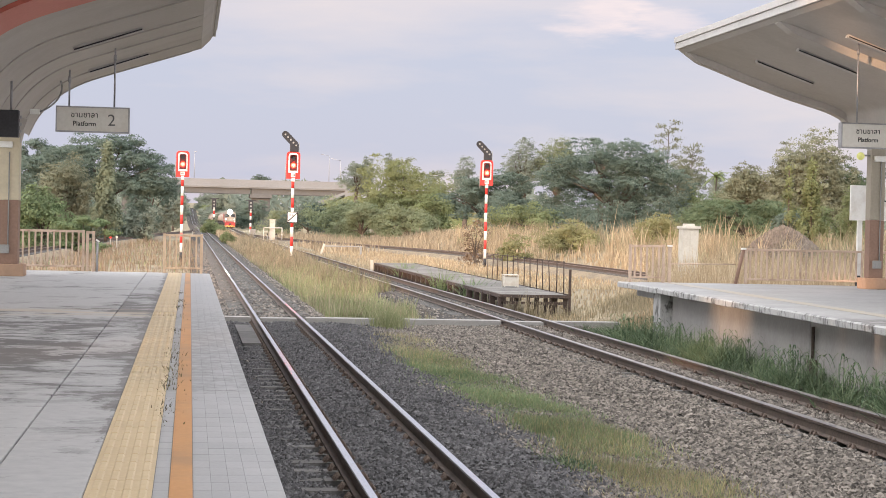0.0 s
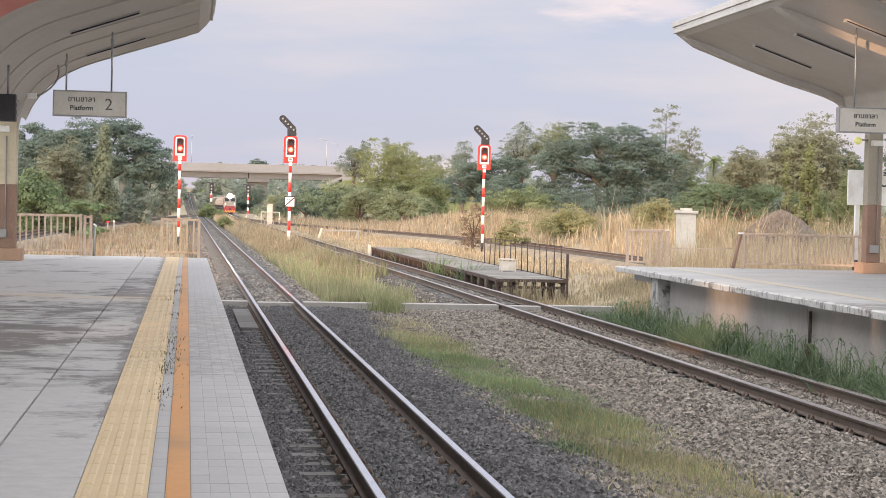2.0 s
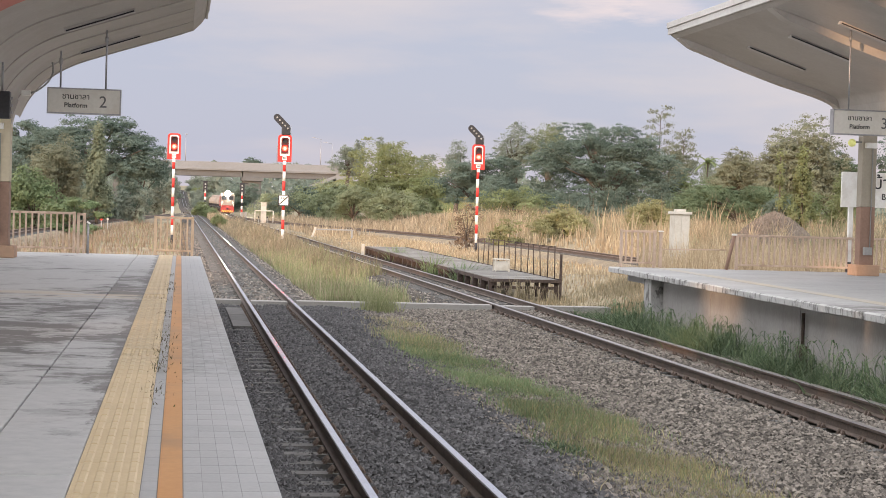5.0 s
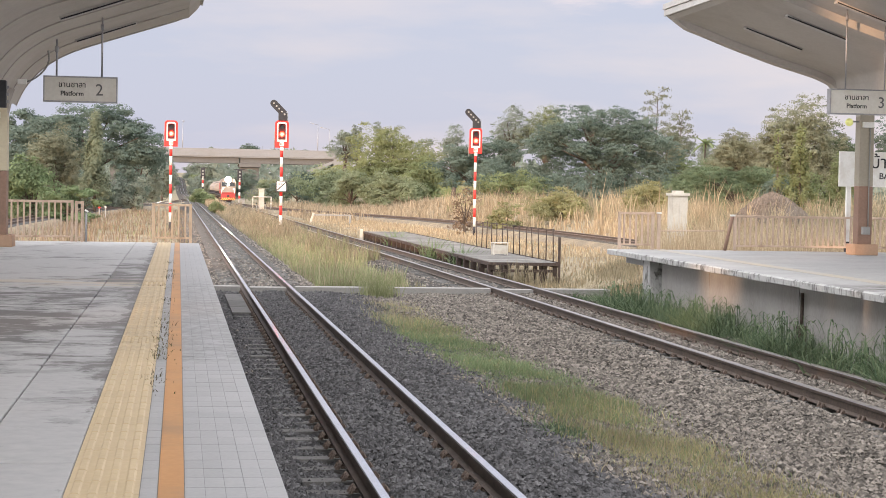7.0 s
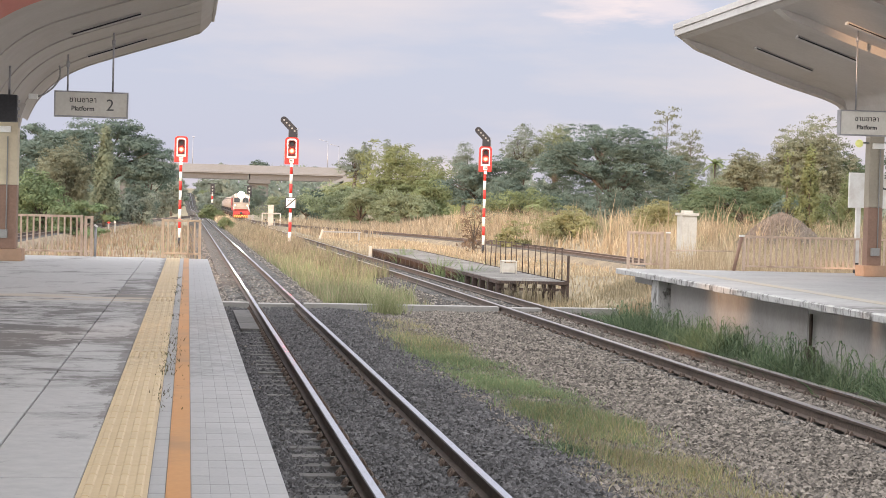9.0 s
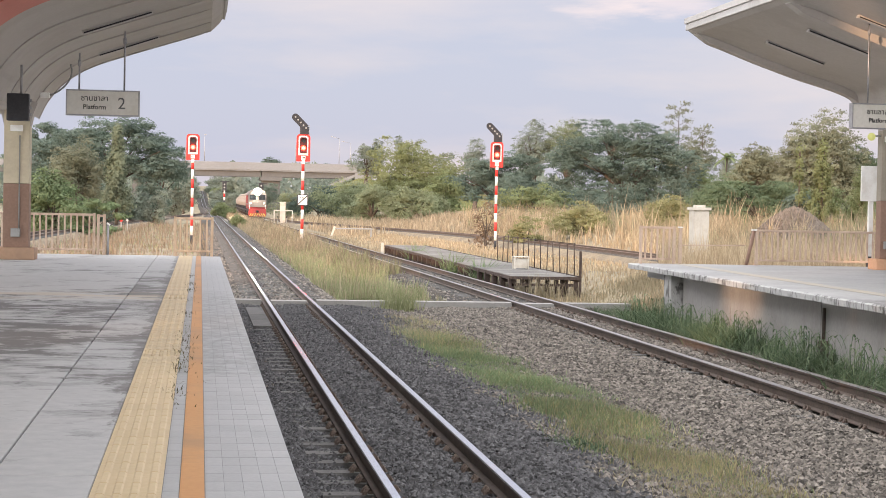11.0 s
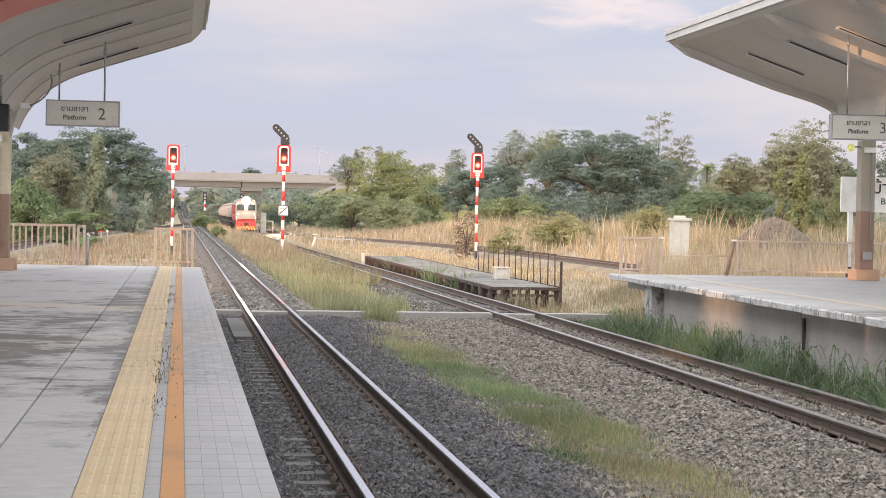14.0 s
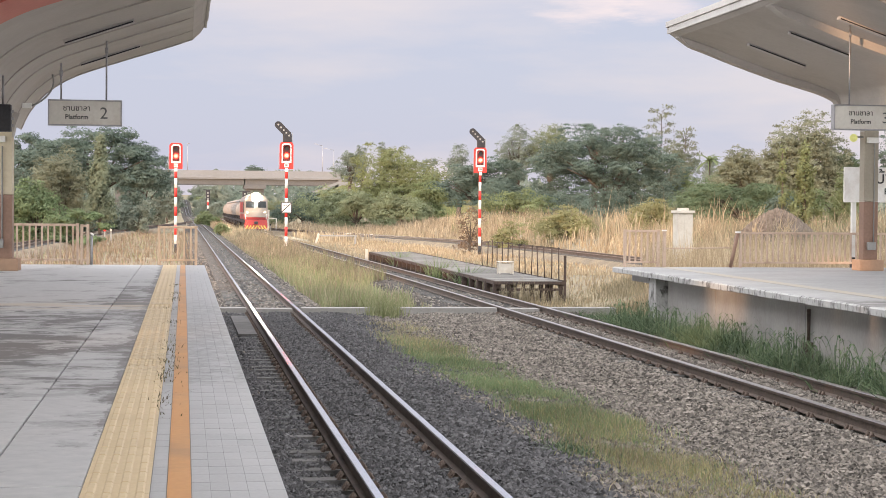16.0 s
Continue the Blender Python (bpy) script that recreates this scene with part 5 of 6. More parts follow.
# ---- road bridge ----
def bridge():
    b = thing("road_bridge", 0, 520, 0, "grey concrete road bridge over the railway", "bridge")
    X0, X1 = -130, 46
    part("parapet", bbox(X0, X1, -5.2, -4.9, 11.6, 13.5, 0.05), M_bridge, b)
    part("parapet", bbox(X0, X1, 4.9, 5.2, 11.6, 13.5, 0.05), M_bridge, b)
    part("deck", bbox(X0, X1, -5.4, 5.4, 11.0, 11.59), M_bridge, b)
    part("cornice", bbox(X0, X1, -5.5, -5.21, 11.3, 11.75, 0.04), M_bridge, b)
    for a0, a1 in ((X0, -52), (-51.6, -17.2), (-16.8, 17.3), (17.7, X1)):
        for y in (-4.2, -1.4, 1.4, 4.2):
            part("girder", bbox(a0, a1, y - 0.35, y + 0.35, 9.3, 10.99), M_bridge_shade, b)
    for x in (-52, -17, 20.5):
        part("pier_cap", bbox(x - 3.2, x + 3.2, -5, 5, 8.2, 9.28, 0.1), M_bridge_shade, b)
        part("pier", bbox(x - 2.7, x + 2.7, -3.6, 3.6, -0.8, 8.19, 0.2), M_bridge_shade, b)
    part("abutment", bbox(45, 50, -5.5, 5.5, -1, 11.0), M_bridge, b)
    bm = bmesh.new()
    sweep(bm, [(26, 3.0), (45, 10.6), (45, 9.8), (27, 2.2)], [-5.5, 5.5])
    part("slope_paving", bm, M_bridge, b, "sloped concrete paving")
    bm = bmesh.new()
    sweep(bm, [(22, -1), (46, 9.5), (70, 7.0), (130, 0.0), (130, -1)], [-6.5, 6.5])
    part("embankment", bm, M_bank, b, "grassy embankment")
    for x, h, lean in ((1.0, 9.5, 0.2), (41.0, 9.8, -2.2), (44.4, 8.5, -2.4)):
        lp = thing("street_lamp", x, 520 + 4.4, 11.6, "thin grey street lamp on the bridge", "street lamp", "lamps on the bridge")
        part("pole", brod((0, 0, 0), (0, 0, h), 0.13, 0.08, 8), M_steel, lp)
        part("arm", brod((0, 0, h), (lean, 0, h + 0.5), 0.07, 0.06, 6), M_steel, lp)
        part("lamp_head", bbox(lean - 0.4, lean + 0.4, -0.15, 0.15, h + 0.42, h + 0.6, 0.04), M_steel, lp)


bridge()


# ---- trees ----
def tree(x, y, top, radius, low, leaf, label, n, size, form, name, seed):
    """A tapered trunk, limbs, and a crown of leaf clumps on lobes (round) or on flat layered pads (umbrella); low: where the crown begins."""
    g = np.random.default_rng(seed)
    if y > 140:
        n, size = int(n * 1.25), size * 0.84
    whole, n, size = n, int(n * 1.8), size * 0.79
    z0 = float(ground_z(x, y))
    t = thing(name, x, y, z0, label, name)
    H, L = top - z0, (0.05 if name == "shrub" else max(low - z0, 0.05))
    hz = H - L
    C, S = [], []
    k = max(12, int(whole / 380)) if form == "umbrella" else max(11, int(whole / 420))
    for i in range(k):
        a = g.random() * math.tau
        if form == "umbrella":
            u = math.sqrt(g.random()) * 0.88
            roof = 1.0 - 0.62 * u ** 2.2
            w = roof * (1 - 0.62 * g.random() ** 1.7)
            C.append((radius * u * math.cos(a), radius * u * math.sin(a) * 0.7, L + hz * w * 0.94))
            r = radius * g.uniform(0.13, 0.24)
            S.append((r, r, max(hz * 0.06, r * 0.32)))
        else:
            q = g.normal(size=3)
            q /= np.linalg.norm(q)
            q[2] = q[2] * 0.9 + 0.05
            m = g.uniform(0.45, 0.78)
            bulge = 1.0 - 0.35 * max(q[2], 0)
            C.append((radius * q[0] * m * bulge, radius * q[1] * m * 0.8, L + hz * (0.5 + 0.5 * q[2] * m)))
            r = g.uniform(0.22, 0.40)
            S.append((radius * r, radius * r, hz * 0.5 * r + 0.12 * radius * r))
    C, S = np.array(C), np.array(S)
    j = g.choice(k, n, p=(S[:, 0] ** 2) / (S[:, 0] ** 2).sum())
    d = g.normal(size=(n, 3))
    d[:, 2] = np.where(d[:, 2] < 0, d[:, 2] * 0.55, d[:, 2])
    d /= np.linalg.norm(d, axis=1)[:, None]
    # half the leaves fill the lobes, half sit on them in sprays, flat-bottomed and turned outwards
    P = C[j] + d * S[j] * (g.random((n, 1)) ** 0.28)
    m = max(30, whole // 50)
    js = g.choice(k, m, p=(S[:, 0] ** 2) / (S[:, 0] ** 2).sum())
    ds = g.normal(size=(m, 3))
    ds[:, 2] = np.where(ds[:, 2] < 0, ds[:, 2] * 0.5, ds[:, 2])
    ds /= np.linalg.norm(ds, axis=1)[:, None]
    Q = C[js] + ds * S[js] * g.uniform(0.8, 1.06, (m, 1))
    i = g.integers(0, m, n)
    up = g.normal(size=(n, 3))
    up /= np.linalg.norm(up, axis=1)[:, None]
    up[:, 2] = np.abs(up[:, 2]) * 0.8 - 0.1
    rs = size * g.uniform(1.6, 3.5, (m, 1))
    flat = np.array((1.0, 1.0, 0.45 if form == "umbrella" else 0.75))
    spray = g.random((n, 1)) < 0.55
    P = np.where(spray, Q[i] + up * rs[i] * flat * (g.random((n, 1)) ** 0.4), P)
    d = np.where(spray, up + 0.7 * ds[i], d)
    zt, zb = np.percentile(P[:, 2], 99), np.percentile(P[:, 2], 1)
    P[:, 2] = L + (P[:, 2] - zb) * hz / (zt - zb)
    P[:, 0] *= radius / np.percentile(np.abs(P[:, 0]), 98.5)
    P[:, 2] = np.maximum(P[:, 2], 0.03)
    d[:, 2] += 0.6 if form == "umbrella" else 0.1
    leaves("crown", P, d, size, leaf, t, g)
    bm = bmesh.new()
    tr = max(0.05, 0.035 * H + 0.012 * radius)
    fork = Vector((0.03 * radius, 0, max(L * 0.85, H * 0.22)))
    rod(bm, (0, 0, -0.2), fork, tr, tr * 0.75, 8)
    pick = g.choice(k, min(k, 11), replace=False)
    for i in pick:
        tip = Vector(C[i])
        mid = fork.lerp(tip, 0.5) + Vector((0, 0, 0.05 * H))
        rod(bm, fork, mid, tr * 0.5, tr * 0.3, 6)
        rod(bm, mid, tip, tr * 0.3, tr * 0.08, 5)
    part("trunk", bm, M_bark, t)
    return t


def leaves(name, P, D, size, leaf, parent, g):
    """Leaf clumps as small three-cornered tufts that face outwards from their lobe."""
    n = len(P)
    nrm = g.normal(size=(n, 3)) * 0.55
    if D is not None:
        nrm = nrm + D
        nrm[:, 2] += 0.25
    nrm /= np.linalg.norm(nrm, axis=1)[:, None]
    u = np.cross(nrm, g.normal(size=(n, 3)))
    u /= np.linalg.norm(u, axis=1)[:, None]
    w = np.cross(nrm, u)
    s = size * g.uniform(0.45, 1.25, (n, 1))
    V = np.stack([P - u * s * 0.62 - w * s * 0.12, P + w * s * 0.52, P + u * s * 0.62 - w * s * 0.2], 1).reshape(-1, 3)
    return raw(name, V, np.arange(3 * n).reshape(-1, 3), leaf, parent)


def cone_tree(x, y, top, radius, low, leaf, label, n, size, seed):
    """A narrow tree whose crown widens downwards in hanging sprays."""
    g = np.random.default_rng(seed)
    z0 = float(ground_z(x, y))
    t = thing("tree", x, y, z0, label, "tree")
    H, L = top - z0, low - z0
    m = n // 30
    u = g.random(m) ** 0.62
    a = g.random(m) * math.tau
    r = radius * (0.06 + 0.94 * u ** 0.95) * np.where(u > 0.8, 1.25 - (u - 0.8), 1.0) * g.uniform(0.45, 1.05, m) * (0.85 + 0.2 * np.sin(a * 3 + u * 9))
    Q = np.stack([r * np.cos(a), r * np.sin(a), H - (H - L) * u], -1)
    i = g.integers(0, m, n)
    d = g.normal(size=(n, 3)) * np.array((1, 1, 1.3))
    P = Q[i] + d * size * 0.8
    D = np.stack([np.cos(a[i]), np.sin(a[i]), 0.3 + 0 * a[i]], -1) + 0.4 * d
    leaves("crown", P, D, size, leaf, t, g)
    bm = bmesh.new()
    rod(bm, (0, 0, -0.2), (0, 0, H * 0.93), 0.05 + 0.012 * H, 0.03, 8)
    for k in range(9):
        q = Vector(Q[k])
        rod(bm, (0, 0, max(q.z - 0.7, 0.3)), q, 0.05, 0.02, 5)
    part("trunk", bm, M_bark, t)
    return t


def thin_tree(x, y, top, first, label, seed):
    """A tall bare stem with sparse feathery tufts."""
    g = np.random.default_rng(seed)
    z0 = float(ground_z(x, y))
    t = thing("tree", x, y, z0, label, "tree")
    H = top - z0
    bm = bmesh.new()
    rod(bm, (0, 0, -0.2), (0.2, 0, H * 0.95), 0.2, 0.05, 7)
    P, D = [], []
    for i in range(16):
        s = first + (1 - first) * (i + 0.5) / 16
        a = i * 2.4 + g.random()
        r = 2.6 * (1.15 - s) + g.uniform(0.3, 1.3)
        tip = Vector((0.2 * s + math.cos(a) * r, math.sin(a) * r * 0.7, H * s + 0.35 * r))
        rod(bm, (0.2 * s, 0, H * s - 0.3), tip, 0.05, 0.02, 5)
        q = g.normal(size=(75, 3)) * np.array([0.55, 0.5, 0.22])
        P.append(q + np.array(tip))
        D.append(q)
    part("trunk", bm, M_bark, t)
    leaves("crown", np.concatenate(P), np.concatenate(D), 0.34, L_olive, t, g)


def palm(x, y, top, label, seed):
    g = np.random.default_rng(seed)
    z0 = float(ground_z(x, y))
    t = thing("palm_tree", x, y, z0, label, "tree")
    H = top - z0
    bm = bmesh.new()
    rod(bm, (0, 0, -0.2), (0.3, 0, H * 0.84), 0.2, 0.12, 8)
    part("trunk", bm, M_bark, t)
    for k in range(14):
        a = k * 2.4 + g.random()
        up = g.uniform(-0.1, 0.9)
        V, F = [], []
        L = 2.7
        for j in range(8):
            s = j / 7
            r = L * s
            px, py = 0.3 + math.cos(a) * r, math.sin(a) * r
            pz = H * 0.84 + up * r - 0.30 * r * r * 0.75
            wd = 0.45 * (1 - s * 0.75)
            V += [(px - math.sin(a) * wd, py + math.cos(a) * wd, pz - 0.2 * wd), (px, py, pz), (px + math.sin(a) * wd, py - math.cos(a) * wd, pz - 0.2 * wd)]
        for j in range(7):
            b = 3 * j
            F += [(b, b + 3, b + 4, b + 1), (b + 1, b + 4, b + 5, b + 2)]
        raw("frond", np.array(V), np.array(F), L_mid, t)


tree(-10.3, 200, 10.9, 8.7, 4.5, L_dark, "broad dark green umbrella-shaped tree behind the railing", 24000, 0.36, "umbrella", "tree", 200)
tree(-17.8, 205, 10.4, 4.1, 4.0, L_dark, "dark green spreading tree behind the platform", 9000, 0.42, "umbrella", "tree", 201)
tree(-11.2, 165, 7.3, 2.4, 1.6, L_olive, "olive-grey leafy tree by the west track", 10400, 0.26, "round", "tree", 202)
cone_tree(-7.45, 160, 8.75, 1.5, 1.4, L_cone, "slender cone-shaped grey-green tree before the dark ones", 7500, 0.24, 203)
tree(-10.8, 185, 3.7, 2.7, 0.9, L_dark, "dark shrub in the shade of the tall trees", 3000, 0.36, "round", "shrub", 204)
tree(-6.2, 195, 4.2, 2.8, 1.1, L_dark, "dark shrub under the umbrella-shaped tree", 3500, 0.36, "round", "shrub", 205)
tree(-10.6, 130, 4.1, 3.0, 0.6, L_mid3, "feathery light green shrub behind the railing", 9500, 0.22, "round", "shrub", 206)
tree(-7.6, 128, 2.0, 2.3, 0.6, L_mid3, "low feathery green shrub behind the railing", 8800, 0.20, "umbrella", "shrub", 207)
tree(-5.0, 190, 3.0, 1.8, 0.9, L_pale, "grey-green shrub by the west track", 2200, 0.34, "round", "shrub", 208)
tree(-3.8, 260, 4.5, 1.8, 0.7, L_pale, "haze-tinted shrub by the main line", 1800, 0.42, "round", "shrub", 209)
tree(-3.2, 340, 5.9, 2.3, 0.3, L_pale, "distant haze-tinted green tree by the main line", 4080, 0.40, "round", "tree", 210)
tree(-4.5, 380, 8.2, 3.7, -0.0, L_pale, "distant haze-tinted green tree by the main line", 4080, 0.43, "round", "tree", 211)
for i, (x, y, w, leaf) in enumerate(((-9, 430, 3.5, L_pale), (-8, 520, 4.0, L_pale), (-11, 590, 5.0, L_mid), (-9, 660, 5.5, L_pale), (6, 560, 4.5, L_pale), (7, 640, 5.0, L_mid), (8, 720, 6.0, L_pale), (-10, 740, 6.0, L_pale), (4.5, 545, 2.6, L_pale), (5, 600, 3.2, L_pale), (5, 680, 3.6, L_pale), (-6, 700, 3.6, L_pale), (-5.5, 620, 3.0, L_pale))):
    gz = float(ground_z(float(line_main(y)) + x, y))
    tree(float(line_main(y)) + x, y, gz + w * 0.95, w, gz, leaf, "haze-tinted green scrub beside the rising main line", 2600, 0.55, "round", "shrub", 300 + i)
tree(3.3, 272, 1.8, 2.1, -0.3, L_mid, "green bush between the two lines", 2200, 0.32, "round", "shrub", 212)
tree(3.7, 170, 0.8, 0.8, -1.0, L_mid, "low green bush between the two lines", 1600, 0.20, "round", "shrub", 213)
tree(27.5, 680, 19.0, 3.9, 14.7, L_dark, "round dark tree beyond the bridge", 3060, 0.58, "round", "tree", 214)
tree(48.3, 680, 17.2, 1.8, 15.2, L_dark, "small dark tree beyond the bridge", 1020, 0.58, "round", "tree", 215)
tree(11.5, 600, 10.4, 5.0, -0.7, L_pale, "distant haze-tinted tree under the bridge", 3740, 0.65, "round", "tree", 216)
tree(10.3, 455, 6.6, 5.0, -0.1, L_pale, "distant haze-tinted tree under the bridge", 4080, 0.50, "round", "tree", 217)
tree(15.1, 440, 6.5, 6.0, -0.4, L_dark, "dark bush under the bridge", 5100, 0.47, "round", "shrub", 218)
tree(15.6, 300, 3.6, 4.1, -0.1, L_bush, "green bush beside the loop line", 5440, 0.32, "round", "shrub", 219)
tree(17.4, 262, 4.7, 4.1, 0.0, L_dark, "dark bush beside the loop line", 4500, 0.42, "round", "shrub", 220)
tree(21.2, 250, 5.2, 4.7, 0.2, L_bush, "rounded green bush behind the dry grass", 6000, 0.40, "round", "shrub", 221)
tree(42.1, 450, 16.9, 4.4, 9.6, L_pale, "distant pale green leafy tree", 4760, 0.47, "round", "tree", 222)
tree(45.4, 450, 18.6, 1.9, 9.7, L_pale, "distant slender pale green tree", 2380, 0.43, "round", "tree", 223)
tree(51.2, 450, 19.5, 2.6, 9.9, L_pale, "distant slender pale green tree", 2890, 0.43, "round", "tree", 224)
tree(31.0, 255, 11.2, 7.1, 1.7, L_yel, "rounded yellow-green tree behind the dry grass", 13000, 0.40, "round", "tree", 225)
tree(48.7, 350, 12.5, 2.9, 3.9, L_pale, "distant pale green leafy tree", 4250, 0.36, "round", "tree", 226)
tree(52.6, 335, 14.8, 3.2, 3.9, L_pale, "distant pale green leafy tree", 4760, 0.36, "round", "tree", 227)
tree(21.9, 225, 4.5, 3.8, 0.7, L_bush, "green bush behind the dry grass", 4500, 0.36, "round", "shrub", 228)
tree(27.5, 222, 4.2, 4.4, 0.9, L_bush, "green bush behind the dry grass", 5000, 0.36, "round", "shrub", 229)
tree(32.5, 232, 6.2, 2.8, 1.4, L_mid, "green bush beside the dark trees", 3800, 0.36, "round", "shrub", 230)
tree(61.2, 320, 18.1, 3.9, 8.3, L_pale, "tall pale green tree behind the dark ones", 7650, 0.33, "round", "tree", 231)
tree(66.9, 318, 18.0, 4.3, 8.4, L_yel2, "tall pale green tree behind the dark ones", 7650, 0.33, "round", "tree", 232)
tree(42.2, 246, 9.4, 7.9, 2.6, L_dark, "dark green spreading tree behind the dry grass", 18000, 0.36, "umbrella", "tree", 233)
tree(58.1, 238, 13.9, 10.4, 4.9, L_dark, "huge dark umbrella-shaped tree behind the dry grass", 34000, 0.36, "umbrella", "tree", 234)
tree(65.2, 275, 16.2, 3.5, 11.4, L_dark, "dark tree top behind the umbrella-shaped tree", 3000, 0.45, "umbrella", "tree", 235)
tree(79.1, 282, 13.3, 4.4, 4.0, L_olive, "olive green tree beside the dark one", 4200, 0.46, "round", "tree", 236)
tree(43.6, 226, 5.0, 5.2, 1.8, L_mid, "green bush under the dark trees", 5000, 0.36, "round", "shrub", 237)
tree(50.4, 226, 4.0, 4.0, 1.9, L_dark, "dark bush under the umbrella-shaped tree", 3500, 0.36, "round", "shrub", 238)
tree(74.4, 287, 10.2, 4.2, 3.0, L_pale, "haze-tinted green tree behind the palms", 4200, 0.44, "round", "tree", 260)
tree(84.2, 292, 12.0, 4.8, 3.0, L_olive, "olive green tree beside the dark one", 4600, 0.44, "round", "tree", 261)
tree(102.6, 330, 13.1, 2.6, 5.1, L_pale, "distant pale green leafy tree", 3740, 0.36, "round", "tree", 239)
tree(71.0, 240, 7.5, 3.1, 3.0, L_mid, "green bush beside the palms", 3500, 0.38, "round", "shrub", 240)
tree(42.4, 130, 4.45, 5.6, 2.0, L_mid2, "low flat-topped green tree behind the railing", 20800, 0.18, "umbrella", "tree", 241)
tree(51.6, 158, 8.1, 2.6, 2.2, L_olive2, "olive leafy tree behind the flat-topped one", 9000, 0.27, "round", "tree", 242)
tree(56.9, 155, 10.7, 4.3, 2.2, L_olive2, "rounded olive green tree behind the far platform", 21000, 0.30, "round", "tree", 243)
tree(61.6, 158, 8.2, 3.2, 2.6, L_mid2, "green leafy tree behind the far platform", 8000, 0.25, "round", "tree", 244)
tree(54.0, 168, 6.8, 5.5, 1.5, L_mid2, "dark green thicket behind the far platform", 7000, 0.28, "round", "shrub", 245)
tree(65.2, 150, 12.9, 3.0, 3.5, L_dark, "tall dark green tree behind the far platform", 12000, 0.26, "round", "tree", 246)
tree(71.1, 150, 13.6, 3.6, 3.6, L_dark, "tall dark tree behind the far platform", 9600, 0.27, "round", "tree", 247)
cone_tree(40.95, 112, 7.0, 1.25, 1.9, L_creeper, "yellowish sapling covered in creeper", 4200, 0.17, 248)
cone_tree(39.4, 112, 6.7, 0.45, 3.0, L_creeper, "slim yellowish sapling behind the railing", 700, 0.17, 249)
tree(44.6, 115, 5.0, 1.9, 1.7, L_mid, "green bush behind the station board", 7200, 0.17, "round", "shrub", 250)
tree(40.3, 114, 3.6, 1.5, 1.6, L_dark, "dark bush behind the stone heap", 3000, 0.22, "round", "shrub", 251)
tree(26.7, 121, 2.5, 2.3, 0.6, L_weed, "weedy yellow-green bush among dry grass", 6720, 0.15, "round", "shrub", 252)
tree(31.4, 116, 3.1, 1.8, 1.1, L_weed, "weedy green bush among dry grass", 6080, 0.15, "round", "shrub", 253)
tree(21.6, 115, 1.5, 1.3, 0.4, L_weed, "weedy bush among dry grass", 1500, 0.18, "round", "shrub", 254)
tree(18.5, 113, 2.4, 0.9, 0.5, L_brown, "withered brown creeper on the signal mast", 420, 0.2, "round", "shrub", 255)
tree(52.0, 230, 5.6, 7.0, 0.0, L_dark, "dark bush under the umbrella-shaped tree", 6000, 0.36, "round", "shrub", 291)
tree(63.5, 232, 6.0, 7.0, 0.0, L_dark, "dark bush under the umbrella-shaped tree", 6000, 0.36, "round", "shrub", 292)
tree(43.0, 232, 6.2, 6.0, 0.0, L_dark, "dark bush under the spreading tree", 5000, 0.36, "round", "shrub", 293)
tree(72.5, 236, 6.8, 5.5, 0.0, L_olive, "olive bush beside the umbrella-shaped tree", 4500, 0.36, "round", "shrub", 294)
tree(-5.2, 226, 8.6, 3.4, 0.2, L_dark, "dark green tree beside the umbrella-shaped one", 4500, 0.40, "round", "tree", 290)
tree(-17.5, 196, 7.5, 4.2, 0.2, L_dark, "dark green tree behind the platform column", 5200, 0.40, "round", "tree", 295)
r_hill = random.Random(12)
for k in range(36):
    hx = (-1 if k % 2 else 1) * r_hill.uniform(4.2, 15) + 1.5
    hy = r_hill.uniform(545, 800)
    hz = float(ground_z(hx, hy))
    tree(hx, round(hy), hz + r_hill.uniform(3.0, 5.5), r_hill.uniform(2.2, 3.6), hz, L_pale, "haze-tinted green bush on the far slope beside the line", 1500, 0.6, "round", "shrub", 300 + k)
thin_tree(83.0, 300, 20.6, 0.52, "tall thin tree with sparse feathery foliage", 71)
thin_tree(86.8, 298, 16.6, 0.55, "thin tree with sparse feathery foliage", 72)
palm(82.6, 270, 12.6, "coconut palm among the trees", 5)
palm(85.0, 268, 9.4, "small coconut palm among the trees", 6)


def far_woods():
    """Woods that close the view all round."""
    g = np.random.default_rng(90)
    n = 34000
    a = np.where(g.random(n) < 0.6, g.uniform(-0.25, 0.55, n), g.uniform(-math.pi, math.pi, n))
    r = g.uniform(430, 600, n)
    x, y = r * np.sin(a) * 1.1, r * np.cos(a) * 1.25
    hmax = 8.5 + 2.5 * np.sin(a * 37) + 2.0 * np.sin(a * 91 + 1) + 1.5 * np.sin(a * 13)
    keep = ~((np.abs(x - 3) < 9) & (y > 0))
    z = ground_z(x, y) + hmax * g.random(n) ** 0.7
    P = np.stack([x, y, z], -1)[keep]
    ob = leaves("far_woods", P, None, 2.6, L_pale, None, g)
    tagged(ob, "haze-tinted belt of distant woods", "woods", "", "stuff")


far_woods()


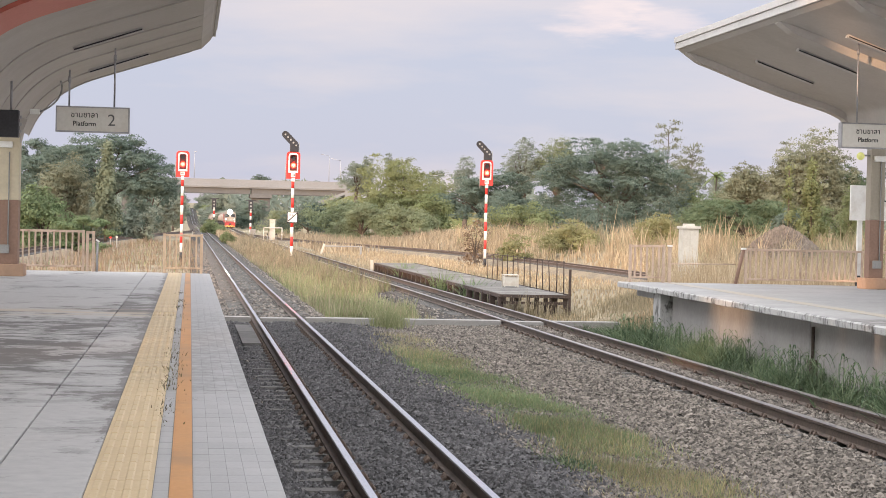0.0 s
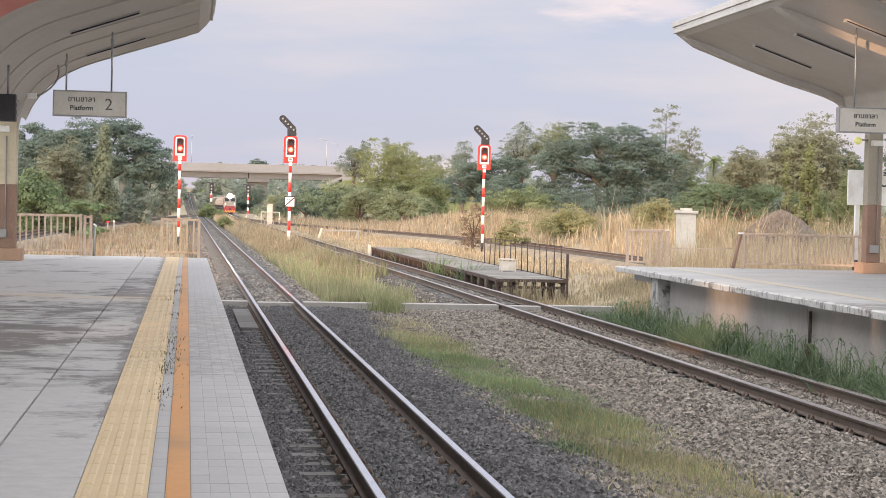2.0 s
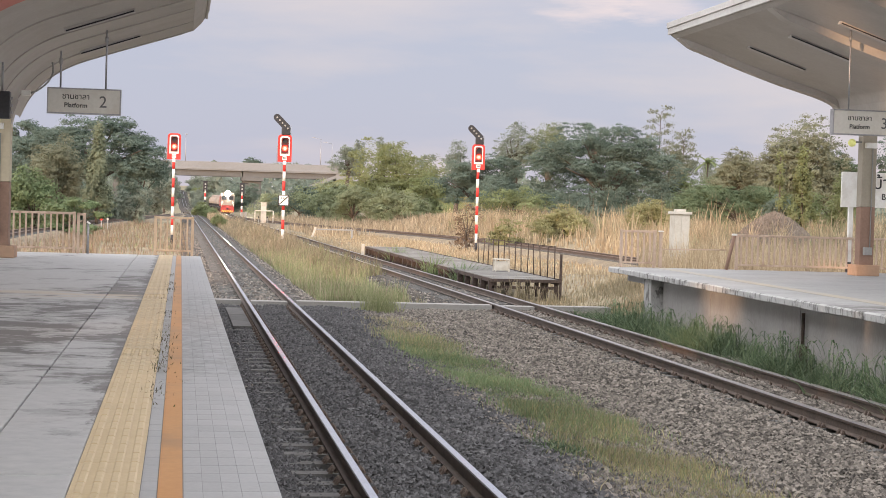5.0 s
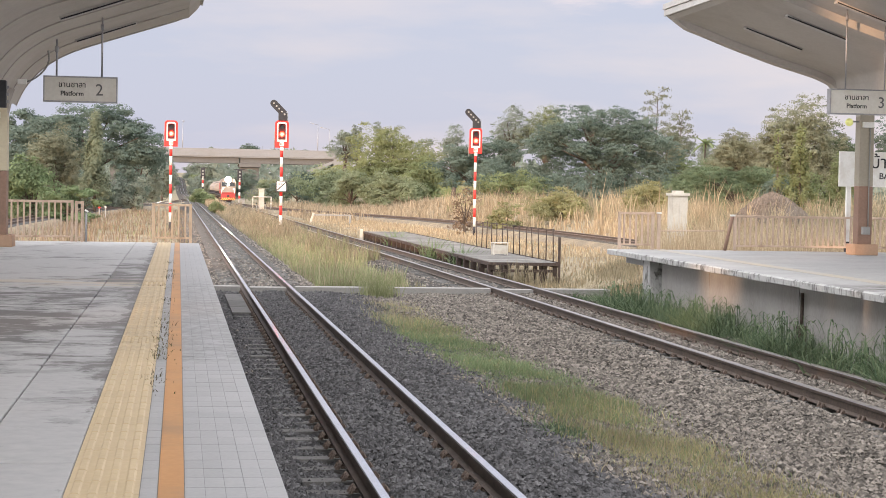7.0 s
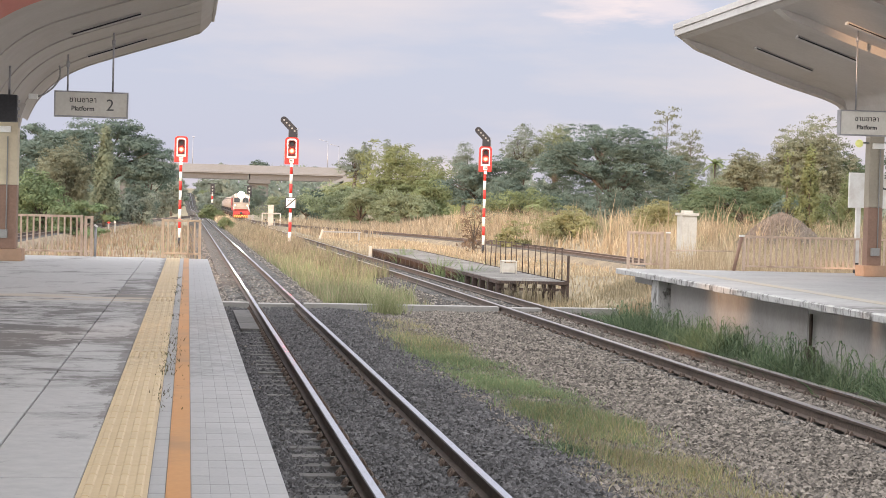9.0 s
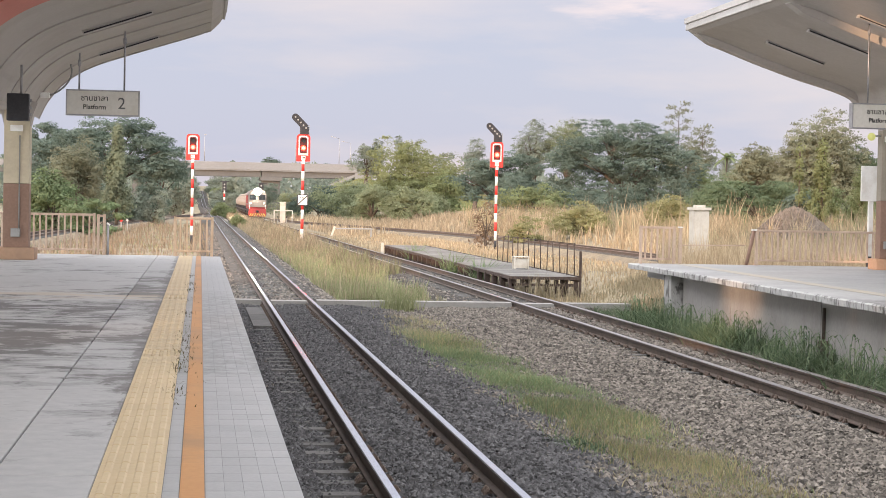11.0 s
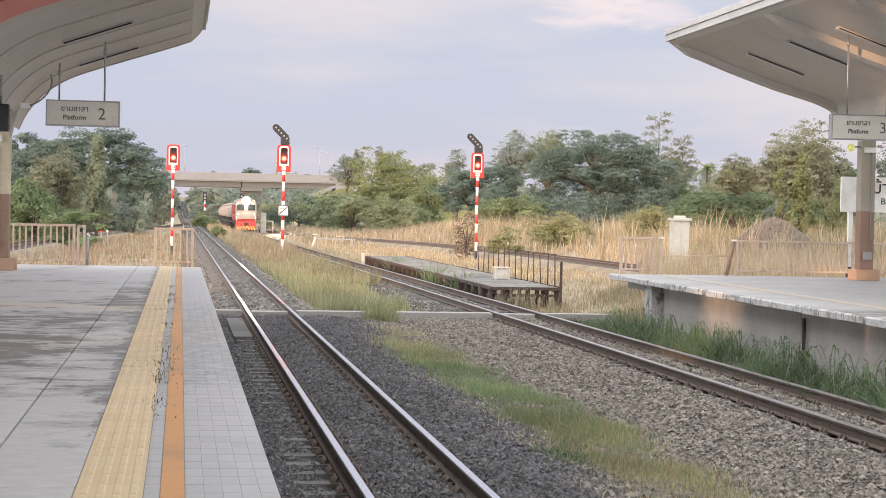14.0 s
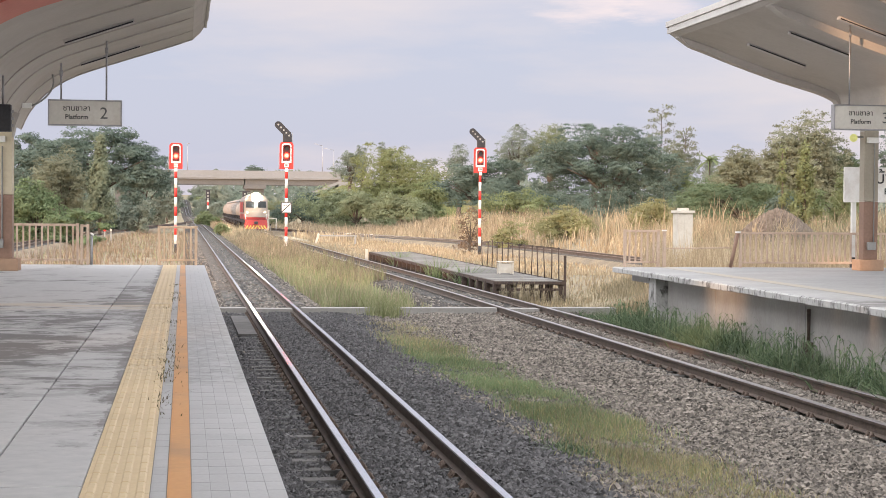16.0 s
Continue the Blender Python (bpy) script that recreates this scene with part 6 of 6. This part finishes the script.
# ---- grasses ----
def blades(name, x, y, z, h0, h1, w, leaf, label, lean=0.35, seed=1, grow=1.0):
    """Grass blades, each a bent tapering strip."""
    g = np.random.default_rng(seed)
    n = len(x)
    a = g.random(n) * math.tau
    h = g.uniform(h0, h1, n) * (0.75 + 0.5 * g.random(n))
    h = h * (0.82 + 0.22 * np.sin(x * 0.9 + 1.3 * np.sin(y * 0.55)) + 0.16 * np.sin(y * 1.7 + x * 2.3))
    h = h * grow
    ld = g.uniform(0.05, lean, n) * h
    f = g.random(n) * math.pi
    c, s = np.cos(f) * w * g.uniform(0.6, 1.3, n), np.sin(f) * w * g.uniform(0.6, 1.3, n)
    dx, dy = np.cos(a) * ld, np.sin(a) * ld
    z = z - 0.04
    V = np.stack([np.stack([x - c, y - s, z], -1), np.stack([x + c, y + s, z], -1),
                  np.stack([x + dx * 0.35 - c * 0.7, y + dy * 0.35 - s * 0.7, z + h * 0.6], -1), np.stack([x + dx * 0.35 + c * 0.7, y + dy * 0.35 + s * 0.7, z + h * 0.6], -1),
                  np.stack([x + dx, y + dy, z + h], -1)], 1).reshape(-1, 3)
    t = np.array([(0, 1, 3), (0, 3, 2), (2, 3, 4)])
    F = (t[None] + 5 * np.arange(n)[:, None, None]).reshape(-1, 3)
    tagged(raw(name, V, F, leaf), label, "grass", "", "stuff")


def patchy(x, y, s, k=0.0):
    """Uneven stand of grass: a mask from crossed waves."""
    return np.sin(x * s + 1.7 * np.sin(y * s * 0.7)) + np.sin(y * s * 1.3 + 2.1 * np.sin(x * s * 0.6)) > k


def build_grass():
    U = rng.uniform
    # tall dry grass beyond the siding
    T, per = 5000, 18
    ty = 60 + 150 * rng.random(T) ** 0.9
    tx = U(23, 62, T) * (0.55 + 0.45 * ty / 130)
    m = (tx > line_siding(np.clip(ty, 46, 255)) + 1.9) & (patchy(tx, ty, 0.35, -0.9) | (rng.random(T) < 0.25))
    tx, ty = tx[m], ty[m]
    T = len(tx)
    tone = np.repeat(np.sin(tx * 0.21 + 1.2 * np.sin(ty * 0.16)) + np.sin(ty * 0.13 + tx * 0.4) + 0.8 * rng.normal(size=T), per) + 0.4 * rng.normal(size=T * per)
    tall = np.repeat(np.clip(0.62 + 0.22 * rng.normal(size=T) + 0.28 * np.sin(tx * 0.37 + 2 * np.sin(ty * 0.11)) + 0.35 * (rng.random(T) < 0.12), 0.3, 1.5), per)
    spread = np.repeat(rng.uniform(0.15, 0.5, T), per)
    x, y = np.repeat(tx, per) + spread * rng.normal(size=T * per), np.repeat(ty, per) + spread * rng.normal(size=T * per)
    for k, (lo, hi, leaf, label) in enumerate(((-9, 0.2, G_dry, "tall straw-coloured dry grass"), (0.2, 1.6, G_dull, "tall greyish dry grass"), (1.6, 9, G_mix, "tall yellow-green grass"))):
        q = (tone > lo) & (tone <= hi)
        blades("dry_grass", x[q], y[q], ground_z(x[q], y[q]), 1.3, 2.1, 0.024, leaf, label, 0.55, seed=30 + k, grow=tall[q])
    n = 16000
    y = 150 + 110 * rng.random(n)
    x = U(11, 36, n)
    m = (np.abs(x - line_siding(np.clip(y, 46, 255))) > 2.2) & (x > line_loop(y) + 1.3)
    x, y = x[m], y[m]
    blades("dry_grass", x, y, ground_z(x, y), 0.55, 1.25, 0.05, G_pink, "reddish dry grass before the bushes", 0.5, seed=3)
    # between loop and siding
    n = 30000
    y = 44 + 110 * rng.random(n) ** 1.2
    x = U(9.2, 21, n)
    m = (np.abs(x - line_siding(np.clip(y, 46, 255))) > 1.9) & ~((x < 11.3) & (y < 87) & (y > 50)) & (x > line_loop(y) + np.where(y > 90, 1.0, 1.9)) & patchy(x, y, 0.5, -1.3)
    x, y = x[m], y[m]
    blades("dry_grass", x, y, ground_z(x, y), 0.12, 0.38, 0.02, G_dry, "low dry grass between the tracks", seed=4)
    # behind the far platform's railing
    n = 37000
    y = 38.6 + 26 * rng.random(n)
    x = U(10.3, 29, n)
    m = x > 0.262 * y + 0.35
    x, y = x[m], y[m]
    blades("dry_grass", x, y, ground_z(x, y), 0.75, 1.4, 0.010, G_dry, "tall straw-coloured grass behind the railing", seed=5)
    # around the stage's near end
    n = 9000
    y = 42 + 9 * rng.random(n)
    x = U(9.6, 14.5, n)
    blades("dry_grass", x, y, ground_z(x, y), 0.12, 0.42, 0.010, G_dull, "dry grass round the old stage", seed=6)
    n = 260
    x, y = U(9.1, 11.3, n), 50.2 + 0.15 * rng.normal(size=n)
    blades("dry_grass", x, y, ground_z(x, y), 0.5, 0.95, 0.010, G_dull, "dry stalks before the end of the old stage", seed=46)
    for gx, gy, gz in ((9.3, 57.5, 0.0), (9.3, 76.0, 0.0), (9.0, 62.0, 0.0)):
        x, y = gx + 0.14 * rng.normal(size=120), gy + 0.25 * rng.normal(size=120)
        blades("weed_tuft", x, y, ground_z(x, y), 0.8, 1.25, 0.016, G_green, "green weed climbing over the stage edge", 1.0, seed=47)
    # strip between main line and loop
    n = 62000
    y = 43 + 140 * rng.random(n) ** 1.35
    lo, hi = line_main(y) + 1.45, line_loop(y) - np.interp(y, [43, 80, 110], [1.7, 1.2, 0.85])
    u = rng.random(n)
    x = lo + (hi - lo) * u
    dry = rng.random(n) < np.clip((y - 50) / 60, 0.25, 0.9)
    m = patchy(x, y, 0.8, -1.1)
    dull = rng.random(n) < 0.5
    a, b, c = m & dry & ~dull, m & ~dry, m & dry & dull
    blades("track_grass", x[c], y[c], ground_z(x[c], y[c]), 0.25, 0.7, 0.012, G_dull, "dull greyish grass between the two tracks", seed=21)
    blades("track_grass", x[a], y[a], ground_z(x[a], y[a]), 0.35, 0.85, 0.012, G_pink, "dry reddish grass between the two tracks", seed=7)
    blades("track_grass", x[b], y[b], ground_z(x[b], y[b]), 0.3, 0.75, 0.012, G_mix, "yellow-green grass between the two tracks", seed=8)
    n = 9000
    y = 170 + 200 * rng.random(n)
    x = line_main(y) + 1.9 + (line_loop(y) - line_main(y) - 3.6) * rng.random(n)
    blades("track_grass", x, y, ground_z(x, y), 0.6, 1.3, 0.05, G_dry, "dry yellow grass between the two tracks", seed=9)
    # rank verge of the loop line
    n = 16000
    y = 60 + 115 * rng.random(n) ** 1.1
    x = line_loop(y) - U(0.75, 2.4, n)
    q = rng.random(n) < 0.55
    blades("verge_grass", x[q], y[q], ground_z(x[q], y[q]) + 0.1, 0.5, 0.95, 0.018, G_dull, "dull grass on the verge of the loop line", seed=40)
    q = ~q
    blades("verge_grass", x[q], y[q], ground_z(x[q], y[q]) + 0.1, 0.45, 0.85, 0.016, G_mix, "yellow-green grass on the verge of the loop line", seed=41)
    # taller grass that hides the loop line from the platform
    n = 15000
    y = 88 + 120 * rng.random(n)
    x = line_loop(y) - U(0.75, 2.9, n)
    grow = 0.75 + 0.35 * np.sin(y * 0.31 + 2 * np.sin(x)) + 0.2 * rng.normal(size=n)
    q = rng.random(n) < 0.45
    for k, (f, leaf, label) in enumerate(((q, G_pink, "tall reddish dry grass beside the loop line"), (~q, G_dull, "tall dull grass beside the loop line"))):
        blades("verge_grass", x[f], y[f], ground_z(x[f], y[f]) + 0.05, 0.75, 1.3, 0.02, leaf, label, 0.5, seed=60 + k, grow=np.clip(grow[f], 0.35, 1.3))
    # weeds growing in the ballast
    n = 84000
    y = 13.5 + 24.0 * rng.random(n) ** 0.95
    cx = np.interp(y, [13, 16, 19, 21, 23.6, 25, 29, 34, 38], [4.72, 4.7, 4.68, 4.72, 4.62, 4.48, 4.38, 4.4, 4.55]) + 0.07 * np.sin(y * 2.3) + 0.05 * np.sin(y * 5.1)
    wd = np.interp(y, [13, 16, 22, 30, 36, 41], [0.62, 0.62, 0.58, 0.6, 0.62, 0.5])
    x = cx + wd * np.where(rng.random(n) < 0.35, rng.uniform(-0.9, 0.9, n), 0.52 * rng.normal(size=n))
    m = (patchy(x, y, 2.1, -1.5) | (rng.random(n) < 0.3)) & (rng.random(n) < np.interp(y, [14, 29, 31.5, 36], [1.0, 0.9, 0.4, 0.12]))
    x, y = x[m], y[m]
    green = rng.random(len(x)) < np.interp(y, [14, 17, 20, 23, 28, 31, 35], [0.1, 0.2, 0.55, 0.88, 0.9, 0.45, 0.12])
    blades("ballast_weeds", x[green], y[green], bed_z(x[green], y[green]), 0.06, 0.19, 0.0055, G_green, "low green weeds growing in the ballast", 1.0, seed=10)
    k = ~green
    dryer = k & (rng.random(len(x)) < 0.35)
    blades("ballast_weeds", x[dryer], y[dryer], bed_z(x[dryer], y[dryer]), 0.06, 0.24, 0.003, G_pink, "dry tan stalks among the ballast weeds", 0.7, seed=48)
    k = k & ~dryer
    blades("ballast_weeds", x[k], y[k], bed_z(x[k], y[k]), 0.06, 0.20, 0.004, G_straw, "yellow-green weeds growing in the ballast", 0.9, seed=11)
    n = 500
    x, y = 4.02 + 0.17 * rng.normal(size=n), 17.75 + 0.3 * rng.normal(size=n)
    blades("ballast_weeds", x, y, bed_z(x, y), 0.04, 0.13, 0.013, G_rank, "small dark green creeper on the ballast", 2.0, seed=20)
    # tall tuft by the duct
    n = 600
    x, y = 4.55 + 0.2 * rng.normal(size=n), 39.7 + 0.4 * rng.normal(size=n)
    blades("weed_tuft", x, y, bed_z(x, y), 0.3, 0.75, 0.007, G_mix, "tall yellow-green tuft beside the concrete duct", 0.8, seed=12)
    # rank green grass at the far platform's foot, in clumps
    n = 17000
    y = 15 + 23.5 * rng.random(n)
    x = 9.2 + 0.3 * rng.normal(size=n)
    m = (x < 9.62) & (x > 8.5) & patchy(x * 1.5, y, 1.9, -0.75)
    x, y = x[m], y[m]
    h = 0.75 + 0.25 * np.sin(y * 1.3) + 0.2 * np.sin(y * 3.7 + x * 4)
    tall = h > 0.75
    blades("wall_grass", x[tall], y[tall], -0.3 + 0 * x[tall], 0.28, 0.58, 0.013, G_rank, "rank dark green grass along the platform wall", 1.5, seed=13)
    k = ~tall
    blades("wall_grass", x[k], y[k], -0.3 + 0 * x[k], 0.18, 0.42, 0.017, G_rank, "rank dark green grass along the platform wall", 1.5, seed=17)
    # tall stalks with drooping leaves
    V, F = [], []
    for k in range(330):
        bx, by = 9.2 + 0.16 * rng.normal(), 15.5 + 21 * rng.random() ** 0.9
        hh, la = U(0.35, 0.85), U(0, math.tau)
        for lf in range(7):
            az, st, ln = la + lf * 2.4 + U(-0.4, 0.4), hh * U(0.25, 0.95), U(0.25, 0.5)
            for j in range(6):
                q = j / 5
                rr, zz = ln * q * 0.8, st + ln * (0.85 * q - 1.45 * q * q)
                w = 0.012 * (1 - q * 0.85)
                px, py = bx + rr * math.cos(az), by + rr * math.sin(az)
                V += [(px - w * math.sin(az), py + w * math.cos(az), zz - 0.3), (px + w * math.sin(az), py - w * math.cos(az), zz - 0.3)]
            o = len(V) - 12
            F += [(o + 2 * j, o + 2 * j + 1, o + 2 * j + 3, o + 2 * j + 2) for j in range(5)]
        V += [(bx - 0.006, by, -0.35), (bx + 0.006, by, -0.35), (bx + 0.004, by, hh * 0.9 - 0.3), (bx - 0.004, by, hh * 0.9 - 0.3)]
        F.append((len(V) - 4, len(V) - 3, len(V) - 2, len(V) - 1))
    tagged(raw("wall_grass", np.array(V), np.array(F), G_rank), "tall arching grass stalks along the platform wall", "grass", "", "stuff")
    # weeds in the joints of the platform
    n = 560
    c = rng.choice(np.array([11.3, 13.0, 13.8, 14.6, 15.9, 17.7, 19.4, 22.0, 24.5, 26.0, 29.0]), n)
    y = c + 0.35 * rng.normal(size=n)
    x = np.where(rng.random(n) < 0.75, -0.142, -0.07) + 0.035 * rng.normal(size=n)
    blades("joint_weeds", x, y, 1.035 + 0 * x, 0.008, 0.04, 0.004, G_brown, "small withered weeds in the platform joints", 1.3, seed=18)
    n = 60
    x, y = rng.choice(np.array([-0.05, -0.2, -0.3]), n) + 0.1 * rng.normal(size=n), 12.05 + 0.1 * rng.normal(size=n)
    blades("joint_weeds", x, y, 1.035 + 0 * x, 0.004, 0.012, 0.003, G_brown, "dry straws fallen on the platform edge", 9.0, seed=19)
    # west of the main line
    n = 26000
    y = 40.5 + 150 * rng.random(n) ** 1.4
    x = U(-16, 0.7, n)
    m = (np.abs(x - line_west(np.clip(y, 41, 325))) > 1.5) & (np.abs(x - line_yard(np.clip(y, 41, 285))) > 1.5) & patchy(x, y, 0.6, -1.2) & (x < line_main(y) - 1.35)
    x, y = x[m], y[m]
    dry = rng.random(len(x)) < 0.88
    half = dry & (rng.random(len(x)) < 0.3)
    blades("dry_grass", x[half], y[half], ground_z(x[half], y[half]), 0.25, 0.65, 0.02, G_west, "dry grass beyond the platform end", seed=15)
    half = dry & ~half
    blades("dry_grass", x[half], y[half], ground_z(x[half], y[half]), 0.25, 0.75, 0.016, G_west, "dull grass beyond the platform end", seed=22)
    n = 1500
    c = rng.integers(0, 9, n)
    tx, ty = -5.6 + 0.62 * c + 0.22 * rng.normal(size=n), 40.9 + 0.5 * (c % 3) + 0.2 * rng.normal(size=n)
    blades("dry_grass", tx, ty, ground_z(tx, ty), 0.8, 1.7, 0.009, G_dry, "tall dry tufts behind the platform railing", seed=45)
    k = ~dry
    blades("green_grass", x[k], y[k], ground_z(x[k], y[k]), 0.2, 0.5, 0.022, G_mix, "yellow-green grass beyond the platform end", seed=16)


build_grass()


def gravel_pile():
    g = np.random.default_rng(4)
    x0, y0 = 32.1, 92
    z0 = float(ground_z(x0, y0))
    t = thing("gravel_heap", x0, y0, z0, "heap of brown crushed stone behind the railing", "gravel heap")
    n = 7000
    r = np.sqrt(g.random(n)) * 2.75
    a = g.random(n) * math.tau
    z = 2.1 * np.clip(1 - (r / 2.75) ** 1.5, 0, 1)
    V = np.stack([r * np.cos(a), r * np.sin(a), z], -1)
    base = np.array([(1, 0, 0), (-0.5, 0.9, 0), (-0.5, -0.9, 0), (0, 0, 1.0)])
    W = V[:, None] + base[None] * g.uniform(0.06, 0.16, (n, 1, 1)) + g.normal(size=(n, 4, 3)) * 0.02
    f = np.array([(0, 1, 3), (1, 2, 3), (2, 0, 3)])
    F = (f[None] + 4 * np.arange(n)[:, None, None]).reshape(-1, 3)
    raw("rubble_cover", W.reshape(-1, 3), F, M_pile, t)
    bm = bmesh.new()
    rod(bm, (0, 0, -0.3), (0, 0, 1.75), 2.7, 0.7, 24)
    part("core", bm, M_pile, t)


gravel_pile()


# ---- the train ----
M_tred = mat("loco_red", (0.36, 0.045, 0.045), (0.42, 0.06, 0.055), 1.0, 10, 0.45, stain=(0.28, 0.05, 0.05), bump=0.02)
M_tcream = mat("loco_cream", (0.25, 0.21, 0.185), (0.30, 0.26, 0.23), 1.0, 10, 0.45, stain=(0.20, 0.165, 0.145), bump=0.02)
M_tank = mat("tank_paint", (0.32, 0.285, 0.26), (0.40, 0.36, 0.33), 0.6, 8, 0.55, stain=(0.17, 0.15, 0.135), stain_scale=0.7, bump=0.02)
M_glass = mat("dark_window", (0.02, 0.025, 0.03), (0.03, 0.035, 0.04), 2, 10, 0.1, spec=0.8, bump=0.0)
M_stripe = mat("warning_yellow", (0.65, 0.48, 0.08), (0.7, 0.52, 0.1), 2, 10, 0.5, bump=0.0)


def wheelset(parent, y, r=0.42):
    w = part("wheelset", brod((-0.62, 0, 0), (-0.48, 0, 0), r, n=16), M_rust, parent, at=pose(0, y, r))
    part("wheel", brod((0.48, 0, 0), (0.62, 0, 0), r, n=16), M_rust, w)
    part("axle", brod((-0.5, 0, 0), (0.5, 0, 0), 0.09, n=8), M_rust, w)


def locomotive():
    t = thing("locomotive", 8.8, 385, 0, "red and cream diesel locomotive with a lit headlight", "locomotive")
    L = 15.0
    part("underframe", bbox(-1.15, 1.15, 0.3, L, 0.85, 1.2, 0.03), M_dark, t)
    part("lower_body", bbox(-1.2, 1.2, 0.12, L, 1.2, 1.75, 0.05), M_tred, t, "red lower body band")
    bm = bmesh.new()
    sweep(bm, [(-1.2, 1.753), (1.2, 1.753), (1.18, 3.15), (1.0, 3.55), (0.5, 3.78), (-0.5, 3.78), (-1.0, 3.55), (-1.18, 3.15)], [0.0, L])
    part("upper_body", bm, M_tcream, t, "cream upper body")
    for s in (-1, 1):
        w = part("windscreen", bbox(s * 0.62 - 0.42, s * 0.62 + 0.42, -0.03, -0.003, 2.4, 3.05, 0.01), M_glass, t, "dark windscreen")
        part("wiper", bbox(s * 0.62 - 0.02, s * 0.62 + 0.02, -0.045, -0.034, 2.42, 2.85), M_dark, w)
        for y in (1.0, 3.4, 5.6, 8.0, 10.4, 12.6):
            part("side_panel", bbox(min(s * 1.21, s * 1.23), max(s * 1.21, s * 1.23), y, y + 1.6, 1.9, 3.0), M_tred if y > 3 else M_glass, t)
        part("marker_lamp", brod((s * 0.9, -0.06, 1.95), (s * 0.9, -0.003, 1.95), 0.1, n=12), E_marker, t)
        part("buffer_step", bbox(s * 0.98 - 0.2, s * 0.98 + 0.2, -0.15, 0.3, 0.3, 0.82), M_tred, t)
    part("front_band", bbox(-1.18, 1.18, -0.04, 0.118, 1.42, 2.05, 0.01), M_tcream, t)
    h = part("headlight_case", bbox(-0.46, 0.46, -0.14, 0.3, 3.02, 3.92, 0.06), M_tcream, t)
    # glowing disc is wider than the lens, to stand in for its glare
    part("headlight", brod((0, -0.17, 3.48), (0, -0.142, 3.48), 0.42, n=24), E_head, h, "lit headlight")
    part("pilot", bbox(-1.12, 1.12, -0.2, 0.5, 0.62, 1.18, 0.03), M_tred, t, "red front beam")
    p = part("snowplough", bbox(-1.1, 1.1, -0.28, 0.2, 0.18, 0.60, 0.03), M_tred, t, "striped pilot")
    for k in range(7):
        part("stripe", bbox(-0.06, 0.06, -0.29, -0.283, -0.22, 0.22), M_stripe, p, at=pose(-0.93 + 0.31 * k, 0, 0.39, 0, 35 if k < 3.5 else -35, 0))
    part("coupler", bbox(-0.18, 0.18, -0.6, -0.2, 0.7, 1.0, 0.04), M_dark, t)
    for x in (-1.05, 1.05):
        part("handrail", brod((x, -0.1, 1.2), (x, -0.1, 1.75), 0.03, n=6), M_white, t)
    for y in (1.8, 3.3, 4.8, 10.2, 11.7, 13.2):
        wheelset(t, y)
    for y in (1.2, 9.6):
        part("bogie_frame", bbox(-0.95, 0.95, y, y + 4.2, 0.35, 0.84, 0.04), M_dark, t)
    return t


def tank_wagon():
    t = thing("tank_wagon", 8.8, 402, 0, "dusty white cylindrical tank wagon", "tank wagon", "wagons of the train")
    part("underframe", bbox(-1.15, 1.15, 0.0, 12.4, 0.85, 1.08, 0.03), M_dark, t)
    bm = bmesh.new()
    n, c, r = 28, 2.16, 1.08
    rings = []
    for y, k in ((0.45, 0.35), (0.5, 0.75), (0.7, 0.95), (1.0, 1.0), (11.4, 1.0), (11.7, 0.95), (11.9, 0.75), (11.95, 0.35)):
        rings.append([bm.verts.new((r * k * math.cos(i * math.tau / n), y, c + r * k * math.sin(i * math.tau / n))) for i in range(n)])
    for a, b in zip(rings, rings[1:]):
        for i in range(n):
            bm.faces.new((a[i], a[(i + 1) % n], b[(i + 1) % n], b[i])).smooth = True
    bm.faces.new(rings[0])
    bm.faces.new(rings[-1])
    bmesh.ops.recalc_face_normals(bm, faces=bm.faces[:])
    k = part("tank", bm, M_tank, t)
    for y in (2.2, 4.2, 6.2, 8.2, 10.2):
        bm = bmesh.new()
        rod(bm, (0, y - 0.05, c), (0, y + 0.05, c), r + 0.03, n=28)
        part("band", bm, M_tank, k)
    part("dome", brod((0, 6.2, c + r - 0.05), (0, 6.2, c + r + 0.28), 0.4, 0.38, 16), M_tank, t)
    part("walkway", bbox(-0.5, 0.5, 1.0, 11.4, c + r + 0.02, c + r + 0.07), M_steel, t)
    for x in (-1.05, 1.05):
        for y in (2.0, 6.0, 10.0):
            part("saddle", bbox(x - 0.1, x + 0.1, y - 0.2, y + 0.2, 1.08, 1.5), M_dark, t)
    for y in (1.2, 2.9, 9.5, 11.2):
        wheelset(t, y)
    for y in (1.0, 9.3):
        part("bogie_frame", bbox(-0.9, 0.9, y, y + 2.1, 0.35, 0.84, 0.04), M_dark, t)
    return t


loco = locomotive()
wagons = [tank_wagon()]
for k in range(9):
    wagons.append(copy_thing(wagons[0], pose(8.8, 416 + 13.2 * k, 0)))


def on_loop(y, length):
    """Pose of a vehicle whose front stands at y on the loop line."""
    xa, xb = float(line_loop(y + 1)), float(line_loop(y + length - 1))
    turn = -math.degrees(math.atan2(xb - xa, length - 2))
    return pose(float(line_loop(y)), y, 0.002, 0, 0, turn)


def front(t):
    """Where the train's front stands at t seconds."""
    return 386 - 16.0 * t + 0.2 * t * t


def motions():
    times = [0, 2, 4, 6, 8, 10, 12, 14, 16]
    walk(loco, [(t, on_loop(front(t), 15.0)) for t in times])
    for k, w in enumerate(wagons):
        walk(w, [(t, on_loop(front(t) + 15.8 + 13.2 * k, 12.4)) for t in times])


motions()
